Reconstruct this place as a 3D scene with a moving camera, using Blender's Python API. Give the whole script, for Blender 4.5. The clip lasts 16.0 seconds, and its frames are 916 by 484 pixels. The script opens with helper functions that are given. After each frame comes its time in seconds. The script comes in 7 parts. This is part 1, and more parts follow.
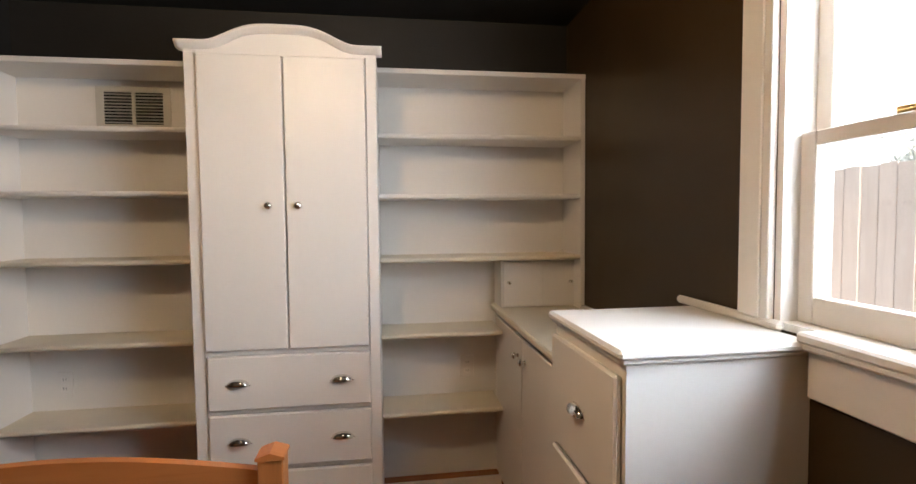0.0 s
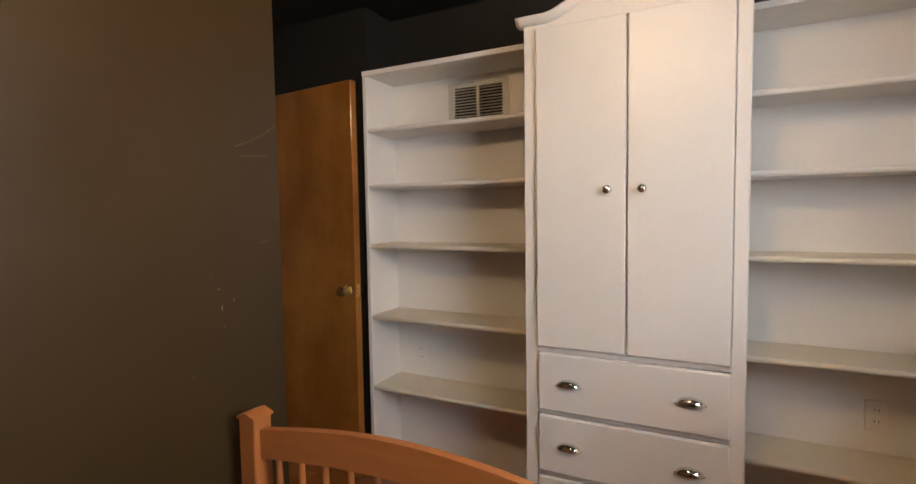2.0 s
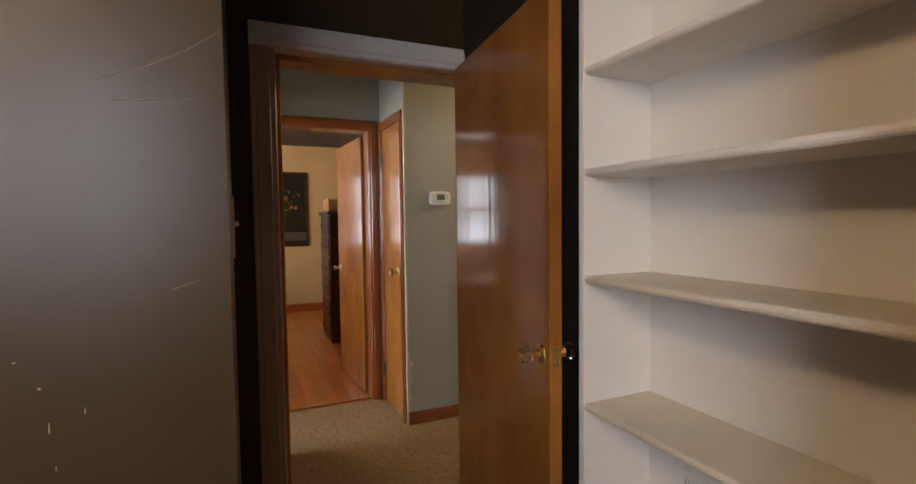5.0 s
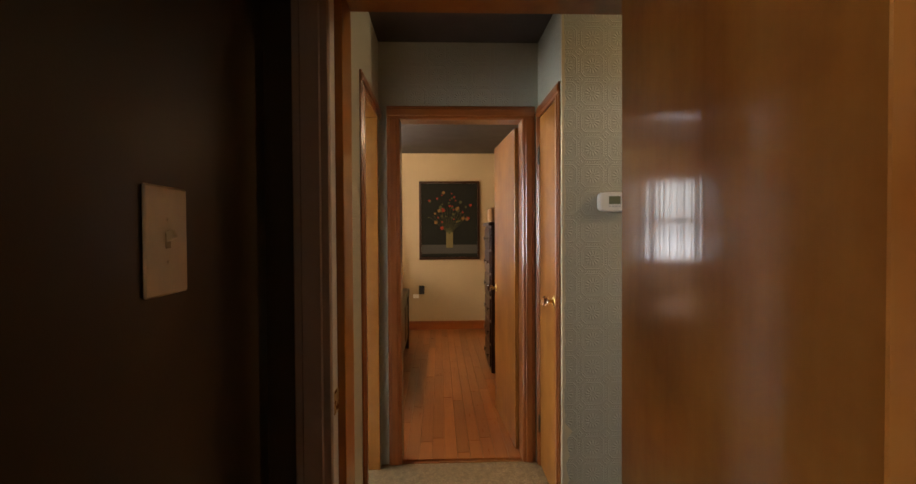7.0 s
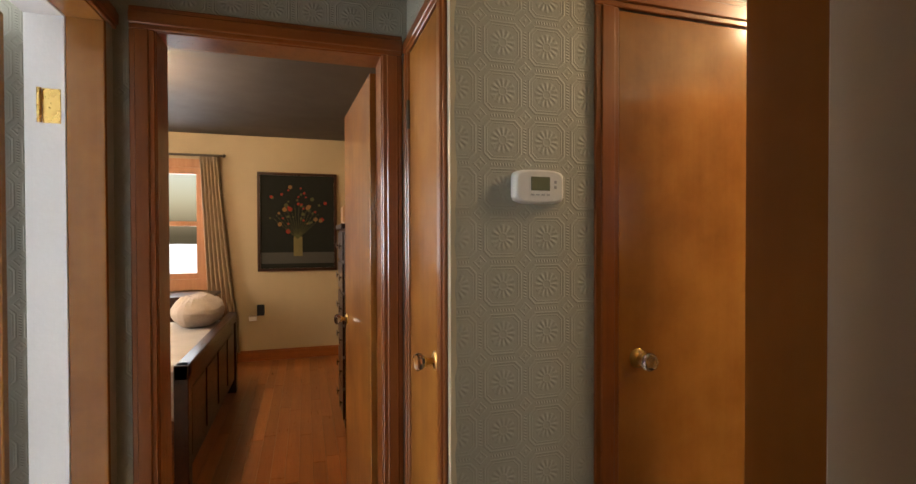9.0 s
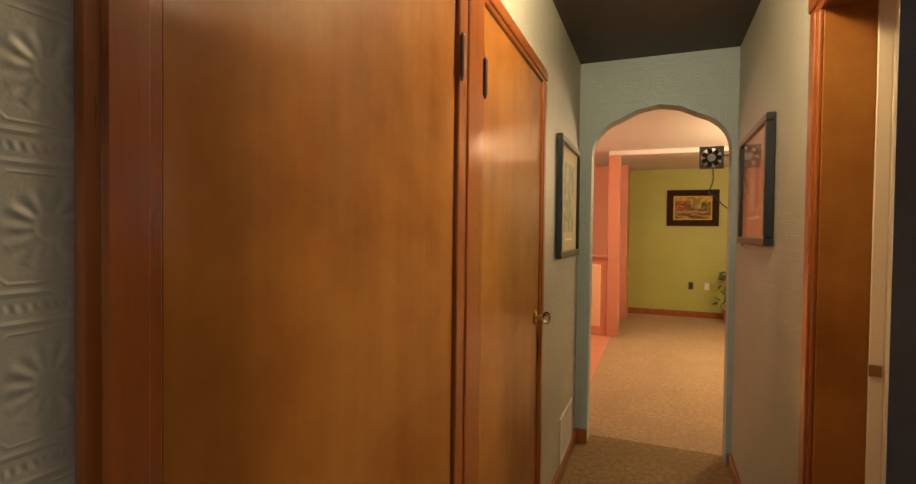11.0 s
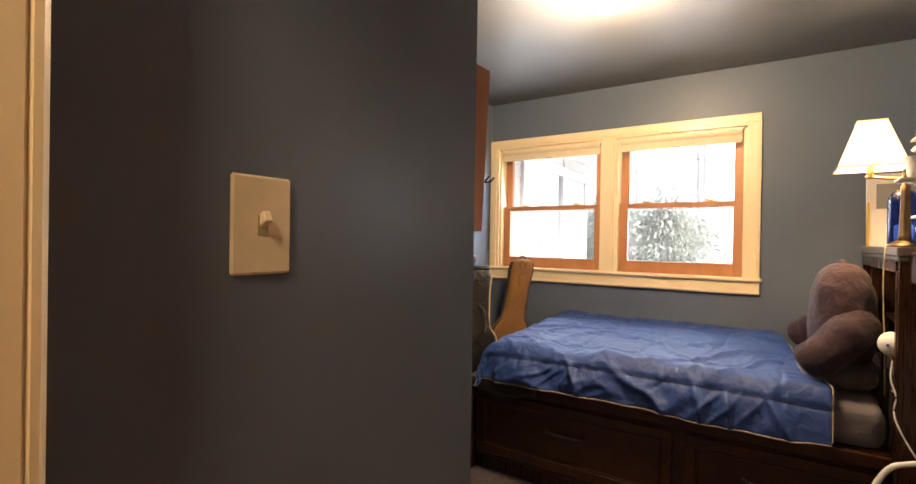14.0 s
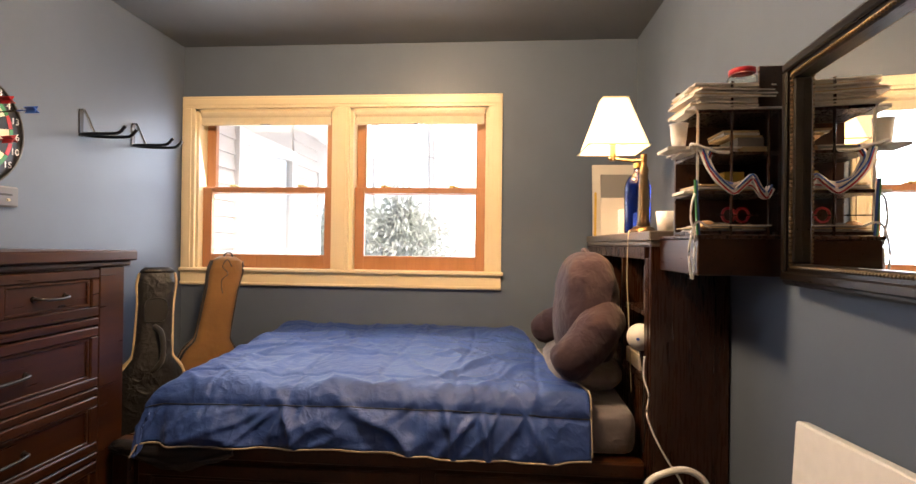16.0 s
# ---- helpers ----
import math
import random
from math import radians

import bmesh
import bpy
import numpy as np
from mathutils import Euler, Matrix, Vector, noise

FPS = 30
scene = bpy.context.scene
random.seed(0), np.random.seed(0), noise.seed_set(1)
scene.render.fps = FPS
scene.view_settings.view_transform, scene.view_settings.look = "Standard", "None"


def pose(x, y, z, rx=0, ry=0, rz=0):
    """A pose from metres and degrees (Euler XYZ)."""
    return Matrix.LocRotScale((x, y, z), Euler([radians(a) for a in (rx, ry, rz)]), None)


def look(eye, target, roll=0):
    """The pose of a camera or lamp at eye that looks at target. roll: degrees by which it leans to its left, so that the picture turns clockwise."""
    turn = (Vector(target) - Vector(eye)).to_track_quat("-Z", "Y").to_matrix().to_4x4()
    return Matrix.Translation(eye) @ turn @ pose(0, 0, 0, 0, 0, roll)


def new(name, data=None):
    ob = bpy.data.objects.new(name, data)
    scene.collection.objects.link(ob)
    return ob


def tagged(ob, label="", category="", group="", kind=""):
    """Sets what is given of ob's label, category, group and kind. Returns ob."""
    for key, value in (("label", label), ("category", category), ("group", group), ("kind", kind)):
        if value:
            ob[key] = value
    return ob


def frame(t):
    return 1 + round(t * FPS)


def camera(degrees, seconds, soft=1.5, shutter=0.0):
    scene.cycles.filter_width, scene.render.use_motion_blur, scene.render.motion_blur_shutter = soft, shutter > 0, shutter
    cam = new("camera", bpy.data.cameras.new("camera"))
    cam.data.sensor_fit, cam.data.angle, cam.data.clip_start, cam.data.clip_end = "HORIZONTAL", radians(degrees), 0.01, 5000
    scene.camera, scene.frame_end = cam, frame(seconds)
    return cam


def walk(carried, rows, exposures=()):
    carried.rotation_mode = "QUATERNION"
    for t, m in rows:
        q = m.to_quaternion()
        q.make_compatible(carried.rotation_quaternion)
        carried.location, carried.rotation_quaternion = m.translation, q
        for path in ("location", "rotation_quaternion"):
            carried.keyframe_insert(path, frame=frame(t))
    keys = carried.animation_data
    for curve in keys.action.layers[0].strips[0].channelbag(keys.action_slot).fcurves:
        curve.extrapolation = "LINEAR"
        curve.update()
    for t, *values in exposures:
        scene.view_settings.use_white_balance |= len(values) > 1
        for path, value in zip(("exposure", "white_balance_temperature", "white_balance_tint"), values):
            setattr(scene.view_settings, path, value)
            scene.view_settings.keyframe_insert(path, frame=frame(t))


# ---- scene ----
cam = camera(85.7, 16.0)
PATH = [
    (0, (0.456, 0.281, 1.374), (0.732, 2.26, 1.276), -0.5),
    (0.5, (0.408, 0.296, 1.375), (0.319, 2.29, 1.256), -0.7),
    (1, (0.379, 0.341, 1.378), (-0.042, 2.292, 1.256), -0.9),
    (1.5, (0.344, 0.434, 1.37), (-0.339, 2.311, 1.264), -0.9),
    (2, (0.288, 0.572, 1.357), (-0.612, 2.355, 1.236), -0.85),
    (2.5, (0.229, 0.727, 1.358), (-0.838, 2.41, 1.202), -0.7),
    (3, (0.183, 0.903, 1.36), (-1.041, 2.477, 1.215), -0.7),
    (3.5, (0.135, 1.125, 1.366), (-1.258, 2.555, 1.248), -0.45),
    (4, (0.075, 1.336, 1.363), (-1.481, 2.58, 1.254), -0.4),
    (4.5, (-0.024, 1.533, 1.367), (-1.721, 2.587, 1.272), -0.65),
    (5, (-0.126, 1.724, 1.366), (-1.947, 2.543, 1.271), -0.68),
    (5.2, (-0.178, 1.798, 1.367), (-2.036, 2.522, 1.279), -0.7),
    (7.3, (-1.028, 2.176, 1.36), (-3.027, 2.22, 1.336), -0.3),
    (7.5, (-1.134, 2.198, 1.362), (-3.133, 2.238, 1.347), -0.3),
    (8, (-1.40, 2.263, 1.368), (-3.399, 2.328, 1.358), -0.3),
    (8.2, (-1.512, 2.286, 1.368), (-3.509, 2.404, 1.363), -0.3),
    (10.3, (-2.579, 2.61, 1.372), (-3.86, 4.145, 1.334), 0.4),
    (10.5, (-2.637, 2.673, 1.37), (-3.785, 4.311, 1.344), 0.3),
    (11, (-2.727, 2.877, 1.366), (-3.47, 4.734, 1.325), 0.7),
    (11.5, (-2.757, 3.145, 1.361), (-3.053, 5.122, 1.296), 0.8),
    (12, (-2.724, 3.408, 1.358), (-2.554, 5.4, 1.303), 0.9),
    (12.5, (-2.669, 3.645, 1.354), (-2.011, 5.534, 1.315), 1.0),
    (13, (-2.561, 3.85, 1.354), (-1.442, 5.507, 1.336), 1.0),
    (13.5, (-2.425, 4.007, 1.359), (-0.982, 5.391, 1.35), 1.1),
    (14, (-2.249, 4.14, 1.366), (-0.59, 5.257, 1.357), 0.9),
    (14.5, (-2.076, 4.236, 1.367), (-0.251, 5.055, 1.378), 0.8),
    (15, (-1.894, 4.304, 1.344), (0.04, 4.811, 1.383), 0.9),
    (15.5, (-1.706, 4.327, 1.324), (0.278, 4.576, 1.343), 0.8),
    (16, (-1.516, 4.33, 1.31), (0.479, 4.482, 1.32), 0.7),
]
walk(cam, [(t, look(eye, target, roll)) for t, eye, target, roll in PATH],
     exposures=[(0, 0.65, 6250, 12), (2.5, 0.58, 6500, 14), (4, 0.58, 6450, 14), (5.2, 0.62, 6400, 14), (7.3, 0.56, 6850, 12), (8.2, 0.5, 6850, 12), (10.3, 0.46, 6600, 10),
                (11.5, 0.46, 6350, 9), (12.2, 0.38, 6200, 10), (13, 0.5, 6200, 10), (14, 0.62, 6500, 11), (16, 0.62, 6700, 14)])

# ---- world, sun, large lights ----
world = bpy.data.worlds.new("world")
scene.world = world
world.use_nodes = True
wn = world.node_tree.nodes
sky = wn.new("ShaderNodeTexSky")
sky.sky_type = "NISHITA"
sky.sun_disc = False
sky.sun_elevation = radians(50)
sky.sun_rotation = radians(190)
sky.air_density, sky.dust_density = 1.5, 4.0
world.node_tree.links.new(sky.outputs[0], wn["Background"].inputs[0])
wn["Background"].inputs[1].default_value = 0.15


def lamp(name, kind, energy, color, m, size=0.1, size_y=None):
    data = bpy.data.lights.new(name, kind)
    data.energy, data.color = energy, color
    if kind == "AREA":
        data.size = size
        if size_y:
            data.shape, data.size_y = "RECTANGLE", size_y
    elif kind == "SUN":
        data.angle = size
    else:
        data.shadow_soft_size = size
    ob = new(name, data)
    ob.matrix_world = m
    return ob


COOL, WARM = (0.86, 0.93, 1.0), (1.0, 0.68, 0.38)
lamp("sun", "SUN", 3.5, (1.0, 0.97, 0.93), look((-3.5, -16, 20), (0, 0, 0)), radians(14))
# sky light in the window openings
lamp("window_light_office", "AREA", 36, COOL, look((1.62, 0.85, 1.65), (0, 0.9, 1.2)), 1.05, 1.05)
lamp("window_light_blue_room", "AREA", 26, (0.78, 0.88, 1.0), look((1.62, 5.28, 1.65), (0, 5.0, 1.2)), 1.8, 0.9)
lamp("window_light_bathroom", "AREA", 45, COOL, look((-3.3, -0.34, 1.5), (-3.3, 3, 1.2)), 0.9, 1.0)
lamp("window_light_bedroom", "AREA", 12, COOL, look((-7.93, 0.83, 1.5), (-3, 1.4, 1.3)), 1.0, 1.2)
# added bedroom fill; the south wall has no window
lamp("window_light_bedroom_south", "AREA", 40, (1.0, 0.94, 0.86), look((-6.0, -0.52, 1.55), (-6.6, 2.4, 1.0)), 1.2, 1.1)
# ceiling lamps and the table lamp
lamp("bulb_office", "POINT", 26, WARM, pose(0.04, 1.0, 2.24), 0.11)
lamp("bulb_hall", "POINT", 31, (1.0, 0.74, 0.44), pose(-2.75, 4.3, 2.30), 0.1)
lamp("bulb_blue_room", "POINT", 90, (1.0, 0.69, 0.40), pose(-0.08, 4.81, 2.34), 0.11)
lamp("bulb_table_lamp", "POINT", 11, (1.0, 0.70, 0.40), pose(0.55, 3.855, 1.77), 0.04)
# added fill that brightens the living room; no fixture hangs there
lamp("bulb_living_room", "POINT", 125, (1.0, 0.72, 0.42), pose(-1.2, 8.6, 2.1), 0.15)
lamp("bulb_bedroom", "POINT", 55, (1.0, 0.70, 0.40), pose(-5.6, 1.25, 2.29), 0.1)
# unseen fill for the entry side, with no lamp or stairs
lamp("bulb_stairs", "POINT", 45, (1.0, 0.62, 0.42), pose(-4.6, 8.4, 2.0), 0.12)


# ---- materials ----
def shader(name):
    m = bpy.data.materials.new(name)
    m.use_nodes = True
    t = m.node_tree
    return m, t, t.nodes["Principled BSDF"]


def node(t, kind, **props):
    n = t.nodes.new(kind)
    for k, v in props.items():
        if k in n.inputs:
            n.inputs[k].default_value = v
    return n


def noise_of(t, src, scale, detail=3.0, rough=0.55):
    n = node(t, "ShaderNodeTexNoise", Scale=scale, Detail=detail, Roughness=rough)
    t.links.new(src, n.inputs["Vector"])
    return n.outputs["Fac"]


def mix(t, fac, a, b):
    n = t.nodes.new("ShaderNodeMix")
    n.data_type = "RGBA"
    for i, v in ((0, fac), (6, a), (7, b)):
        if hasattr(v, "links"):
            t.links.new(v, n.inputs[i])
        else:
            n.inputs[i].default_value = (*v, 1) if isinstance(v, tuple) else v
    return n.outputs[2]


def ramp(t, src, lo, hi):
    n = node(t, "ShaderNodeMapRange")
    t.links.new(src, n.inputs["Value"])
    n.inputs["From Min"].default_value, n.inputs["From Max"].default_value = lo, hi
    return n.outputs[0]


def math_node(t, op, a, b=0.0):
    n = t.nodes.new("ShaderNodeMath")
    n.operation = op
    for i, v in ((0, a), (1, b)):
        if hasattr(v, "links"):
            t.links.new(v, n.inputs[i])
        else:
            n.inputs[i].default_value = v
    return n.outputs[0]


def bump(t, p, src, strength, dist=0.002):
    n = node(t, "ShaderNodeBump", Strength=strength, Distance=dist)
    t.links.new(src, n.inputs["Height"])
    t.links.new(n.outputs[0], p.inputs["Normal"])


def coords(t, kind="Object"):
    return t.nodes.new("ShaderNodeTexCoord").outputs[kind]


def place(t):
    return t.nodes.new("ShaderNodeNewGeometry").outputs["Position"]


def paint(name, col, rough=0.45, vary=0.12, grain=60, relief=0.25, spec=0.5):
    """Brushed or rolled paint: faint blotches, fine relief, uneven gloss."""
    m, t, p = shader(name)
    v = place(t)
    big, small = noise_of(t, v, 1.7, 4), noise_of(t, v, grain, 2)
    dark = tuple(c * (1 - vary) for c in col)
    c = mix(t, ramp(t, big, 0.35, 0.65), dark, col)
    t.links.new(mix(t, math_node(t, "MULTIPLY", small, 0.25), c, tuple(c2 * 0.85 for c2 in col)), p.inputs["Base Color"])
    r = math_node(t, "ADD", math_node(t, "MULTIPLY", noise_of(t, v, 5, 3), 0.16), rough - 0.08)
    t.links.new(r, p.inputs["Roughness"])
    p.inputs["Specular IOR Level"].default_value = spec
    bump(t, p, small, relief)
    return m


def timber(name, lo, hi, rough=0.35, along="z", scale=1.0, coat=0.0, piece=0.0, cloud=0.4, pore=0.3, coat_rough=0.2, ripple=0.0, spec=0.35):
    """Stained wood: long grain along one axis, pores, and a tone for each piece."""
    m, t, p = shader(name)
    v = place(t)
    mp = t.nodes.new("ShaderNodeMapping")
    s = {"x": (0.9, 14, 14), "y": (14, 0.9, 14), "z": (14, 14, 0.9)}[along]
    mp.inputs["Scale"].default_value = tuple(k * scale for k in s)
    t.links.new(v, mp.inputs["Vector"])
    g = noise_of(t, mp.outputs[0], 1.6, 6, 0.62)
    fine = noise_of(t, mp.outputs[0], 9, 3)
    blot = noise_of(t, v, 2.6, 5, 0.62)
    f = math_node(t, "ADD", math_node(t, "MULTIPLY", ramp(t, g, 0.3, 0.72), 1 - cloud), math_node(t, "MULTIPLY", ramp(t, blot, 0.3, 0.7), cloud))
    c = mix(t, f, lo, hi)
    c = mix(t, math_node(t, "MULTIPLY", ramp(t, fine, 0.55, 0.8), pore), c, tuple(k * 0.55 for k in lo))
    if piece:
        info = t.nodes.new("ShaderNodeObjectInfo").outputs["Random"]
        c = mix(t, math_node(t, "MULTIPLY", info, piece), c, tuple(k * 0.42 for k in lo))
    t.links.new(c, p.inputs["Base Color"])
    t.links.new(math_node(t, "ADD", math_node(t, "MULTIPLY", fine, 0.14), rough - 0.07), p.inputs["Roughness"])
    p.inputs["Coat Weight"].default_value = coat
    p.inputs["Coat Roughness"].default_value = coat_rough
    p.inputs["Specular IOR Level"].default_value = spec
    if ripple:
        # varnish that follows the upright grain and a faint cross figure
        fig = t.nodes.new("ShaderNodeMapping")
        fig.inputs["Scale"].default_value = (22, 22, 1.1) if along == "z" else (8, 8, 8)
        t.links.new(v, fig.inputs["Vector"])
        h = math_node(t, "ADD", noise_of(t, fig.outputs[0], 1.0, 2), math_node(t, "MULTIPLY", fine, 0.15))
        bump(t, p, h, ripple, 0.004)
        t.links.new(p.inputs["Normal"].links[0].from_socket, p.inputs["Coat Normal"])
    else:
        bump(t, p, fine, 0.04, 0.001)
    return m


def fabric(name, col, rough=0.9, weave=900, sheen=0.2, vary=0.25):
    m, t, p = shader(name)
    v = place(t)
    w = noise_of(t, v, weave, 1)
    b = noise_of(t, v, 6, 4)
    c = mix(t, ramp(t, b, 0.3, 0.7), tuple(k * (1 - vary) for k in col), col)
    t.links.new(mix(t, math_node(t, "MULTIPLY", w, 0.4), c, tuple(k * 0.6 for k in col)), p.inputs["Base Color"])
    p.inputs["Roughness"].default_value = rough
    p.inputs["Sheen Weight"].default_value = sheen
    bump(t, p, w, 0.3, 0.001)
    return m


def carpet(name, col, col2, scale=170):
    m, t, p = shader(name)
    v = place(t)
    f, b = noise_of(t, v, scale, 3, 0.7), noise_of(t, v, 2.5, 4)
    tuft = noise_of(t, v, scale * 0.28, 4, 0.7)
    c = mix(t, ramp(t, b, 0.35, 0.65), col2, col)
    c = mix(t, ramp(t, tuft, 0.38, 0.6), tuple(k * 0.68 for k in col2), c)
    t.links.new(mix(t, ramp(t, f, 0.3, 0.75), tuple(k * 0.5 for k in col2), c), p.inputs["Base Color"])
    p.inputs["Roughness"].default_value = 1.0
    p.inputs["Specular IOR Level"].default_value = 0.1
    bump(t, p, math_node(t, "ADD", f, tuft), 1.0, 0.008)
    return m


def metal(name, col, rough=0.25):
    m, t, p = shader(name)
    p.inputs["Base Color"].default_value = (*col, 1)
    p.inputs["Metallic"].default_value = 1.0
    t.links.new(math_node(t, "ADD", math_node(t, "MULTIPLY", noise_of(t, place(t), 40, 3), 0.15), rough - 0.07), p.inputs["Roughness"])
    return m


def plain(name, col, rough=0.5, spec=0.5):
    m, t, p = shader(name)
    v = place(t)
    t.links.new(mix(t, noise_of(t, v, 30, 3), tuple(k * 0.82 for k in col), col), p.inputs["Base Color"])
    p.inputs["Roughness"].default_value = rough
    p.inputs["Specular IOR Level"].default_value = spec
    return m


def glass(name, tint=(1, 1, 1), rough=0.0, ior=1.45):
    m, t, p = shader(name)
    p.inputs["Base Color"].default_value = (*tint, 1)
    p.inputs["Roughness"].default_value = rough
    p.inputs["Transmission Weight"].default_value = 1.0
    p.inputs["IOR"].default_value = ior
    return m


def pane_glass(name):
    """Thin window glass: clear, with the sheen of its face."""
    m, t, p = shader(name)
    t.nodes.remove(p)
    mixer = t.nodes.new("ShaderNodeMixShader")
    facing = node(t, "ShaderNodeLayerWeight", Blend=0.5)
    gloss = math_node(t, "ADD", math_node(t, "MULTIPLY", math_node(t, "POWER", facing.outputs["Facing"], 4.0), 0.7), 0.05)
    t.links.new(gloss, mixer.inputs[0])
    t.links.new(t.nodes.new("ShaderNodeBsdfTransparent").outputs[0], mixer.inputs[1])
    t.links.new(node(t, "ShaderNodeBsdfGlossy", Roughness=0.0).outputs[0], mixer.inputs[2])
    t.links.new(mixer.outputs[0], t.nodes["Material Output"].inputs[0])
    return m


def glow(name, col, strength):
    m, t, p = shader(name)
    p.inputs["Base Color"].default_value = (*col, 1)
    p.inputs["Emission Color"].default_value = (*col, 1)
    p.inputs["Emission Strength"].default_value = strength
    return m


def daub(name, cols, scale=9.0, stretch=(1, 1, 1)):
    """Loose brushwork: patches of a few colours that run into one another."""
    m, t, p = shader(name)
    mp = t.nodes.new("ShaderNodeMapping")
    mp.inputs["Scale"].default_value = stretch
    t.links.new(place(t), mp.inputs["Vector"])
    c = mix(t, ramp(t, noise_of(t, mp.outputs[0], scale, 3, 0.6), 0.44, 0.54), cols[0], cols[1])
    c = mix(t, ramp(t, noise_of(t, mp.outputs[0], scale * 2.3, 4, 0.7), 0.55, 0.62), c, cols[2])
    t.links.new(c, p.inputs["Base Color"])
    p.inputs["Roughness"].default_value = 0.6
    p.inputs["Specular IOR Level"].default_value = 0.2
    bump(t, p, noise_of(t, mp.outputs[0], scale * 12, 2), 0.3)
    return m


def embossed(name, col, rough=0.5, cell=0.13):
    """Painted embossed wallpaper: octagons with a flower inside, in relief."""
    m, t, p = shader(name)
    v = place(t)
    sep = t.nodes.new("ShaderNodeSeparateXYZ")
    t.links.new(v, sep.inputs[0])
    u = math_node(t, "ADD", sep.outputs[0], sep.outputs[1])

    def tile(a):
        f = math_node(t, "FRACT", math_node(t, "DIVIDE", a, cell))
        return math_node(t, "ABSOLUTE", math_node(t, "SUBTRACT", f, 0.5))

    a, b = tile(u), tile(sep.outputs[2])

    def op(kind, p, q=0.0):
        return math_node(t, kind, p, q)

    def ridge(value, at, half):
        return ramp(t, op("ABSOLUTE", op("SUBTRACT", value, at)), half, 0.0)

    # octagonal frames, beaded bands between them, a diamond at each corner, a rosette inside
    d = op("MAXIMUM", op("MAXIMUM", a, b), op("MULTIPLY", op("ADD", a, b), 0.60))
    frames = op("ADD", ridge(d, 0.405, 0.028), op("MULTIPLY", ridge(d, 0.345, 0.016), 0.6))
    low = op("MINIMUM", a, b)
    beads = op("MULTIPLY", op("MULTIPLY", ridge(op("MAXIMUM", a, b), 0.5, 0.035), op("COSINE", op("MULTIPLY", low, 100.0))), ramp(t, low, 0.27, 0.25))
    ca, cb = op("SUBTRACT", 0.5, a), op("SUBTRACT", 0.5, b)
    corner = op("ADD", ca, cb)
    diamond = op("ADD", ridge(corner, 0.13, 0.03), ridge(corner, 0.0, 0.06))
    r = op("SQRT", op("ADD", op("MULTIPLY", a, a), op("MULTIPLY", b, b)))
    ang = op("ARCTAN2", a, b)
    petal = op("ADD", 0.25, op("MULTIPLY", op("COSINE", op("MULTIPLY", ang, 12.0)), ridge(r, 0.19, 0.1)))
    petal = op("ADD", op("MULTIPLY", petal, ramp(t, r, 0.285, 0.255)), op("MULTIPLY", ridge(r, 0.085, 0.03), 0.5))
    h = op("ADD", op("ADD", frames, beads), op("ADD", diamond, petal))
    h = op("ADD", op("MULTIPLY", h, 0.6), op("MULTIPLY", noise_of(t, v, 120, 2), 0.25))
    big = noise_of(t, v, 2.0, 4)
    c = mix(t, ramp(t, big, 0.3, 0.7), tuple(k * 0.86 for k in col), col)
    t.links.new(mix(t, math_node(t, "MULTIPLY", ramp(t, h, -0.1, 0.6), 0.25), c, tuple(min(1, k * 1.2) for k in col)), p.inputs["Base Color"])
    p.inputs["Roughness"].default_value = rough
    bump(t, p, h, 0.6, 0.0035)
    return m


WHITE = paint("white_enamel", (0.80, 0.77, 0.72), 0.36, 0.05, 70, 0.12)
SHELF_TOP = paint("yellowed_enamel", (0.78, 0.71, 0.57), 0.5, 0.14, 40, 0.15)
CREAM = paint("cream_gloss", (0.80, 0.67, 0.43), 0.35, 0.08, 70, 0.12)
OFFICE_DARK = paint("charcoal_satin", (0.046, 0.029, 0.012), 0.33, 0.2, 240, 0.06, 0.24)
OFFICE_BLACK = paint("black_matt", (0.016, 0.015, 0.013), 0.6, 0.2, 120, 0.4)
BLUE = paint("slate_blue_satin", (0.107, 0.135, 0.182), 0.42, 0.12, 240, 0.06, 0.35)
BLUE_CEIL = paint("slate_ceiling", (0.13, 0.135, 0.14), 0.42, 0.1, 120, 0.4)
PAPER = embossed("sage_embossed_wallpaper", (0.385, 0.38, 0.305))
PAPER_ARCH = embossed("blue_sage_embossed_wallpaper", (0.34, 0.43, 0.41), 0.5, 0.2)
BROWN_CEIL = paint("brown_ceiling", (0.05, 0.038, 0.03), 0.6, 0.15, 90, 0.4)
TAN_WALL = paint("tan_wall", (0.42, 0.31, 0.17), 0.55, 0.1, 90, 0.3)
GREEN_WALL = paint("olive_wall", (0.36, 0.36, 0.075), 0.55, 0.1, 90, 0.3)
SALMON = paint("salmon_wall", (0.56, 0.22, 0.13), 0.55, 0.12, 90, 0.3)
PEACH = paint("peach_panel", (0.74, 0.46, 0.26), 0.5, 0.1, 90, 0.2)
PINK_CEIL = paint("pale_ceiling", (0.74, 0.66, 0.60), 0.7, 0.05, 60, 0.4)
BATH_WHITE = paint("bathroom_white", (0.85, 0.85, 0.85), 0.4, 0.04)
DOOR_WOOD = timber("varnished_birch", (0.188, 0.060, 0.0105), (0.385, 0.166, 0.033), 0.5, "z", 0.5, 0.7, 0.0, 0.72, 0.0, 0.12, 0.2, 0.05)
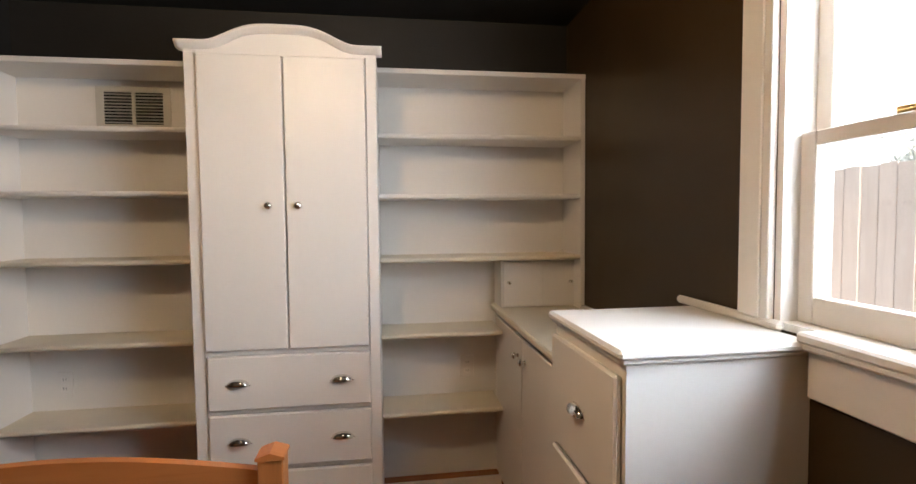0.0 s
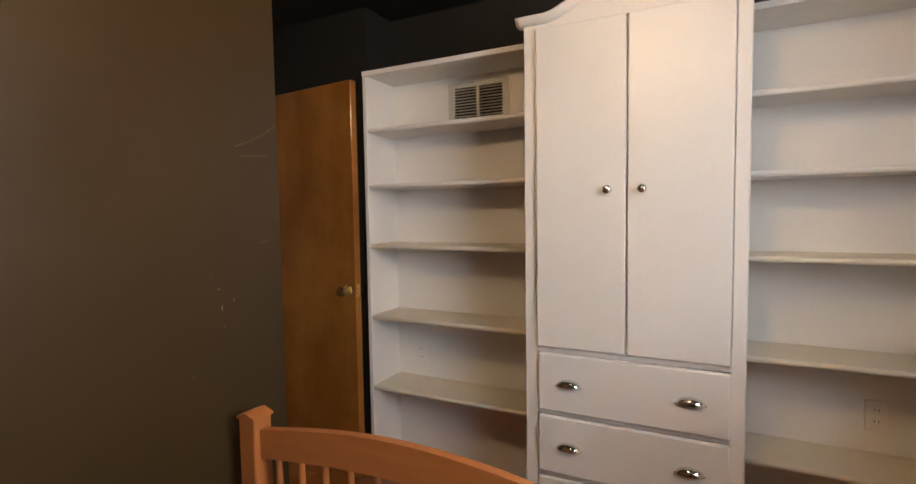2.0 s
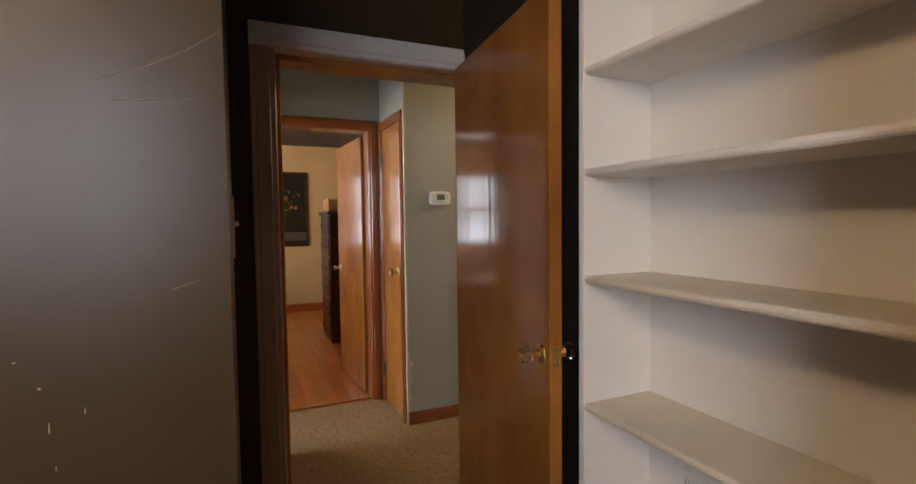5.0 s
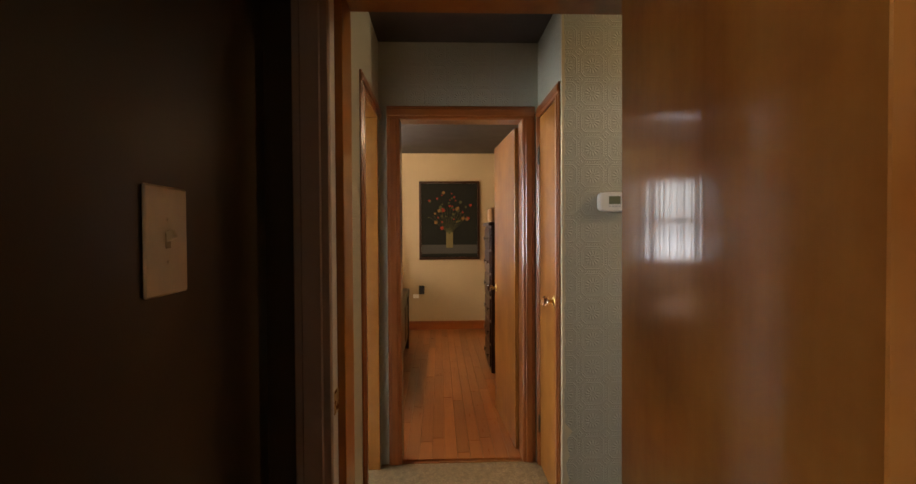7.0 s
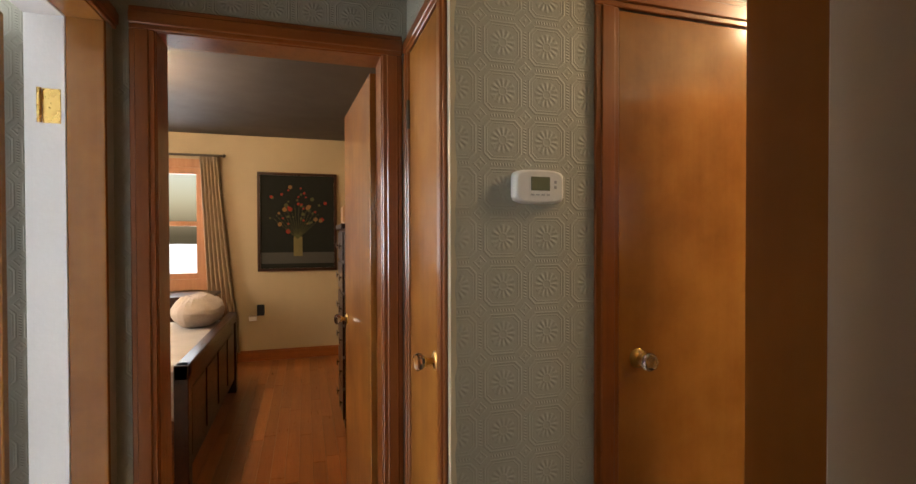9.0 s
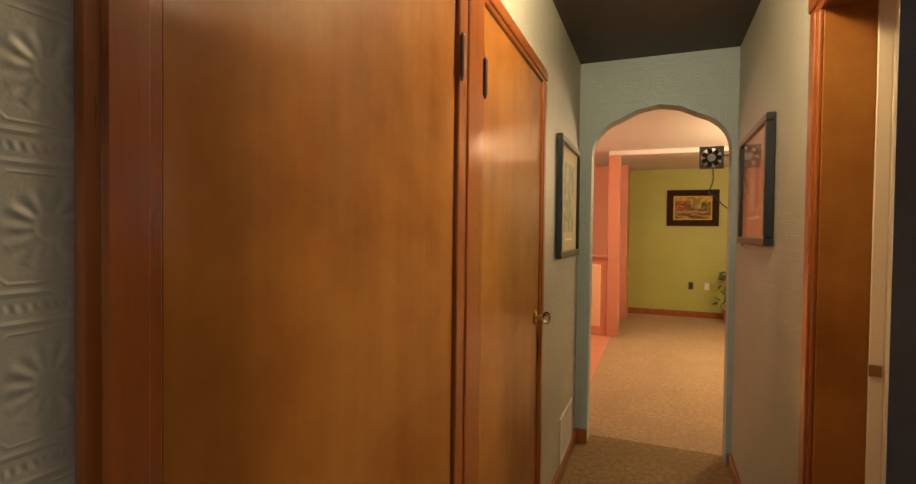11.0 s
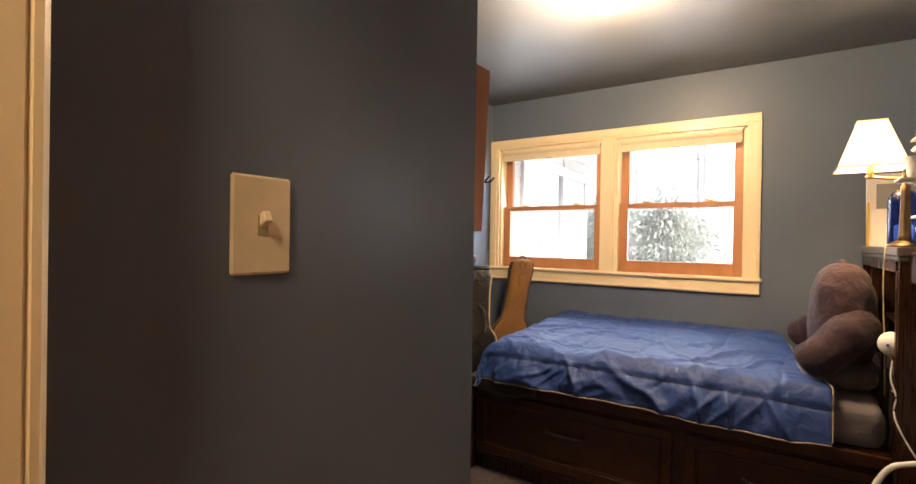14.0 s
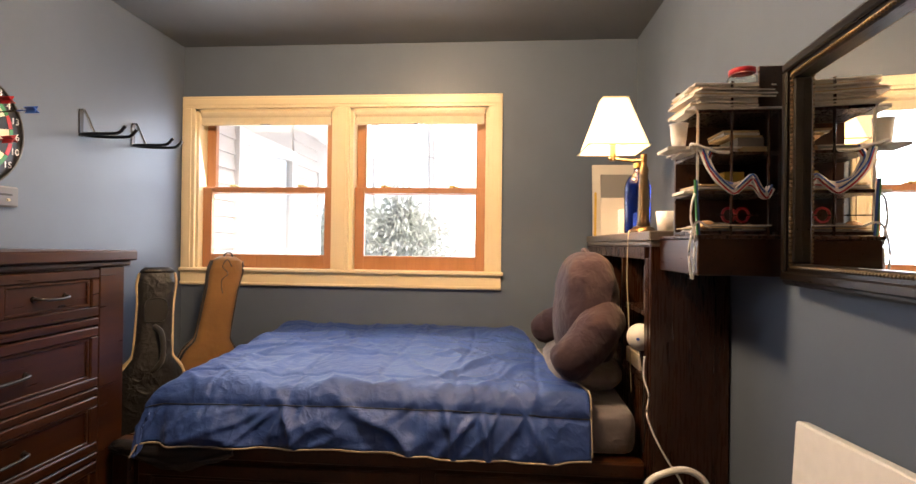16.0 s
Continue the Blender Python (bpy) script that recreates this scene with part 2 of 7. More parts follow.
TRIM_WOOD = timber("stained_trim", (0.17, 0.045, 0.010), (0.32, 0.10, 0.022), 0.3, "z", 1.2, 0.6, 0.0, 0.4, 0.2, 0.12)
TRIM_WOOD_H = timber("stained_trim_across", (0.17, 0.045, 0.010), (0.32, 0.10, 0.022), 0.3, "y", 1.2, 0.6, 0.0, 0.4, 0.2, 0.12)
PINE = timber("orange_pine", (0.30, 0.10, 0.026), (0.44, 0.168, 0.05), 0.42, "x", 0.7)
PINE_Z = timber("orange_pine_upright", (0.30, 0.10, 0.026), (0.44, 0.168, 0.05), 0.42, "z", 0.7)
SASH = timber("fir_sash", (0.37, 0.16, 0.07), (0.51, 0.245, 0.115), 0.4, "z", 0.8)
FLOOR_WOOD = timber("oak_strip", (0.28, 0.082, 0.017), (0.45, 0.172, 0.045), 0.3, "x", 0.8, 0.3, 0.5)
ESPRESSO = timber("espresso_wood", (0.013, 0.0045, 0.002), (0.045, 0.0145, 0.0055), 0.28, "z", 1.0, 0.2)
CHERRY = timber("dark_cherry", (0.011, 0.0034, 0.0012), (0.054, 0.0165, 0.0042), 0.3, "x", 0.9, 0.15, 0.0, 0.35, 0.5)
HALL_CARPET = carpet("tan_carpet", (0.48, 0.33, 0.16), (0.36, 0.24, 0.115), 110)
# the tan carpet again, lightened in colour for the lit living room
LIVING_CARPET = carpet("lit_tan_carpet", (0.72, 0.53, 0.31), (0.58, 0.41, 0.23), 110)
BLUE_CARPET = carpet("grey_carpet", (0.26, 0.22, 0.22), (0.19, 0.16, 0.17), 140)
PEWTER_DARK = metal("antique_brown_brass", (0.20, 0.14, 0.08), 0.36)
CHROME = metal("polished_nickel", (0.72, 0.70, 0.66), 0.16)
BRASS = metal("aged_brass", (0.62, 0.42, 0.14), 0.28)
BRONZE = metal("dark_bronze", (0.10, 0.08, 0.06), 0.4)
CRYSTAL = glass("cut_glass", (1, 1, 1), 0.02, 1.5)
PANE = pane_glass("window_pane")
PLASTIC = plain("white_plastic", (0.80, 0.78, 0.72), 0.4)
IVORY = plain("ivory_plastic", (0.72, 0.62, 0.42), 0.4)
BLACK = plain("black_plastic", (0.012, 0.012, 0.013), 0.45)
SHADE = plain("roller_shade", (0.72, 0.62, 0.42), 0.7)


# ---- mesh helpers ----
ORIGIN = {}


def box(bm, x0, x1, y0, y1, z0, z1, bevel=0.0, turn=None):
    vs = [bm.verts.new((x, y, z)) for x in (x0, x1) for y in (y0, y1) for z in (z0, z1)]
    fs = [bm.faces.new([vs[i] for i in q]) for q in ((0, 1, 3, 2), (4, 6, 7, 5), (0, 4, 5, 1), (2, 3, 7, 6), (0, 2, 6, 4), (1, 5, 7, 3))]
    if turn is not None:
        bmesh.ops.transform(bm, matrix=turn, verts=vs)
    if bevel:
        bmesh.ops.bevel(bm, geom=list({e for f in fs for e in f.edges}), offset=bevel, segments=1, affect="EDGES", profile=0.5)
    return bm


def B(*a, **k):
    return box(bmesh.new(), *a, **k)


def cyl(bm, p0, p1, r0, r1=None, seg=14):
    p0, p1 = Vector(p0), Vector(p1)
    r1 = r0 if r1 is None else r1
    m = Matrix.Translation((p0 + p1) / 2) @ (p1 - p0).to_track_quat("Z", "Y").to_matrix().to_4x4()
    bmesh.ops.create_cone(bm, cap_ends=True, segments=seg, radius1=max(r0, 1e-4), radius2=max(r1, 1e-4), depth=(p1 - p0).length, matrix=m)
    return bm


def lathe(bm, profile, m=None, seg=20):
    """Turn (radius, height) pairs round z."""
    m = m or Matrix()
    rings = []
    for r, z in profile:
        rings.append([bm.verts.new(m @ Vector((max(r, 1e-4) * math.cos(k * math.tau / seg), max(r, 1e-4) * math.sin(k * math.tau / seg), z))) for k in range(seg)])
    for a, b in zip(rings, rings[1:]):
        for k in range(seg):
            f = bm.faces.new((a[k], a[(k + 1) % seg], b[(k + 1) % seg], b[k]))
            f.smooth = True
    return bm


def prism(bm, pts, axis, lo, hi):
    """An outline in the two other axes, pushed from lo to hi along axis."""
    def at(p, d):
        return {"x": (d, p[0], p[1]), "y": (p[0], d, p[1]), "z": (p[0], p[1], d)}[axis]
    a, b = [bm.verts.new(at(p, lo)) for p in pts], [bm.verts.new(at(p, hi)) for p in pts]
    bm.faces.new(a), bm.faces.new(list(reversed(b)))
    for k in range(len(pts)):
        j = (k + 1) % len(pts)
        bm.faces.new((a[k], b[k], b[j], a[j]))
    bmesh.ops.recalc_face_normals(bm, faces=bm.faces[:])
    return bm


def tube(bm, pts, r, seg=8):
    """A round cord through points, smoothed."""
    pts = [Vector(p) for p in pts]
    fine = []
    for i in range(len(pts) - 1):
        a, b, c, d = pts[max(i - 1, 0)], pts[i], pts[i + 1], pts[min(i + 2, len(pts) - 1)]
        for k in range(5):
            u = k / 5
            fine.append(0.5 * (2 * b + (c - a) * u + (2 * a - 5 * b + 4 * c - d) * u * u + (3 * b - a - 3 * c + d) * u ** 3))
    fine.append(pts[-1])
    rings = []
    for i, p in enumerate(fine):
        way = (fine[min(i + 1, len(fine) - 1)] - fine[max(i - 1, 0)]).normalized()
        q = way.to_track_quat("Z", "Y")
        rings.append([bm.verts.new(p + q @ Vector((r * math.cos(k * math.tau / seg), r * math.sin(k * math.tau / seg), 0))) for k in range(seg)])
    for a, b in zip(rings, rings[1:]):
        for k in range(seg):
            bm.faces.new((a[k], a[(k + 1) % seg], b[(k + 1) % seg], b[k])).smooth = True
    bm.faces.new(rings[0]), bm.faces.new(rings[-1])
    return bm


def mesh_of(name, bm, mat):
    me = bpy.data.meshes.new(name)
    bmesh.ops.recalc_face_normals(bm, faces=bm.faces[:])
    bm.to_mesh(me)
    bm.free()
    me.materials.append(mat)
    return me


def part(name, bm, mat, parent=None, label=""):
    """Link a bmesh, given in world places, as one mesh under a thing or a part."""
    o = ORIGIN[parent.name] if parent else Vector()
    bmesh.ops.translate(bm, vec=-o, verts=bm.verts[:])
    ob = new(name, mesh_of(name, bm, mat))
    if parent:
        ob.parent = parent
        ORIGIN[ob.name] = o
    else:
        ORIGIN[ob.name] = Vector()
    return tagged(ob, label)


def thing(name, at, label, category, group="", kind=""):
    ob = new(name)
    ob.location = at
    ob.empty_display_size = 0.1
    ORIGIN[ob.name] = Vector(at)
    return tagged(ob, label, category, group, kind)


def single(name, bm, mat, label, category, group="", kind=""):
    return tagged(part(name, bm, mat), label, category, group, kind)


def built(name, bm, mat, label=""):
    return tagged(part(name, bm, mat), label, kind="structure")


def wall_with(bm, axis, lo, hi, a0, a1, z0, z1, holes):
    """A wall lo..hi thick along axis, from a0 to a1, with holes (b0, b1, zb, zt)."""
    def add(p0, p1, q0, q1):
        if p1 - p0 > 1e-4 and q1 - q0 > 1e-4:
            box(bm, *((lo, hi, p0, p1) if axis == "x" else (p0, p1, lo, hi)), q0, q1)
    at = a0
    for b0, b1, zb, zt in sorted(holes):
        add(at, b0, z0, z1)
        add(b0, b1, z0, zb)
        add(b0, b1, zt, z1)
        at = b1
    add(at, a1, z0, z1)
    return bm


W = lambda axis, lo, hi, a0, a1, z1, *holes: wall_with(bmesh.new(), axis, lo, hi, a0, a1, 0.0, z1, holes)

# ---- the large structure ----
HO, HH, HB = 2.40, 2.465, 2.505
built("floor_office_base", B(-2.16, 1.55, -1.4, 3.0, -0.12, -0.012), FLOOR_WOOD)
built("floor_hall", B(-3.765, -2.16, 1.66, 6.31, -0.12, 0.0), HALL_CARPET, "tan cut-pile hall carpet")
built("floor_living", B(-3.26, 3.0, 6.31, 12.1, -0.12, 0.0), LIVING_CARPET, "tan living room carpet, colour lightened to look lit")
built("floor_entry", B(-7.0, -3.26, 6.31, 12.1, -0.12, -0.004), SALMON)
built("floor_blue_room", B(-2.16, 1.55, 3.4, 6.4, -0.12, 0.0), BLUE_CARPET, "grey blue room carpet")
built("floor_bathroom", B(-4.4, -2.3, -0.4, 1.66, -0.12, 0.0), BATH_WHITE)
built("floor_bedroom_base", B(-8.0, -3.80, -0.6, 4.2, -0.12, -0.012), FLOOR_WOOD)

built("wall_office_alcove", W("y", 2.885, 2.97, -1.272, 1.55, HO), OFFICE_BLACK)
built("wall_office_north", W("y", 2.66, 2.97, -2.16, -1.272, HO), OFFICE_BLACK)
built("wall_office_east", W("x", 1.42, 1.56, -1.4, 2.885, HO, (0.30, 1.40, 1.09, 2.16)), OFFICE_DARK)
built("wall_office_south", W("y", -1.5, -1.4, -0.92, 1.42, HO), OFFICE_DARK)
built("wall_office_closet", B(-2.16, -0.92, -1.5, 1.715, 0, HO), OFFICE_DARK, "charcoal brown satin wall, scuffed")
built("wall_office_west", W("x", -2.16, -2.118, 1.715, 2.66, HO, (1.862, 2.659, 0, 2.024)), OFFICE_DARK)
built("wall_hall_east", W("x", -2.29, -2.16, 1.80, 6.17, HH, (1.862, 2.76, 0, 2.024), (3.772, 4.605, 0, 2.035)), PAPER, "sage embossed wallpaper wall")
built("ceiling_office", B(-2.16, 1.42, -1.5, 2.885, HO, HO + 0.1), OFFICE_BLACK)
built("wall_hall_south", W("y", 1.68, 1.80, -3.765, -2.16, HH, (-3.715, -3.115, 0, 2.03)), PAPER)
built("wall_hall_west", W("x", -3.32, -3.20, 2.73, 6.17, HH, (3.215, 4.03, 0, 2.03), (4.19, 5.01, 0, 2.03)), PAPER, "sage embossed wallpaper wall with closet doors")
built("wall_vestibule_north", W("y", 2.73, 2.85, -3.765, -3.32, HH, (-3.715, -3.321, 0, 2.03)), PAPER)
built("wall_bedroom_east", W("x", -3.885, -3.765, -0.6, 4.2, HH, (1.905, 2.65, 0, 2.035)), PAPER)
built("ceiling_hall", B(-3.765, -2.16, 1.68, 6.30, HH, HH + 0.1), BROWN_CEIL)


def arch_wall():
    """Wall with a low pointed arch: round shoulders that run up to a soft apex."""
    bm = bmesh.new()
    xl, xr, sp, top = -3.12, -2.32, 1.88, 2.167
    mid = (xl + xr) / 2
    curve = []
    for k in range(9):
        a = math.pi - k * (math.pi * 0.40) / 8
        curve.append((xl + 0.25 + 0.25 * math.cos(a), sp + 0.225 * math.sin(a)))
    curve.append((mid - 0.12, 2.147))
    left = curve + [(mid, top)]
    right = [(2 * mid - x, z) for x, z in reversed(curve)]
    outline = [(-3.20, 0), (xl, 0)] + left + right + [(xr, 0), (-2.29, 0), (-2.29, HH), (-3.20, HH)]
    for lo, hi in ((6.17, 6.30),):
        a = [bm.verts.new((x, lo, z)) for x, z in outline]
        b = [bm.verts.new((x, hi, z)) for x, z in outline]
        bm.faces.new(a), bm.faces.new(list(reversed(b)))
        for k in range(len(outline)):
            j = (k + 1) % len(outline)
            bm.faces.new((a[k], b[k], b[j], a[j]))
    return bm


built("wall_arch", arch_wall(), PAPER_ARCH, "sage wallpapered wall with a low pointed archway")

built("wall_blue_switch", B(-2.16, -1.39, 4.679, 6.255, 0, HB), BLUE, "slate blue satin wall with a light switch")
built("wall_blue_west", W("x", -2.16, -2.13, 3.53, 4.679, HB, (3.772, 4.605, 0, 2.035)), BLUE)
built("wall_blue_south", W("y", 3.42, 3.53, -2.16, 1.55, HB), BLUE)
built("wall_blue_north", W("y", 6.255, 6.40, -2.16, 1.55, HB), BLUE)
built("wall_blue_east", W("x", 1.385, 1.55, 3.53, 6.255, HB, (4.375, 6.172, 1.13, 2.125)), BLUE)
built("ceiling_blue_room", B(-2.16, 1.55, 3.42, 6.40, HB, HB + 0.1), BLUE_CEIL)

built("wall_bathroom_west", W("x", -4.0, -3.9, -0.4, 1.68, HH), BATH_WHITE)
built("wall_bathroom_east", W("x", -2.4, -2.3, -0.4, 1.68, HH), BATH_WHITE)
built("wall_bathroom_south", W("y", -0.4, -0.28, -3.9, -2.4, HH, (-3.75, -2.85, 0.95, 2.05)), BATH_WHITE)
built("wall_bathroom_north", W("y", 1.66, 1.679, -3.9, -2.4, HH, (-3.715, -3.115, 0, 2.03)), BATH_WHITE)
built("ceiling_bathroom", B(-4.0, -2.3, -0.4, 1.68, HH, HH + 0.1), BATH_WHITE)

built("wall_bedroom_west", W("x", -8.0, -7.8, -0.6, 4.2, HH, (0.35, 1.32, 0.92, 2.1)), TAN_WALL)
built("wall_bedroom_south", W("y", -0.7, -0.6, -8.0, -3.885, HH), TAN_WALL)
built("wall_bedroom_north", W("y", 3.3, 3.4, -7.8, -3.885, HH), TAN_WALL)
built("wall_bedroom_inside", W("x", -3.90, -3.886, -0.6, 3.3, HH, (1.905, 2.65, 0, 2.035)), TAN_WALL)
built("ceiling_bedroom", B(-8.0, -3.765, -0.7, 4.2, HH, HH + 0.1), BROWN_CEIL)

built("wall_living_north", W("y", 11.9, 12.0, -3.15, 3.0, 2.46), GREEN_WALL, "olive green living room wall")
built("wall_living_east", W("x", 2.9, 3.0, 6.82, 11.9, 2.46), GREEN_WALL)
built("wall_living_south", W("y", 6.42, 6.5, -2.20, 1.5, 2.46), GREEN_WALL)
built("wall_living_south_west", W("y", 6.30, 6.42, -7.0, -3.20, 2.46), SALMON)
built("wall_entry_west", W("x", -7.1, -7.0, 6.3, 12.0, 2.46), SALMON)
built("wall_entry_north", W("y", 11.2, 11.3, -7.0, -3.15, 2.46), SALMON)
built("wall_entry_return", B(-3.28, -3.15, 11.3, 12.0, 0, 2.46), SALMON)
built("ceiling_living", B(-7.1, 3.0, 6.301, 12.0, 2.46, 2.56), PINK_CEIL)
built("ceiling_beam", B(-3.32, 3.0, 9.72, 9.86, 2.40, 2.459), PINK_CEIL)


# worn corner bead on the vestibule corner, plaster showing where the paper is torn
def corner_bead():
    rn = random.Random(21)
    bm = bmesh.new()
    n = 60
    rows_b = []
    for k in range(n + 1):
        z = 0.09 + (HH - 0.1) * k / n
        w1, w2 = 0.010 + 0.009 * rn.random(), 0.008 + 0.009 * rn.random()
        if 0.14 < z < 0.42:
            w1, w2 = w1 + 0.02 * rn.random(), w2 + 0.035 * rn.random()
        rows_b.append([bm.verts.new(p) for p in ((-3.2 - w1, 2.7285, z), (-3.1985, 2.7285, z), (-3.1985, 2.73 + w2, z))])
    for p_, q_ in zip(rows_b, rows_b[1:]):
        for k in range(2):
            bm.faces.new((p_[k], p_[k + 1], q_[k + 1], q_[k]))
    return bm


built("trim_corner_bead", corner_bead(), paint("worn_plaster", (0.62, 0.54, 0.36), 0.45, 0.25, 30, 0.5), "worn pale corner bead, paper torn away")


# ---- trim: baseboards, casings, jambs ----
def casing(name, axis, face, sign, b0, b1, zt, w, mat_v, mat_h, thick=0.018, sides="lrt"):
    """Door casing on a wall face: two moulded uprights and a head."""
    def slab(bm, p0, p1, q0, q1):
        for s0, th in ((0.0, thick * 0.65), (0.22, thick)):
            dp, dq = (p1 - p0), (q1 - q0)
            a0, a1, c0, c1 = p0, p1, q0, q1
            if s0:
                if dq > dp:
                    a0, a1 = p0 + dp * s0, p1 - dp * s0
                else:
                    c0, c1 = q0 + dq * s0, q1 - dq * s0
            lo, hi = sorted((face, face + sign * th))
            box(bm, *((lo, hi, a0, a1) if axis == "x" else (a0, a1, lo, hi)), c0, c1, 0.003)
        return bm
    if "l" in sides:
        built(name, slab(bmesh.new(), b0 - w, b0, 0, zt), mat_v)
    if "r" in sides:
        built(name, slab(bmesh.new(), b1, b1 + w, 0, zt), mat_v)
    if "t" in sides:
        built(name, slab(bmesh.new(), b0 - w, b1 + w, zt, zt + w), mat_h)


def jamb(name, axis, lo, hi, b0, b1, zt, mat, th=0.016):
    """Lining of a door opening: two sides and a head."""
    def a(p0, p1, z0, z1):
        return B(*((lo, hi, p0, p1) if axis == "x" else (p0, p1, lo, hi)), z0, z1, 0.002)
    built(name, a(b0, b0 + th, 0, zt), mat)
    built(name, a(b1 - th, b1, 0, zt), mat)
    built(name, a(b0 + th, b1 - th, zt - th, zt), mat)


DULL_WHITE = paint("trim_white", (0.55, 0.50, 0.45), 0.4, 0.08)
# the white casing's upright, browned in colour for the shade on it
SHADED_GLOSS = paint("shaded_gloss_trim", (0.36, 0.255, 0.19), 0.25, 0.1, 70, 0.1)
casing("trim_office_door", "x", -2.118, 1, 1.876, 2.565, 2.01, 0.09, SHADED_GLOSS, DULL_WHITE, 0.02, "lt")
jamb("trim_office_jamb", "x", -2.172, -2.116, 1.862, 2.659, 2.024, DULL_WHITE)
jamb("trim_hall_jamb", "x", -2.30, -2.173, 1.862, 2.76, 2.024, DOOR_WOOD, 0.036)
casing("trim_hall_door", "x", -2.29, -1, 1.852, 2.745, 2.024, 0.055, TRIM_WOOD, TRIM_WOOD_H, 0.015, "r")
jamb("trim_blue_jamb", "x", -2.29, -2.165, 3.772, 4.605, 2.035, DOOR_WOOD)
casing("trim_blue_door_hall", "x", -2.29, -1, 3.787, 4.59, 2.02, 0.095, TRIM_WOOD, TRIM_WOOD_H)
jamb("trim_blue_jamb_inner", "x", -2.1645, -2.13, 3.774, 4.603, 2.033, CREAM)
casing("trim_blue_door", "x", -2.13, 1, 3.79, 4.587, 2.02, 0.075, CREAM, CREAM)
jamb("trim_bath_jamb", "y", 1.702, 1.80, -3.715, -3.115, 2.03, DOOR_WOOD)
casing("trim_bath_door", "y", 1.80, 1, -3.70, -3.13, 2.015, 0.065, TRIM_WOOD, TRIM_WOOD_H, 0.018, "rt")
jamb("trim_bedroom_jamb", "x", -3.90, -3.765, 1.905, 2.65, 2.035, TRIM_WOOD)
casing("trim_bedroom_door", "x", -3.765, 1, 1.918, 2.638, 2.022, 0.072, TRIM_WOOD, TRIM_WOOD_H)
casing("trim_vestibule_closet", "y", 2.73, -1, -3.70, -3.29, 2.02, 0.062, TRIM_WOOD, TRIM_WOOD_H)
casing("trim_closet_first", "x", -3.20, 1, 3.23, 4.015, 2.02, 0.078, TRIM_WOOD, TRIM_WOOD_H, 0.018, "lt")
casing("trim_closet_second", "x", -3.20, 1, 4.205, 4.995, 2.02, 0.07, TRIM_WOOD, TRIM_WOOD_H, 0.018, "rt")
built("trim_closet_mullion", box(B(-3.20, -3.184, 4.017, 4.203, 0, 2.02, 0.003), -3.186, -3.178, 4.07, 4.15, 0, 2.019, 0.003), TRIM_WOOD)
built("trim_arch_edge", B(-3.20, -3.118, 6.14, 6.17, 0, 0.085, 0.004), TRIM_WOOD_H)


def skirting(name, x0, x1, y0, y1, h, mat):
    built(name, box(B(x0, x1, y0, y1, 0, h * 0.86, 0.002), x0 + 0.002, x1 - 0.002, y0 + 0.002, y1 - 0.002, h * 0.86, h, 0.002), mat)


skirting("baseboard_office_north", -2.1, -1.275, 2.648, 2.66, 0.125, WHITE)
skirting("baseboard_office_alcove", -1.24, 1.0, 2.872, 2.885, 0.12, WHITE)
skirting("baseboard_closet_wall", -0.92, -0.908, -1.3, 1.715, 0.12, OFFICE_DARK)
skirting("baseboard_hall_west", -3.20, -3.186, 2.735, 3.150, 0.085, TRIM_WOOD_H)
skirting("baseboard_hall_west_far", -3.20, -3.186, 5.07, 6.14, 0.085, TRIM_WOOD_H)
skirting("baseboard_hall_east", -2.304, -2.29, 4.69, 6.17, 0.085, TRIM_WOOD_H)
skirting("baseboard_hall_south", -3.05, -2.3, 1.80, 1.814, 0.085, TRIM_WOOD_H)
skirting("baseboard_arch_left", -3.19, -3.13, 6.155, 6.17, 0.085, TRIM_WOOD_H)
skirting("baseboard_arch_right", -2.31, -2.295, 6.17, 6.31, 0.085, TRIM_WOOD_H)
skirting("baseboard_living", -3.15, 2.9, 11.885, 11.9, 0.10, TRIM_WOOD_H)
skirting("baseboard_bedroom", -7.8, -7.785, -0.6, 3.3, 0.12, TRIM_WOOD_H)
skirting("baseboard_blue_south", -1.3, 0.2, 3.53, 3.544, 0.10, CREAM)
skirting("baseboard_blue_north", -1.39, 1.385, 6.241, 6.255, 0.10, CREAM)


# ---- doors ----
def glass_knob(parent, at, way, right):
    """A cut-glass knob on a brass rose, standing off a leaf along way."""
    at, way = Vector(at), Vector(way)
    m = Matrix.Translation(at) @ way.to_track_quat("Z", "Y").to_matrix().to_4x4()
    rose = part("rose", lathe(bmesh.new(), [(0.0, 0.008), (0.02, 0.008), (0.027, 0.004), (0.029, 0.0)], m), BRASS, parent, "round brass rose")
    part("spindle", lathe(bmesh.new(), [(0.011, 0.004), (0.009, 0.02), (0.012, 0.028), (0.017, 0.031), (0.017, 0.034)], m), BRASS, parent)
    bm = lathe(bmesh.new(), [(0.0, 0.033), (0.014, 0.034), (0.024, 0.043), (0.027, 0.052), (0.022, 0.062), (0.012, 0.067), (0.0, 0.068)], m, 8)
    for f in bm.faces:
        f.smooth = False
    part("knob", bm, CRYSTAL, parent, "faceted glass door knob")


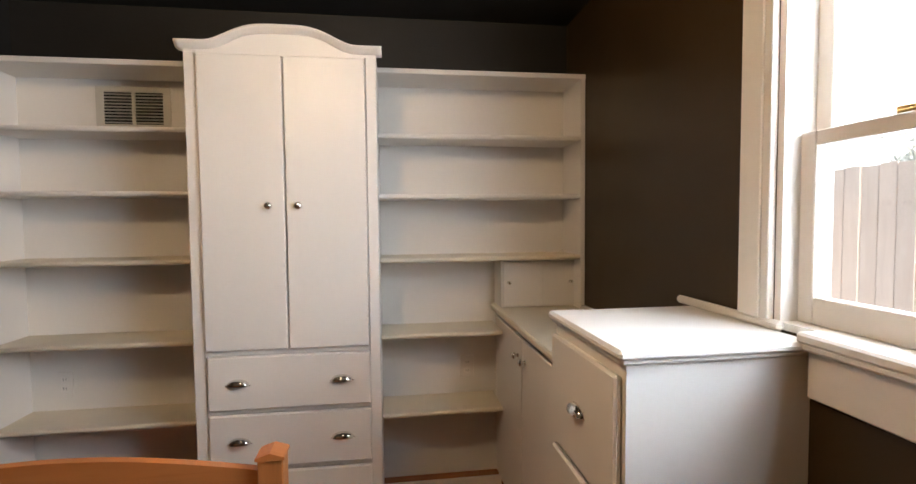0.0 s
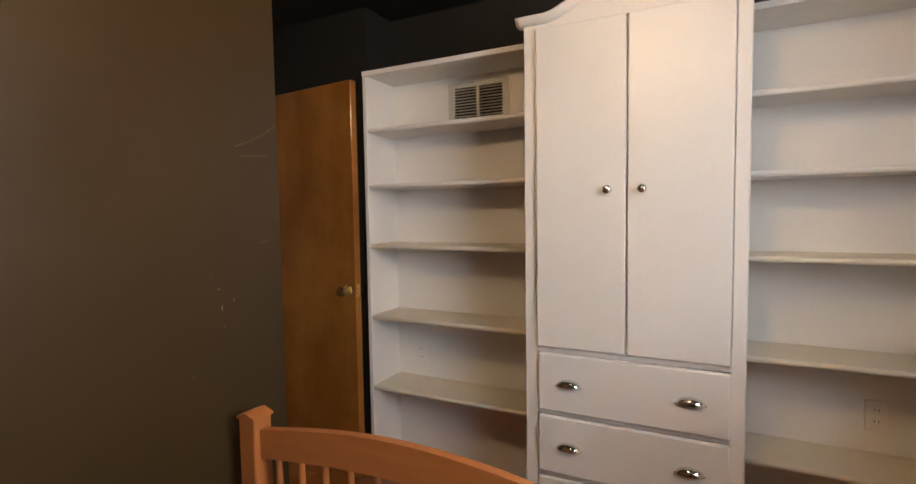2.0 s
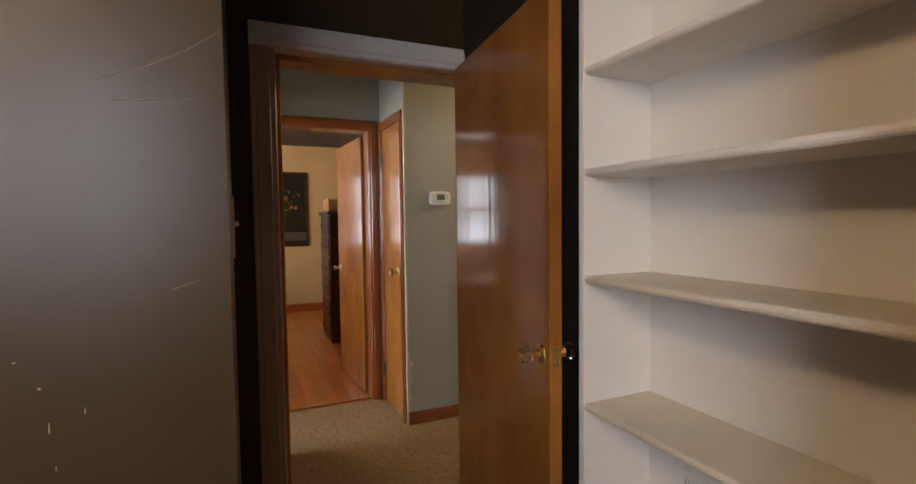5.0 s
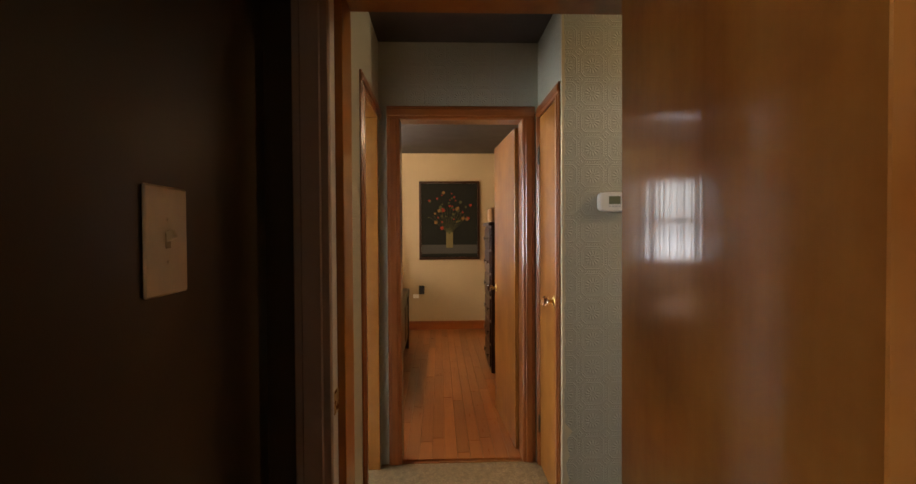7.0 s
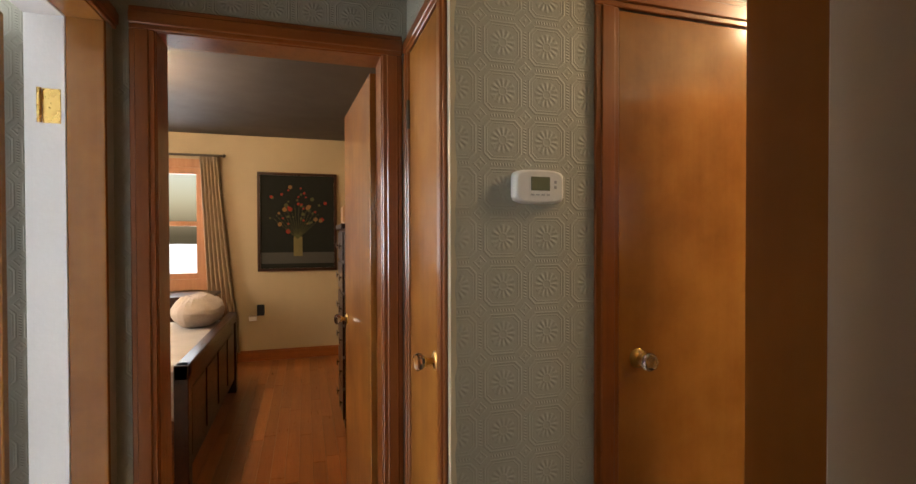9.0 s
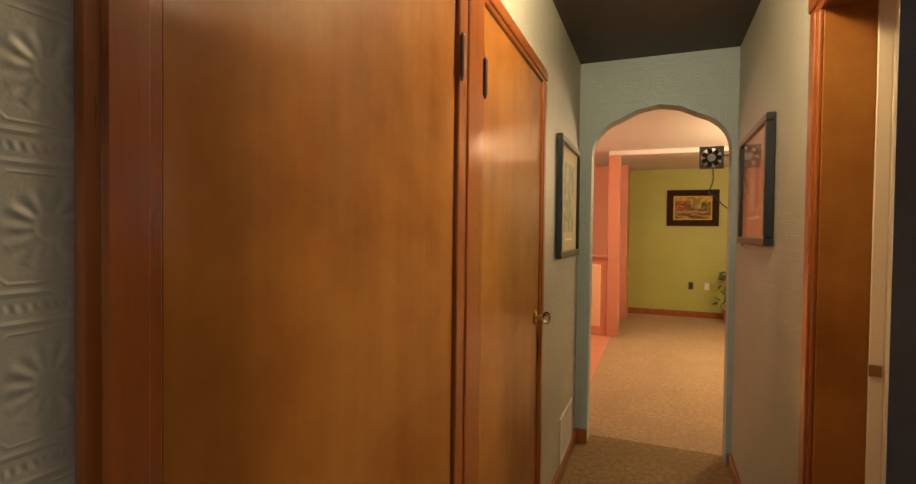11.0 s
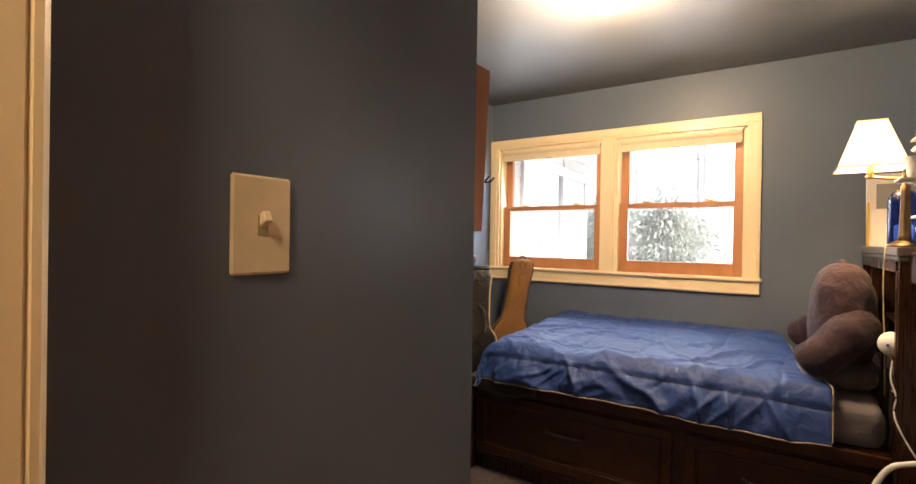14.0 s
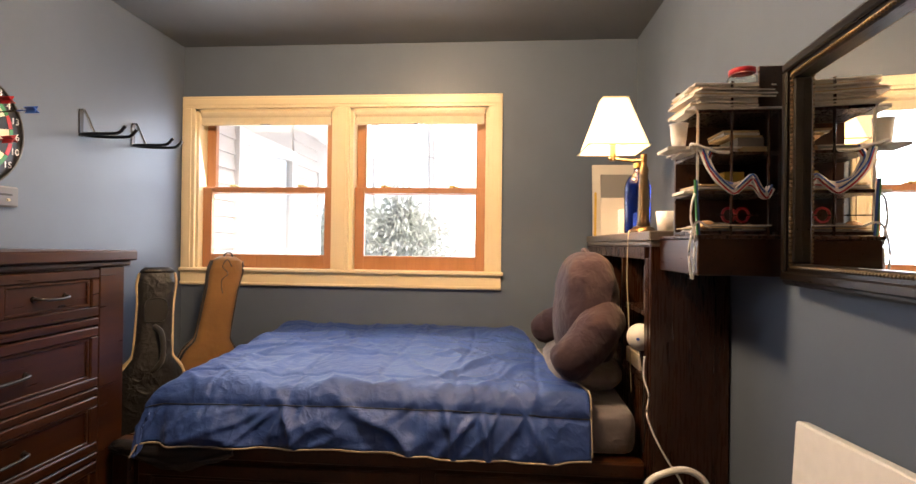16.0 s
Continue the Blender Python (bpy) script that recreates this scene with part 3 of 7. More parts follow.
def hinge(parent, x, y, z, mat=BRONZE):
    bm = cyl(bmesh.new(), (x, y, z - 0.05), (x, y, z + 0.05), 0.007)
    cyl(bm, (x, y, z + 0.05), (x, y, z + 0.06), 0.005, 0.002)
    cyl(bm, (x, y, z - 0.06), (x, y, z - 0.05), 0.002, 0.005)
    part("hinge", bm, mat, parent, "dark metal butt hinge")


def open_leaf(name, hinge_at, end_at, label, knob_z=0.945, th=0.035, zt=2.0, inset=0.065):
    """A flush leaf that stands open from its hinge to its free edge."""
    hx, hy = hinge_at
    dx, dy = end_at[0] - hx, end_at[1] - hy
    w = math.hypot(dx, dy)
    turn = Matrix.Translation((hx, hy, 0)) @ Matrix.Rotation(math.atan2(dy, dx), 4, "Z")
    d = thing(name, (hx, hy, 0), label, "door", kind="structure")
    part("leaf", box(bmesh.new(), 0, w, -th / 2, th / 2, 0.012, zt, 0.002, turn), DOOR_WOOD, d)
    r = turn.to_3x3()
    for s in (1, -1):
        glass_knob(d, turn @ Vector((w - inset, s * th / 2, knob_z)), r @ Vector((0, s, 0)), 1)
    part("latch_plate", box(bmesh.new(), w - 0.0005, w + 0.001, -0.012, 0.012, knob_z - 0.03, knob_z + 0.03, 0, turn), BRASS, d, "small brass latch plate")
    return d


open_leaf("door_office", (-2.09, 2.621), (-1.265, 2.534), "open flush birch door, varnished red-brown, with glass knobs", 0.972, 0.04, 2.006, 0.052)
open_leaf("door_blue_room", (-2.095, 3.808), (-1.30, 3.87), "open flush birch door beside the blue room wall")
bd = open_leaf("door_bedroom", (-3.905, 2.628), (-4.66, 2.59), "open flush birch door into the bedroom, glossy", 0.94)
for z in (0.25, 1.80):
    hinge(bd, -3.895, 2.645, z)
bt = open_leaf("door_bathroom", (-3.672, 1.562), (-3.60, 0.97), "open bathroom door, birch face with brass hinges", 0.94)
jamb("trim_bath_lining", "y", 1.60, 1.701, -3.714, -3.116, 2.029, BATH_WHITE, 0.016)
for z in (0.28, 1.75):
    part("hinge", cyl(B(-3.699, -3.696, 1.645, 1.69, z - 0.05, z + 0.05, 0.001), (-3.690, 1.640, z - 0.05), (-3.690, 1.640, z + 0.05), 0.006, seg=10), BRASS, bt, "bright brass hinge")


def closet_door(name, axis, face, b0, b1, knob_at, sign, label, hinge_at=None):
    d = thing(name, (face, b0, 0) if axis == "x" else (b0, face, 0), label, "door", kind="structure")
    lo, hi = sorted((face - sign * 0.03, face + sign * 0.004))
    part("leaf", B(*((lo, hi, b0, b1) if axis == "x" else (b0, b1, lo, hi)), 0.01, 2.016, 0.002), DOOR_WOOD, d)
    way = (sign, 0, 0) if axis == "x" else (0, sign, 0)
    at = (face + sign * 0.004, knob_at, 1.01) if axis == "x" else (knob_at, face + sign * 0.004, 1.01)
    glass_knob(d, at, way, 1)
    if hinge_at is not None:
        for z in (0.25, 1.80):
            if axis == "x":
                hinge(d, face + sign * 0.021, hinge_at, z)
            else:
                hinge(d, hinge_at, face + sign * 0.008, z)
    return d


closet_door("door_closet_first", "x", -3.20, 3.233, 4.0155, 3.30, 1, "closed flush birch closet door, glass knob", 4.022)
closet_door("door_closet_second", "x", -3.20, 4.208, 4.992, 4.93, 1, "closed flush birch closet door beside the picture", 4.200)
closet_door("door_vestibule_closet", "y", 2.73, -3.697, -3.293, -3.345, -1, "narrow closed birch closet door, glossy", -3.705)


# ---- windows ----
def sash_window(name, x_in, y0, y1, z0, z1, zm, frame_mat, sash_mat, label, rail=0.05):
    """A double-hung window in an east wall, its room side at x_in."""
    w = thing(name, (x_in, (y0 + y1) / 2, z0), label, "window", kind="structure")
    part("window_frame", box(box(box(B(x_in, x_in + 0.14, y0 - 0.001, y0 + 0.02, z0, z1), x_in, x_in + 0.14, y1 - 0.02, y1 + 0.001, z0, z1), x_in, x_in + 0.14, y0, y1, z1 - 0.02, z1 + 0.001), x_in, x_in + 0.14, y0, y1, z0 - 0.001, z0 + 0.018), frame_mat, w)
    for nm, xs, a, b in (("lower_sash", x_in + 0.045, z0 + 0.018, zm + 0.02), ("upper_sash", x_in + 0.085, zm - 0.02, z1 - 0.02)):
        p0, p1 = y0 + 0.02, y1 - 0.02
        lowr = rail * 1.5 if nm == "lower_sash" else 0.036
        bm = B(xs, xs + 0.035, p0, p0 + rail, a, b, 0.003)
        box(bm, xs, xs + 0.035, p1 - rail, p1, a, b, 0.003)
        box(bm, xs, xs + 0.035, p0 + rail, p1 - rail, a, a + lowr, 0.003)
        box(bm, xs, xs + 0.035, p0 + rail, p1 - rail, b - 0.036, b, 0.003)
        s = part(nm, bm, sash_mat, w)
        g = part("pane", B(xs + 0.016, xs + 0.019, p0 + rail - 0.005, p1 - rail + 0.005, a + lowr - 0.005, b - 0.031), PANE, s, "clear window pane")
        g.visible_shadow = False
    for f in (0.25, 0.75):
        yy = y0 + (y1 - y0) * f
        part("sash_lock", box(B(x_in + 0.05, x_in + 0.075, yy - 0.03, yy + 0.03, zm + 0.02, zm + 0.028, 0.002), x_in + 0.055, x_in + 0.07, yy - 0.008, yy + 0.035, zm + 0.028, zm + 0.036, 0.002), BRASS, w, "small brass sash lock")
    return w


WHITE_SASH = paint("white_sash", (0.70, 0.66, 0.60), 0.4, 0.05)
sash_window("window_office", 1.42, 0.30, 1.40, 1.09, 2.16, 1.555, WHITE, WHITE_SASH, "white double-hung window over a snowy yard", 0.045)
casing("trim_office_window", "x", 1.42, -1, 0.30, 1.40, 2.16, 0.105, WHITE, WHITE, 0.02, "")
built("trim_office_window_side", box(B(1.40, 1.42, 1.40, 1.51, 1.11, 2.16, 0.003), 1.394, 1.401, 1.425, 1.485, 1.11, 2.16, 0.003), WHITE)
built("trim_office_window_head", B(1.40, 1.42, 0.19, 1.51, 2.16, 2.27, 0.003), WHITE)
built("trim_office_window_far", B(1.40, 1.42, 0.19, 0.30, 1.11, 2.16, 0.003), WHITE)
built("trim_office_stool", box(B(1.365, 1.47, 0.15, 1.275, 1.085, 1.11, 0.006), 1.372, 1.42, 0.16, 1.275, 1.07, 1.086, 0.004), WHITE)
built("trim_office_apron", B(1.398, 1.42, 0.17, 1.275, 0.955, 1.07, 0.004), WHITE)

for nm, a, b in (("window_blue_first", 5.299, 6.172), ("window_blue_second", 4.375, 5.207)):
    w = sash_window(nm, 1.385, a, b, 1.13, 2.125, 1.63, CREAM, SASH, "fir double-hung window, cream casing, raised roller shade", 0.058)
    sh = part("roller_shade", cyl(B(1.392, 1.398, a + 0.03, b - 0.03, 2.03, 2.12, 0.001), (1.405, a + 0.03, 2.09), (1.405, b - 0.03, 2.09), 0.024), SHADE, w, "rolled-up cream shade")
    part("shade_hem", B(1.388, 1.402, a + 0.03, b - 0.03, 2.022, 2.034, 0.002), SHADE, w)
    part("shade_pull", cyl(bmesh.new(), (1.386, (a + b) / 2 - 0.03, 2.022), (1.386, (a + b) / 2 + 0.03, 2.022), 0.006), CHROME, w)
built("trim_blue_mullion", box(B(1.366, 1.385, 5.207, 5.299, 1.15, 2.121, 0.003), 1.362, 1.367, 5.225, 5.281, 1.15, 2.121, 0.002), CREAM)
built("trim_blue_window_left", box(B(1.366, 1.385, 6.168, 6.252, 1.15, 2.121, 0.003), 1.360, 1.367, 6.19, 6.235, 1.15, 2.121, 0.002), CREAM)
built("trim_blue_window_right", box(B(1.366, 1.385, 4.297, 4.379, 1.15, 2.121, 0.003), 1.360, 1.367, 4.315, 4.355, 1.15, 2.121, 0.002), CREAM)
built("trim_blue_window_head", box(B(1.366, 1.385, 4.297, 6.252, 2.121, 2.195, 0.003), 1.360, 1.367, 4.305, 6.245, 2.14, 2.175, 0.002), CREAM)
built("trim_blue_stool", B(1.345, 1.44, 4.285, 6.252, 1.13, 1.152, 0.005), CREAM)
built("trim_blue_apron", box(B(1.366, 1.385, 4.297, 6.252, 1.045, 1.13, 0.003), 1.358, 1.367, 4.297, 6.252, 1.05, 1.066, 0.003), CREAM)

bw = thing("window_bathroom", (-3.3, -0.34, 0.95), "white bathroom window in bright daylight", "window", kind="structure")
part("window_frame", box(box(box(box(box(bmesh.new(), -3.75, -3.70, -0.36, -0.3, 0.95, 2.05), -2.90, -2.85, -0.36, -0.3, 0.95, 2.05), -3.70, -2.90, -0.36, -0.3, 0.95, 1.0), -3.70, -2.90, -0.36, -0.3, 2.0, 2.05), -3.70, -2.90, -0.36, -0.3, 1.49, 1.53), BATH_WHITE, bw)
ww = thing("window_bedroom", (-7.85, 0.83, 0.92), "bedroom window with wood sashes", "window", kind="structure")
part("window_frame", box(box(box(box(box(bmesh.new(), -7.86, -7.80, 0.35, 0.40, 0.92, 2.1), -7.86, -7.80, 1.27, 1.32, 0.92, 2.1), -7.86, -7.80, 0.40, 1.27, 0.92, 0.98), -7.86, -7.80, 0.40, 1.27, 2.03, 2.1), -7.86, -7.80, 0.40, 1.27, 1.48, 1.53), SASH, ww)
built("trim_bedroom_window", box(box(B(-7.80, -7.782, 1.32, 1.41, 0.83, 2.19, 0.003), -7.80, -7.782, 0.26, 1.32, 2.1, 2.19, 0.003), -7.80, -7.77, 0.26, 1.41, 0.80, 0.92, 0.003), SASH)


# ---- office: built-ins ----
def shelf_board(x0, x1, y0, y1, z):
    bm = B(x0, x1, y0, y1, z - 0.022, z, 0.0)
    cyl(bm, (x0, y0, z - 0.011), (x1, y0, z - 0.011), 0.0115, seg=12)
    return bm


def bookcase(name, x0, x1, zb, zt, shelves, label, left_panel, right_panel, full=None):
    b = thing(name, ((x0 + x1) / 2, 2.75, 0), label, "bookcase")
    part("back_panel", B(x0, x1, 2.868, 2.871, max(zb, 0.0), zt - 0.02), WHITE, b)
    if left_panel:
        part("side_panel", B(x0 - 0.022, x0, 2.618, 2.871, 0.0 if zb == 0 else zb, zt, 0.002), WHITE, b)
    if right_panel:
        part("side_panel", B(x1 - 0.022, x1, 2.618, 2.871, zb, zt, 0.002), WHITE, b)
    part("top_board", B(x0 - 0.022, x1, 2.612, 2.871, zt - 0.022, zt + 0.002, 0.003), WHITE, b)
    for z, xe in shelves:
        part("shelf", shelf_board(x0 + 0.001, min(xe, x1 - (0.022 if right_panel else 0)) - 0.001, 2.632, 2.868, z), SHELF_TOP if z < 1.3 else WHITE, b, "white painted shelf, yellowed on top")
    return b


bookcase("bookcase", -1.25, -0.36, 0.0, 2.065, [(1.783, 9), (1.502, 9), (1.199, 9), (0.831, 9), (0.462, 9)], "empty white built-in bookcase with five shelves", True, False)
bookcase("wall_bookcase", 0.412, 1.418, 0.0, 2.065, [(1.77, 9), (1.487, 9), (1.185, 9), (0.82, 1.0), (0.437, 1.0)], "empty white built-in bookcase above a low cabinet", False, True)
single("toe_board", B(0.412, 1.0, 2.66, 2.672, 0.0, 0.075, 0.002), WHITE, "white painted toe board under the bookcase", "toe board")

vent = thing("wall_vent", (-0.744, 2.868, 1.83), "pale metal wall vent grille with louvres", "vent")
VENT_METAL = paint("vent_enamel", (0.62, 0.60, 0.54), 0.4, 0.1)
part("frame", box(box(box(box(box(bmesh.new(), -0.91, -0.578, 2.860, 2.868, 1.985, 2.013, 0.001), -0.91, -0.578, 2.860, 2.868, 1.806, 1.834, 0.001), -0.91, -0.875, 2.860, 2.868, 1.834, 1.985, 0.001), -0.613, -0.578, 2.860, 2.868, 1.834, 1.985, 0.001), -0.752, -0.736, 2.860, 2.868, 1.834, 1.985, 0.001), VENT_METAL, vent)
part("backing", B(-0.875, -0.613, 2.8665, 2.8675, 1.834, 1.985), BLACK, vent)
for k in range(10):
    z = 1.842 + k * 0.0148
    for a, b in ((-0.874, -0.753), (-0.735, -0.614)):
        part("slat", box(bmesh.new(), a, b, -0.004, 0.004, -0.0009, 0.0009, 0, Matrix.Translation((0, 2.8625, z)) @ Matrix.Rotation(radians(-28), 4, "X")), VENT_METAL, vent)


def outlet(name, x, z, y, sign, mat, label, group="wall outlets"):
    o = thing(name, (x, y, z), label, "outlet", group)
    part("plate", B(x - 0.036, x + 0.036, *sorted((y, y + sign * 0.005)), z - 0.058, z + 0.058, 0.002), mat, o)
    for dz in (-0.022, 0.022):
        s = part("socket", B(x - 0.016, x + 0.016, *sorted((y + sign * 0.0045, y + sign * 0.0075)), z + dz - 0.014, z + dz + 0.014, 0.003), mat, o)
        for dx in (-0.006, 0.006):
            part("slot", B(x + dx - 0.001, x + dx + 0.001, *sorted((y + sign * 0.007, y + sign * 0.008)), z + dz - 0.004, z + dz + 0.006), BLACK, s)
    return o


outlet("wall_outlet", -1.10, 0.59, 2.868, -1, WHITE, "white wall outlet behind the bookcase shelf")
outlet("wall_outlet", 0.86, 0.58, 2.868, -1, WHITE, "white wall outlet behind the bookcase shelf")


def cup_pull(parent, x, y, z, w=0.046):
    """A half-round nickel cup pull on a front that faces -y."""
    bm = bmesh.new()
    n, rings = 14, 6
    grid = []
    for i in range(rings + 1):
        b = i / rings * math.pi / 2
        row = []
        for k in range(n + 1):
            a = math.pi * k / n
            row.append(bm.verts.new((x + w * math.cos(a) * math.cos(b * 0.98), y - 0.024 * math.sin(b) - 0.002, z - 0.006 + 0.026 * math.sin(a) * math.cos(b))))
        grid.append(row)
    for i in range(rings):
        for k in range(n):
            bm.faces.new((grid[i][k], grid[i][k + 1], grid[i + 1][k + 1], grid[i + 1][k])).smooth = True
    bmesh.ops.remove_doubles(bm, verts=bm.verts[:], dist=1e-5)
    box(bm, x - w - 0.004, x + w + 0.004, y - 0.003, y, z - 0.009, z - 0.004, 0.001)
    part("cup_pull", bm, CHROME, parent, "polished nickel cup pull")


def round_knob(parent, at, way, r=0.016):
    m = Matrix.Translation(at) @ Vector(way).to_track_quat("Z", "Y").to_matrix().to_4x4()
    part("knob", lathe(bmesh.new(), [(0.0, 0.0), (r * 0.75, 0.0), (r * 0.5, 0.004), (r * 0.42, 0.012), (r * 0.9, 0.017), (r, 0.022), (r * 0.9, 0.027), (r * 0.5, 0.03), (0, 0.031)], m, 18), CHROME, parent, "round nickel knob")


def armoire():
    a = thing("armoire", (0.03, 2.65, 0), "tall white painted armoire, two doors over drawers", "armoire")
    x0, x1, yf = -0.355, 0.412, 2.432
    bm = B(x0, x0 + 0.02, yf + 0.02, 2.86, 0, 2.07)
    box(bm, x1 - 0.02, x1, yf + 0.02, 2.86, 0, 2.07)
    box(bm, x0 + 0.02, x1 - 0.02, 2.84, 2.86, 0, 2.07)
    box(bm, x0 + 0.02, x1 - 0.02, yf + 0.03, 2.84, 2.05, 2.07)
    part("body", bm, WHITE, a)
    part("stile", B(x0, x0 + 0.052, yf, yf + 0.02, 0, 2.055, 0.004), WHITE, a)
    part("stile", B(x1 - 0.046, x1, yf, yf + 0.02, 0, 2.055, 0.004), WHITE, a)
    bm = bmesh.new()
    for z0, z1 in ((0.806, 0.826), (0.558, 0.574), (0.309, 0.325), (0.0, 0.07), (2.045, 2.056)):
        box(bm, x0 + 0.052, x1 - 0.046, yf + 0.001, yf + 0.02, z0, z1)
    box(bm, x0 + 0.052, x1 - 0.046, yf + 0.019, yf + 0.03, 0.05, 2.05)
    part("rail", bm, WHITE, a)
    # arched crown: a flat frieze and a moulding that follows its curve
    def top(u):
        if u < 0.13 or u > 0.87:
            return 2.085
        s = math.sin((u - 0.13) / 0.74 * math.pi)
        return 2.085 + 0.072 * s * s * (3 - 2 * s) if s < 1 else 2.157
    n = 44
    pts = [(x0, 2.05)] + [(x1, 2.05)] + [(x1 - (x1 - x0) * k / n, top(1 - k / n) - 0.018) for k in range(n + 1)]
    part("frieze", prism(bmesh.new(), pts, "y", yf + 0.002, yf + 0.022), WHITE, a)
    bm = bmesh.new()
    rows = []
    prof = ((0.0, -0.022), (-0.012, -0.018), (-0.022, -0.006), (-0.028, 0.0), (-0.028, 0.008), (0.03, 0.008), (0.03, -0.022))
    for k in range(n + 1):
        u = k / n
        x = x0 - 0.024 + (x1 - x0 + 0.048) * u
        rows.append([bm.verts.new((x, yf + dy, top(u) + dz)) for dy, dz in prof])
    for p, q in zip(rows, rows[1:]):
        for k in range(len(prof)):
            j = (k + 1) % len(prof)
            bm.faces.new((p[k], q[k], q[j], p[j])).smooth = k not in (4, 5)
    bm.faces.new(rows[0]), bm.faces.new(list(reversed(rows[-1])))
    part("crown_moulding", bm, WHITE, a)
    for p0, p1, kx in ((-0.302, 0.028, -0.034), (0.034, 0.365, 0.085)):
        d = part("door", B(p0, p1, yf - 0.018, yf, 0.828, 2.043, 0.004), WHITE, a)
        round_knob(d, (kx, yf - 0.018, 1.43), (0, -1, 0))
    for z0, z1 in ((0.576, 0.804), (0.327, 0.556), (0.072, 0.307)):
        d = part("drawer_front", B(-0.298, 0.368, yf - 0.018, yf, z0, z1, 0.006), WHITE, a)
        for px in (-0.177, 0.246):
            cup_pull(d, px, yf - 0.018, (z0 + z1) / 2)


armoire()

# low cabinet and counter under the window side
cab = thing("low_cabinet", (1.2, 2.3, 0), "white painted low cabinet with two flush doors", "cabinet")
part("body", B(1.022, 1.418, 1.742, 2.866, 0, 0.885), WHITE, cab)
for y0, y1, ky in ((1.76, 2.29, 2.235), (2.296, 2.80, 2.345)):
    d = part("door", B(1.004, 1.022, y0, y1, 0.07, 0.86, 0.004), WHITE, cab)
    round_knob(d, (1.004, ky, 0.775), (-1, 0, 0), 0.015)
single("countertop", B(0.99, 1.418, 1.742, 2.866, 0.886, 0.915, 0.006), SHELF_TOP, "white painted countertop, slightly yellowed", "countertop")
single("backsplash", B(1.400, 1.419, 1.80, 2.69, 0.916, 0.935, 0.004), WHITE, "white rounded backsplash strip along the wall", "trim")
hut = thing("small_hutch", (1.2, 2.78, 0.916), "small white hutch with two sliding doors", "cabinet")
part("body", B(1.012, 1.416, 2.715, 2.866, 0.916, 1.158, 0.002), WHITE, hut)
for x0, x1, y, kx in ((1.022, 1.222, 2.703, 1.05), (1.215, 1.412, 2.708, 1.375)):
    d = part("sliding_door", B(x0, x1, y, y + 0.007, 0.925, 1.15, 0.002), WHITE, hut)
    round_knob(d, (kx, y, 1.045), (0, -1, 0), 0.009)

chest = thing("drawer_chest", (1.18, 1.5, 0), "white painted drawer chest below the window", "chest of drawers")
part("body", B(0.965, 1.418, 1.285, 1.738, 0, 1.055), WHITE, chest)
bm = B(0.938, 1.416, 1.262, 1.741, 1.062, 1.086, 0.008)
box(bm, 0.950, 1.414, 1.272, 1.741, 1.052, 1.063, 0.003)
part("top", bm, WHITE, chest)
for z0, z1 in ((0.70, 1.02), (0.36, 0.68), (0.06, 0.34)):
    d = part("drawer_front", B(0.945, 0.965, 1.30, 1.725, z0, z1, 0.006), WHITE, chest)
    cup_pull(d, 0, 0, 0)
    o = d.children[-1]
    o.data.transform(Matrix.Translation(Vector((0.945, 1.515, (z0 + z1) / 2)) - ORIGIN[d.name]) @ Matrix.Rotation(radians(-90), 4, "Z") @ Matrix.Translation(ORIGIN[d.name]))
single("chest_upstand", B(1.398, 1.419, 1.36, 1.80, 1.087, 1.112, 0.008), WHITE, "white rounded upstand behind the drawer chest", "trim")


def bench():
    """The arched, spindled wooden end that stands in the office."""
    b = thing("wooden_bench", (-0.31, 1.513, 0), "orange pine bench back with arched rail and spindles", "bench")
    x0, x1, y0 = -0.858, 0.196, 1.513
    for x in (x0, x1 - 0.06):
        p = part("post", B(x, x + 0.06, y0 - 0.03, y0 + 0.03, 0, 0.855, 0.003), PINE_Z, b)
        bm = bmesh.new()
        pr = [(x - 0.004, 0.855), (x + 0.064, 0.855), (x + 0.064, 0.862), (x + 0.03, 0.874), (x - 0.004, 0.862)]
        prism(bm, pr, "y", y0 - 0.034, y0 + 0.034)
        part("cap", bm, PINE, p)
    n = 24
    a, c = x0 + 0.06, x1 - 0.06
    up = [(a + (c - a) * k / n, 0.822 + 0.055 * math.sin(math.pi * k / n)) for k in range(n + 1)]
    down = [(x, z - 0.085 - 0.012 * math.sin(math.pi * k / n)) for k, (x, z) in enumerate(up)]
    bm = prism(bmesh.new(), up + list(reversed(down)), "y", y0 - 0.012, y0 + 0.012)
    part("top_rail", bm, PINE, b)
    part("lower_rail", B(a, c, y0 - 0.014, y0 + 0.014, 0.22, 0.29, 0.004), PINE, b)
    for k in range(11):
        x = a + (c - a) * (k + 0.7) / 11.4
        z1 = 0.75 + 0.042 * math.sin(math.pi * (x - a) / (c - a))
        part("spindle", lathe(bmesh.new(), [(0.007, 0.285), (0.010, 0.33), (0.012, 0.5), (0.010, 0.64), (0.008, z1)], Matrix.Translation((x, y0, 0)), 10), PINE_Z, b)
    b.matrix_world = Matrix.Translation(b.location) @ Matrix.Diagonal((1, 1, 0.936, 1))


bench()


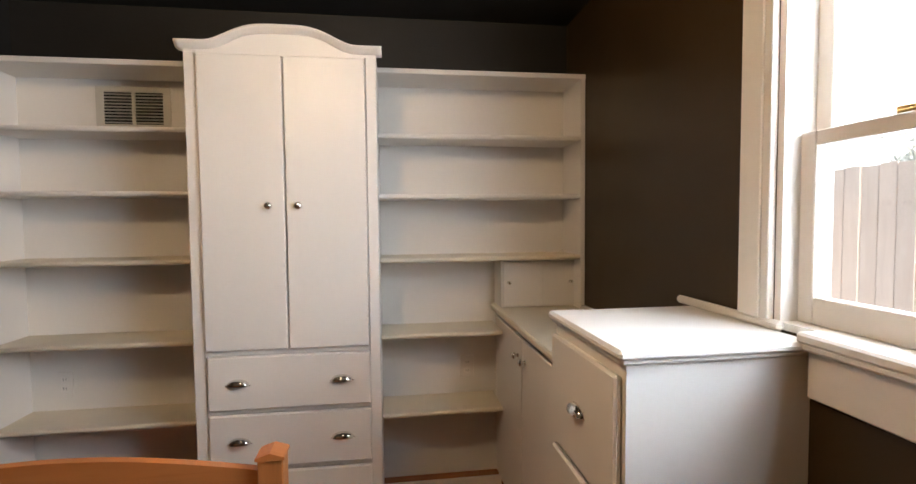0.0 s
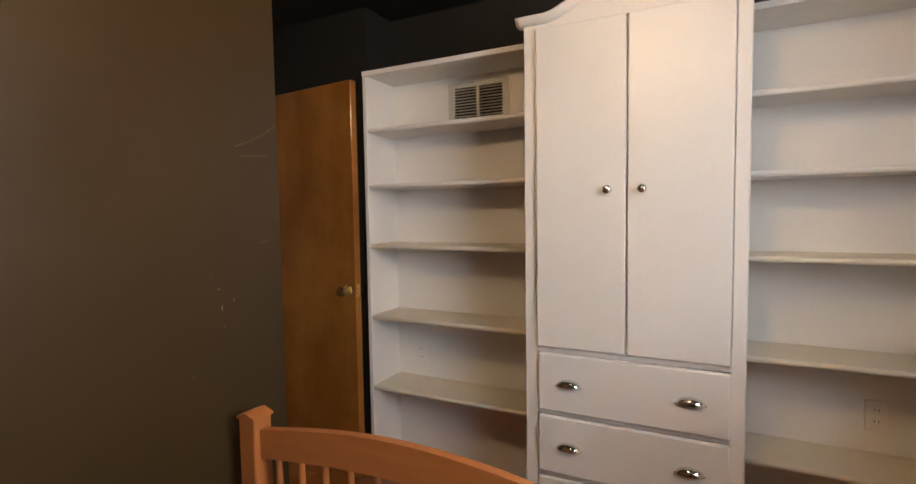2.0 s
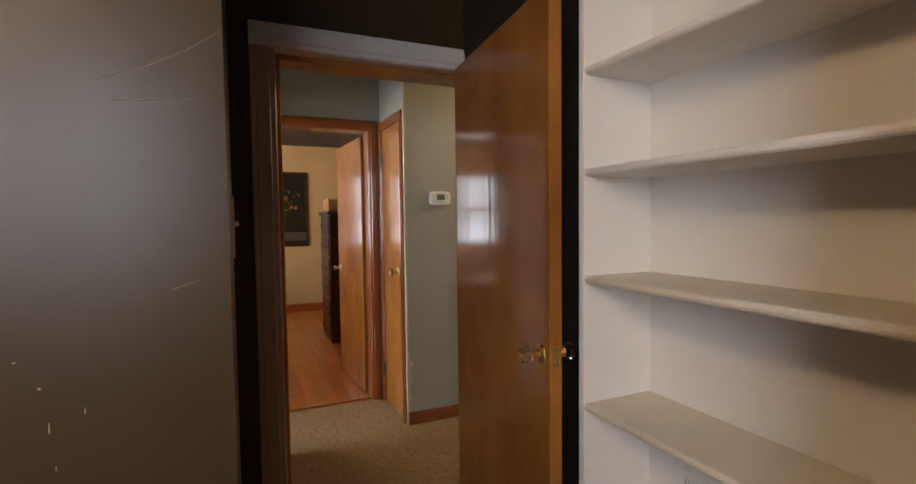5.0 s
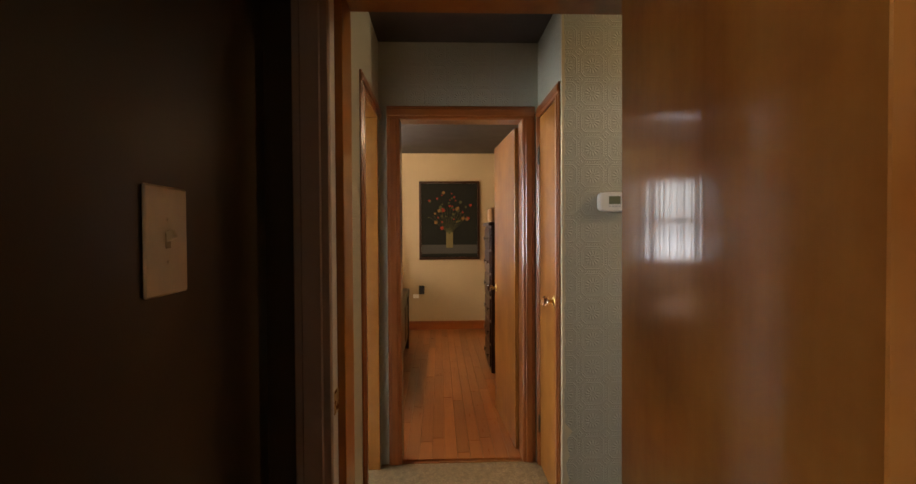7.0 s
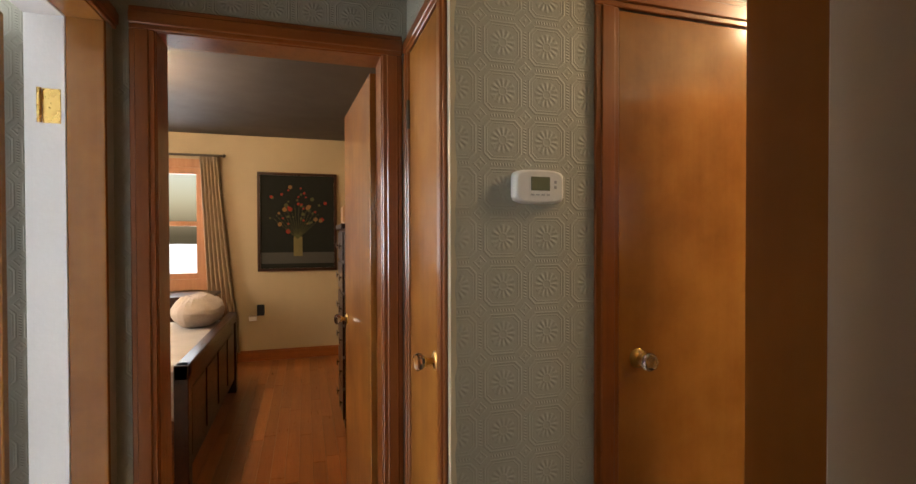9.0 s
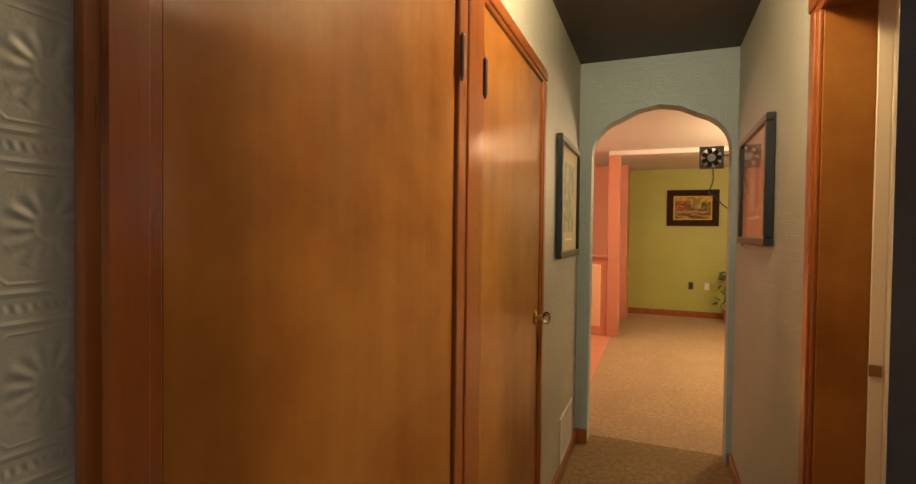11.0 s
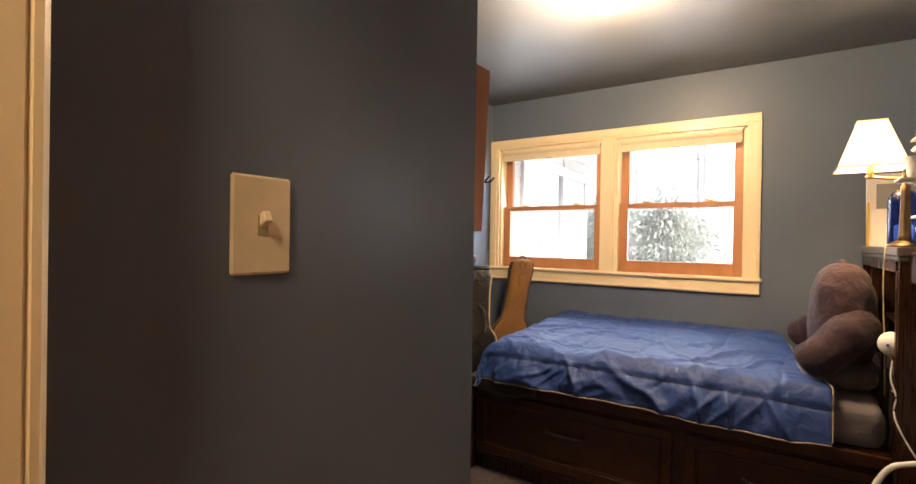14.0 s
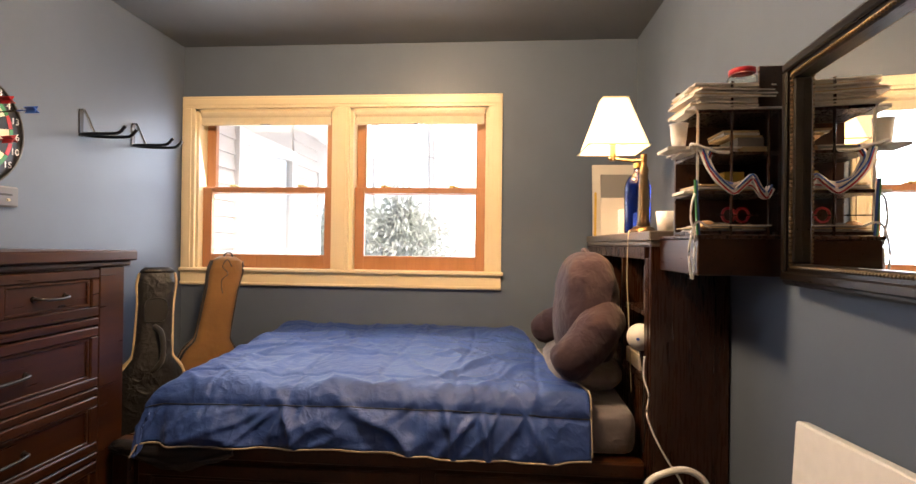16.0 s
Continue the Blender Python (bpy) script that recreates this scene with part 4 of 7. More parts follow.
def ceiling_lamp(name, x, y, z, label, strength, col):
    l = thing(name, (x, y, z), label, "ceiling lamp")
    m = Matrix.Translation((x, y, z))
    part("canopy", lathe(bmesh.new(), [(0.0, 0.0), (0.15, 0.0), (0.155, -0.012), (0.14, -0.022), (0, -0.022)], m, 28), BRASS, l)
    s = part("shade", lathe(bmesh.new(), [(0.14, -0.022), (0.145, -0.05), (0.12, -0.085), (0.07, -0.108), (0.0, -0.116)], m, 28), glow("lamp_glass_" + name, col, strength), l, "frosted glass dome, lit")
    s.visible_shadow = False


ceiling_lamp("ceiling_lamp", 0.04, 1.0, HO, "lit frosted glass dome lamp on the black ceiling", 6, (1.0, 0.80, 0.55))
ceiling_lamp("ceiling_lamp", -2.75, 4.3, HH, "lit frosted glass dome lamp on the hall ceiling", 6, (1.0, 0.80, 0.55))
ceiling_lamp("ceiling_lamp", -5.6, 1.25, HH, "lit frosted glass dome lamp on the bedroom ceiling", 22, (1.0, 0.80, 0.55))
ceiling_lamp("ceiling_lamp", -0.08, 4.81, HB, "lit frosted glass dome lamp in the blue room", 9, (1.0, 0.9, 0.74))


def toggle_switch(name, at, along, way, mat, label, n=1):
    """A switch plate: along is the plate's sideways axis, way points out of the wall."""
    at, u, w = Vector(at), Vector(along), Vector(way)
    m = Matrix((( *u, 0), (*w, 0), (0, 0, 1, 0), (0, 0, 0, 1))).transposed()
    m.translation = at
    s = thing(name, at, label, "light switch")
    hw = 0.041 if n == 1 else 0.06
    hh = 0.06 if n == 1 else 0.085
    part("plate", box(bmesh.new(), -hw, hw, 0, 0.006, -hh, hh, 0.003, m), mat, s)
    part("toggle", box(bmesh.new(), -0.005, 0.005, 0.002, 0.02, -0.004, 0.010, 0.001, m @ Matrix.Rotation(radians(25), 4, "X")), mat, s, "switch toggle, up")
    part("toggle_slot", box(bmesh.new(), -0.007, 0.007, 0.0055, 0.0068, -0.012, 0.012, 0, m), plain("slot_" + name, (0.35, 0.28, 0.16), 0.5), s)
    for dz in (-0.033, 0.033):
        part("screw", cyl(bmesh.new(), m @ Vector((0, 0.004, dz)), m @ Vector((0, 0.0075, dz)), 0.003, seg=10), mat, s)
    return s


toggle_switch("light_switch", (-1.883, 4.679, 1.38), (1, 0, 0), (0, -1, 0), IVORY, "ivory toggle switch on the blue wall")
toggle_switch("light_switch", (-1.665, 1.715, 1.35), (-1, 0, 0), (0, 1, 0), IVORY, "ivory switch plate on the dark office wall", 2)
toggle_switch("light_switch", (-2.70, 1.80, 1.372), (-1, 0, 0), (0, 1, 0), PLASTIC, "white switch plate on the wallpapered hall wall")


# chips and scratches in the paint of the dark office wall
CHIP = plain("bare_plaster", (0.34, 0.29, 0.20), 0.8)
rc = random.Random(8)
for y, z, w_, h in ((1.463, 1.19, 0.010, 0.004), (1.487, 1.153, 0.012, 0.006), (1.495, 1.10, 0.004, 0.03), (1.534, 1.116, 0.003, 0.02), (1.50, 1.045, 0.003, 0.014), (1.62, 1.573, 0.003, 0.003), (1.40, 0.93, 0.006, 0.004), (1.66, 0.80, 0.005, 0.005)):
    bm = bmesh.new()
    w_, h = w_ * 0.6, h * 0.6
    pts = [(y + w_ / 2 * math.cos(k * math.tau / 7) * rc.uniform(0.5, 1), z + h / 2 * math.sin(k * math.tau / 7) * rc.uniform(0.5, 1)) for k in range(7)]
    prism(bm, pts, "x", -0.92, -0.9192)
    built("wall_chip", bm, CHIP, "small pale chip in the wall paint")
SCRATCH = plain("pale_scratch", (0.15, 0.105, 0.065), 0.7)
for (y0, z0), (y1, z1) in (((1.56, 1.554), (1.62, 1.578)), ((1.62, 1.578), (1.67, 1.606)), ((1.67, 1.606), (1.712, 1.638)), ((1.578, 1.528), (1.675, 1.539)), ((1.64, 1.271), (1.677, 1.283))):
    built("wall_scratch", cyl(bmesh.new(), (-0.9203, y0, z0), (-0.9203, y1, z1), 0.0011, 0.0006, 5), SCRATCH, "thin pale scratch in the paint")

# ---- hall things ----
th = thing("thermostat", (-3.19, 2.97, 1.5), "white wall thermostat with a small grey screen", "thermostat")
bm = bmesh.new()
rows = []
for dx, k in ((0.0, 0.96), (0.004, 1.0), (0.016, 0.99), (0.024, 0.93), (0.028, 0.84)):
    row = []
    for j in range(40):
        an = math.tau * j / 40
        c_, s_ = math.cos(an), math.sin(an)
        hy, hz = math.copysign(abs(c_) ** 0.32, c_), math.copysign(abs(s_) ** 0.32, s_)
        row.append(bm.verts.new((-3.199 + dx, 2.972 + 0.076 * k * hy, 1.501 + 0.042 * k * hz * (1 + 0.12 * (1 - hy * hy)))))
    rows.append(row)
for p_, q_ in zip(rows, rows[1:]):
    for j in range(40):
        bm.faces.new((p_[j], p_[(j + 1) % 40], q_[(j + 1) % 40], q_[j])).smooth = True
bm.faces.new(rows[0]), bm.faces.new(rows[-1])
part("housing", bm, PLASTIC, th)
part("screen", B(-3.171, -3.1685, 2.944, 3.0, 1.490, 1.527, 0.001), plain("lcd", (0.16, 0.17, 0.10), 0.25), th, "dull green display")
for y in (2.949, 2.964, 2.980, 2.995):
    part("button", B(-3.171, -3.1680, y - 0.005, y + 0.005, 1.477, 1.482, 0.001), plain("button_grey", (0.5, 0.5, 0.48), 0.5), th)
for z in (1.500, 1.514):
    part("button", B(-3.171, -3.1675, 3.013, 3.020, z - 0.004, z + 0.004, 0.001), plain("button_grey_side", (0.45, 0.45, 0.43), 0.5), th)


def picture(name, axis, face, sign, b0, b1, z0, z1, fw, depth, frame_mat, mat_col, art, label, glazed=True):
    """A framed picture on a wall: four mitred sticks, a mount, the print and its glass."""
    def bx(bm, p0, p1, q0, q1, d0, d1, bev=0.0):
        lo, hi = sorted((face + sign * d0, face + sign * d1))
        return box(bm, *((lo, hi, p0, p1) if axis == "x" else (p0, p1, lo, hi)), q0, q1, bev)
    p = thing(name, (face, (b0 + b1) / 2, z0) if axis == "x" else ((b0 + b1) / 2, face, z0), label, "picture")
    for a0, a1, c0, c1 in ((b0, b1, z0, z0 + fw), (b0, b1, z1 - fw, z1), (b0, b0 + fw, z0 + fw, z1 - fw), (b1 - fw, b1, z0 + fw, z1 - fw)):
        part("frame_side", bx(bmesh.new(), a0, a1, c0, c1, 0.001, depth, 0.004), frame_mat, p)
    part("mount", bx(bmesh.new(), b0 + fw, b1 - fw, z0 + fw, z1 - fw, 0.002, depth * 0.45), plain("mount_" + name, mat_col, 0.8, 0.15), p)
    w, h = b1 - b0 - 2 * fw, z1 - z0 - 2 * fw
    for lay, (nm, u0, u1, v0, v1, col) in enumerate(art):
        part(nm, bx(bmesh.new(), b0 + fw + w * u0, b0 + fw + w * u1, z0 + fw + h * v0, z0 + fw + h * v1, depth * 0.45, depth * 0.45 + 0.0012 + 0.0008 * lay), col if isinstance(col, bpy.types.Material) else plain(nm + "_" + name, col, 0.7, 0.2), p)
    if glazed:
        g = part("pane", bx(bmesh.new(), b0 + fw, b1 - fw, z0 + fw, z1 - fw, depth * 0.7, depth * 0.7 + 0.002), PANE, p)
        g.visible_shadow = False
    return p


DARK_FRAME = timber("black_green_frame", (0.010, 0.016, 0.018), (0.030, 0.042, 0.045), 0.3, "z", 1.5, 0.3)
picture("framed_print_garden", "x", -3.20, 1, 5.385, 6.02, 1.235, 1.872, 0.035, 0.032, DARK_FRAME, (0.70, 0.62, 0.38),
        [("print", 0.22, 0.78, 0.18, 0.85, daub("printed_garden", ((0.46, 0.46, 0.30), (0.28, 0.32, 0.18), (0.55, 0.50, 0.32)), 10.0)), ("caption", 0.3, 0.7, 0.10, 0.12, (0.9, 0.88, 0.8))], "dark framed print with a cream mount", False)
picture("framed_print_figures", "x", -2.29, -1, 5.17, 5.86, 1.325, 1.860, 0.032, 0.036, DARK_FRAME, (0.62, 0.38, 0.26),
        [("print", 0.2, 0.8, 0.22, 0.86, daub("printed_figures", ((0.56, 0.40, 0.30), (0.44, 0.26, 0.18), (0.62, 0.48, 0.38)), 8.0)), ("print_shape", 0.32, 0.45, 0.3, 0.74, (0.42, 0.17, 0.10)), ("print_shape_pale", 0.52, 0.66, 0.26, 0.7, (0.66, 0.52, 0.40)), ("caption", 0.3, 0.7, 0.18, 0.205, (0.85, 0.82, 0.75))], "dark framed print in pink tones")
single("hall_switch", B(-2.297, -2.29, 5.93, 5.985, 1.31, 1.40, 0.002), PLASTIC, "small white switch plate by the archway", "light switch")

cal = thing("wall_sign", (-2.7, 1.803, 1.75), "brown metal sign with rows of gold lettering", "sign")
part("sheet", B(-2.845, -2.555, 1.801, 1.804, 1.75, 2.20), plain("calendar_brown", (0.14, 0.085, 0.04), 0.7), cal)
CAL_PALE = plain("sign_gold", (0.46, 0.38, 0.16), 0.7)
for k, words in enumerate(("IF A MAN IS ALONE", "IN THE FOREST", "WITH NO WOMAN", "TO HEAR HIM")):
    cu = bpy.data.curves.new("lettering", "FONT")
    cu.body, cu.size, cu.align_x, cu.extrude = words, 0.058, "CENTER", 0.0006
    cu.materials.append(CAL_PALE)
    tx = new("lettering", cu)
    tx.parent = cal
    squeeze = 0.265 / (0.036 * len(words))
    tx.matrix_local = Matrix(((-squeeze, 0, 0, 0), (0, 0, 1, 0.0018), (0, 1, 0, 0.345 - 0.068 * k), (0, 0, 0, 1)))
part("edge_strip", B(-2.845, -2.555, 1.804, 1.8055, 1.75, 1.757), BRASS, cal)

reg = thing("floor_register", (-3.19, 5.78, 0.18), "cream metal register grille low on the wall", "vent")
part("frame", box(box(box(box(bmesh.new(), -3.20, -3.190, 5.585, 5.985, 0.09, 0.115, 0.001), -3.20, -3.190, 5.585, 5.985, 0.315, 0.34, 0.001), -3.20, -3.190, 5.585, 5.61, 0.115, 0.315, 0.001), -3.20, -3.190, 5.96, 5.985, 0.115, 0.315, 0.001), VENT_METAL, reg)
part("backing", B(-3.199, -3.198, 5.61, 5.96, 0.115, 0.315), plain("register_dark", (0.12, 0.11, 0.09), 0.6), reg)
for k in range(12):
    part("slat", B(-3.197, -3.191, 5.62 + k * 0.0285, 5.634 + k * 0.0285, 0.117, 0.313), VENT_METAL, reg)

fan = thing("arch_fan", (-2.40, 6.36, 1.93), "small black square fan hung in the archway", "fan")
cx, cz, fy = -2.415, 1.845, 6.30
bm = bmesh.new()
ring_o, ring_i = [], []
for k in range(32):
    a = math.tau * k / 32
    c, s = math.cos(a), math.sin(a)
    q = 0.068 / max(abs(c), abs(s))
    ring_o.append((cx + q * c, cz + q * s))
    ring_i.append((cx + 0.061 * c, cz + 0.061 * s))
for y in (fy, fy + 0.025):
    o = [bm.verts.new((x, y, z)) for x, z in ring_o]
    i = [bm.verts.new((x, y, z)) for x, z in ring_i]
    for k in range(32):
        bm.faces.new((o[k], o[(k + 1) % 32], i[(k + 1) % 32], i[k]))
    if y == fy:
        o0, i0 = o, i
for k in range(32):
    j = (k + 1) % 32
    bm.faces.new((o0[k], o[k], o[j], o0[j])), bm.faces.new((i0[k], i0[j], i[j], i[k]))
part("housing", bm, BLACK, fan)
part("hub", cyl(bmesh.new(), (cx, fy - 0.001, cz), (cx, fy + 0.02, cz), 0.024, seg=20), plain("fan_hub", (0.25, 0.26, 0.27), 0.4), fan)
for k in range(7):
    a = math.tau * k / 7
    m = Matrix.Translation((cx, fy + 0.012, cz)) @ Matrix.Rotation(a, 4, "Y")
    part("blade", box(bmesh.new(), 0.02, 0.058, -0.001, 0.001, -0.016, 0.016, 0, m @ Matrix.Rotation(radians(32), 4, "X")), BLACK, fan)
part("bracket", cyl(bmesh.new(), (cx + 0.066, fy + 0.012, cz + 0.01), (-2.318, fy - 0.02, cz + 0.01), 0.004), BLACK, fan)
part("cable", tube(bmesh.new(), [(cx + 0.01, fy + 0.012, cz - 0.068), (cx + 0.012, fy + 0.012, 1.70), (cx - 0.01, fy + 0.012, 1.63), (cx + 0.03, fy + 0.012, 1.60), (cx + 0.06, fy + 0.005, 1.56), (-2.325, fy - 0.02, 1.53)], 0.0035), BLACK, fan)
single("strike_plate", B(-2.165, -2.135, 4.5835, 4.5885, 0.975, 1.008, 0.001), CHROME, "nickel strike plate on the door jamb", "strike plate")
single("office_strike", B(-2.165, -2.125, 1.8775, 1.881, 0.90, 0.96, 0.001), BRASS, "brass strike plate on the office jamb", "strike plate")

# ---- bedroom things ----
art = [("table", 0.0, 1.0, 0.05, 0.17, (0.06, 0.056, 0.045)), ("vase", 0.44, 0.56, 0.13, 0.34, (0.16, 0.125, 0.045))]
pf = picture("flower_painting", "x", -7.8, 1, 1.87, 2.715, 0.985, 2.075, 0.03, 0.035, CHERRY, (0.014, 0.014, 0.010), art, "dark still life of red flowers, thin frame", False)
rnd = random.Random(4)
REDP, LEAFP, YELP = plain("petal_red", (0.26, 0.025, 0.012), 0.7, 0.2), plain("stem_olive", (0.07, 0.068, 0.022), 0.7, 0.2), plain("petal_ochre", (0.20, 0.10, 0.03), 0.7, 0.2)
for k in range(46):
    a, r = rnd.uniform(0, math.tau), rnd.uniform(0.05, 1) ** 0.7
    y, z = 2.29 + 0.33 * r * math.cos(a), 1.66 + 0.27 * r * math.sin(a)
    s = rnd.uniform(0.010, 0.028)
    bm = cyl(bmesh.new(), (-7.7845, y, z), (-7.7825 + 0.0002 * (k % 5), y, z), s, s * 0.8, 7)
    part("bloom", bm, (REDP, LEAFP, YELP, LEAFP, REDP)[k % 5], pf)
bm = bmesh.new()
for k in range(14):
    a = radians(-60 + k * 9)
    cyl(bm, (-7.784, 2.29, 1.34), (-7.7835, 2.29 + 0.3 * math.sin(a), 1.42 + 0.3 * math.cos(a)), 0.003, 0.002, 5)
part("stems", bm, LEAFP, pf)


def curtain(name, y0, y1, z0, z1, x, mat, label):
    bm = bmesh.new()
    n, rows = 60, 14
    g = []
    for r in range(rows + 1):
        v = r / rows
        row = []
        for k in range(n + 1):
            u = k / n
            spread = 0.62 + 0.38 * v ** 1.4
            y = y0 + (y1 - y0) * u * spread + 0.10 * v
            row.append(bm.verts.new((x + 0.028 * math.sin(u * 34 + 0.6 * math.sin(v * 3)) * (0.6 + 0.4 * v), y, z1 + (z0 - z1) * v)))
        g.append(row)
    for a, b in zip(g, g[1:]):
        for k in range(n):
            bm.faces.new((a[k], a[k + 1], b[k + 1], b[k])).smooth = True
    c = thing(name, (x, (y0 + y1) / 2, z0), label, "curtain")
    o = part("cloth", bm, mat, c)
    o.modifiers.new("thick", "SOLIDIFY").thickness = 0.004
    rod = part("rod", cyl(bmesh.new(), (x, 0.2, z1 + 0.01), (x, y1 - 0.06, z1 + 0.01), 0.012), BRONZE, c)
    part("finial", lathe(bmesh.new(), [(0, 0), (0.018, 0.004), (0.02, 0.02), (0, 0.036)], Matrix.Translation((x, y1 - 0.06, z1 + 0.01)) @ Matrix.Rotation(radians(-90), 4, "X"), 12), BRONZE, rod)


curtain("curtain", 1.32, 1.60, 0.12, 2.21, -7.70, fabric("gold_satin", (0.34, 0.21, 0.10), 0.45, 500, 0.3), "gold satin curtain beside the bedroom window")
single("wall_socket_black", B(-7.784, -7.776, 1.86, 1.935, 0.50, 0.62, 0.003), BLACK, "black wall socket below the painting", "outlet")
single("plug_adapter", B(-7.784, -7.745, 1.78, 1.86, 0.45, 0.50, 0.004), PLASTIC, "small pale plug adapter by the baseboard", "adapter")

bb = thing("wooden_bed", (-5.8, 1.2, 0), "dark cherry bed with a panelled footboard", "bed")
part("footboard", box(box(box(B(-6.72, -4.85, 1.60, 1.64, 0.12, 0.62), -6.74, -4.83, 1.585, 1.655, 0.62, 0.70, 0.006), -6.74, -6.66, 1.585, 1.655, 0.0, 0.70, 0.004), -4.91, -4.83, 1.585, 1.655, 0.0, 0.70, 0.004), CHERRY, bb)
for k in range(4):
    x = -6.6 + k * 0.43
    part("panel", B(x, x + 0.36, 1.638, 1.648, 0.18, 0.55, 0.004), CHERRY, bb)
part("mattress", B(-6.6, -5.0, -0.3, 1.595, 0.35, 0.66, 0.03), fabric("bed_linen", (0.55, 0.5, 0.45)), bb)
pl = thing("striped_cushion", (-6.3, 1.45, 0.66), "crumpled striped cushion on the bed", "cushion")
bm = bmesh.new()
bmesh.ops.create_uvsphere(bm, u_segments=24, v_segments=14, radius=1, matrix=Matrix.Translation((-6.35, 1.42, 0.78)) @ Matrix.Diagonal((0.30, 0.19, 0.13, 1)))
for v in bm.verts:
    v.co += Vector((0, 0, 0.03 * noise.noise(v.co * 9)))
part("cover", bm, fabric("stripe_cloth", (0.50, 0.42, 0.36), 0.9, 40), pl)
bb.location.y += 0.13
pl.location.y += 0.13
ns = thing("nightstand", (-7.3, 1.3, 0), "dark cherry nightstand beside the bed", "nightstand")
part("body", B(-7.55, -7.10, 1.02, 1.50, 0.0, 0.78, 0.004), CHERRY, ns)
part("top", B(-7.58, -7.07, 0.99, 1.53, 0.78, 0.81, 0.005), CHERRY, ns)
part("drawer_front", B(-7.099, -7.088, 1.06, 1.46, 0.55, 0.74, 0.004), CHERRY, ns)
ds = thing("tall_dresser", (-5.7, 2.8, 0), "tall dark dresser with small metal pulls", "dresser")
part("body", B(-5.95, -5.42, 2.575, 3.05, 0.05, 1.42, 0.004), CHERRY, ds)
part("top", B(-5.98, -5.39, 2.55, 3.08, 1.42, 1.455, 0.005), CHERRY, ds)
for k in range(6):
    z = 0.10 + k * 0.22
    d = part("drawer_front", B(-5.92, -5.45, 2.562, 2.575, z, z + 0.2, 0.003), CHERRY, ds)
    for x in (-5.8, -5.52):
        part("pull", box(B(x - 0.03, x + 0.03, 2.542, 2.548, z + 0.08, z + 0.12, 0.002), x - 0.004, x + 0.004, 2.546, 2.562, z + 0.095, z + 0.105), BRONZE, d)
ds.location.y += 0.05
single("wicker_basket", B(-5.85, -5.6, 2.63, 2.88, 1.4565, 1.60, 0.02), fabric("wicker", (0.32, 0.17, 0.07), 0.9, 60), "small wicker basket on the tall dresser", "basket")

# ---- living room, seen through the arch ----
hw = thing("half_wall", (-3.9, 9.8, 0), "salmon half wall with a post and a wooden cap", "half wall", kind="structure")
part("post", B(-3.32, -3.17, 9.70, 9.86, 0.0, 2.40, 0.006), SALMON, hw)
part("panel_wall", B(-6.9, -3.32, 9.73, 9.83, 0.0, 1.04), SALMON, hw)
part("cap", B(-6.9, -3.30, 9.68, 9.88, 1.041, 1.075, 0.004), SALMON, hw)
for x0, x1 in ((-4.1, -3.40), (-4.9, -4.2)):
    part("panel", B(x0, x1, 9.716, 9.73, 0.12, 0.95, 0.006), PEACH, hw)
fd = thing("door_entry", (-4.4, 11.2, 0), "brown panelled entry door", "door", kind="structure")
part("leaf", B(-4.75, -3.95, 11.165, 11.199, 0.0, 2.03, 0.003), TRIM_WOOD, fd)
for z0, z1 in ((0.25, 0.95), (1.1, 1.85)):
    for x0, x1 in ((-4.65, -4.4), (-4.3, -4.05)):
        part("panel", B(x0, x1, 11.155, 11.166, z0, z1, 0.006), TRIM_WOOD, fd)
picture("village_painting", "y", 11.9, -1, -2.56, -1.78, 1.51, 2.105, 0.10, 0.04, plain("walnut_matt", (0.030, 0.014, 0.008), 0.85, 0.15), (0.50, 0.34, 0.06),
        [("scene_ground", 0.04, 0.96, 0.05, 0.52, daub("painted_street", ((0.10, 0.06, 0.02), (0.34, 0.20, 0.06), (0.05, 0.04, 0.02)), 7.0, (1, 1, 3))), ("scene_sky", 0.04, 0.96, 0.52, 0.95, daub("painted_sky", ((0.16, 0.16, 0.06), (0.42, 0.26, 0.06), (0.20, 0.06, 0.02)), 6.0)), ("scene_houses", 0.04, 0.45, 0.40, 0.80, daub("painted_houses", ((0.22, 0.06, 0.02), (0.10, 0.05, 0.02), (0.45, 0.30, 0.08)), 14.0)), ("scene_trees", 0.72, 0.96, 0.36, 0.74, daub("painted_trees", ((0.05, 0.06, 0.02), (0.14, 0.13, 0.03), (0.30, 0.20, 0.04)), 18.0))], "wide framed village painting with a gilt liner", False)
for x, m_ in ((-2.17, BLACK), (-1.93, PLASTIC)):
    outlet("living_outlet", x, 0.52, 11.9, -1, m_, "wall outlet low on the olive wall", "living room outlets")
plant = thing("potted_plant", (-1.62, 11.5, 0), "green plant with pink flowers in a pot", "plant")
part("pot", lathe(bmesh.new(), [(0.0, 0.0), (0.10, 0.0), (0.13, 0.20), (0.14, 0.22), (0.12, 0.22), (0.11, 0.19), (0, 0.19)], Matrix.Translation((-1.62, 11.5, 0)), 18), SALMON, plant)
LEAF, PINKP = plain("leaf_green", (0.07, 0.11, 0.03), 0.6), plain("petal_pink", (0.55, 0.16, 0.22), 0.6)
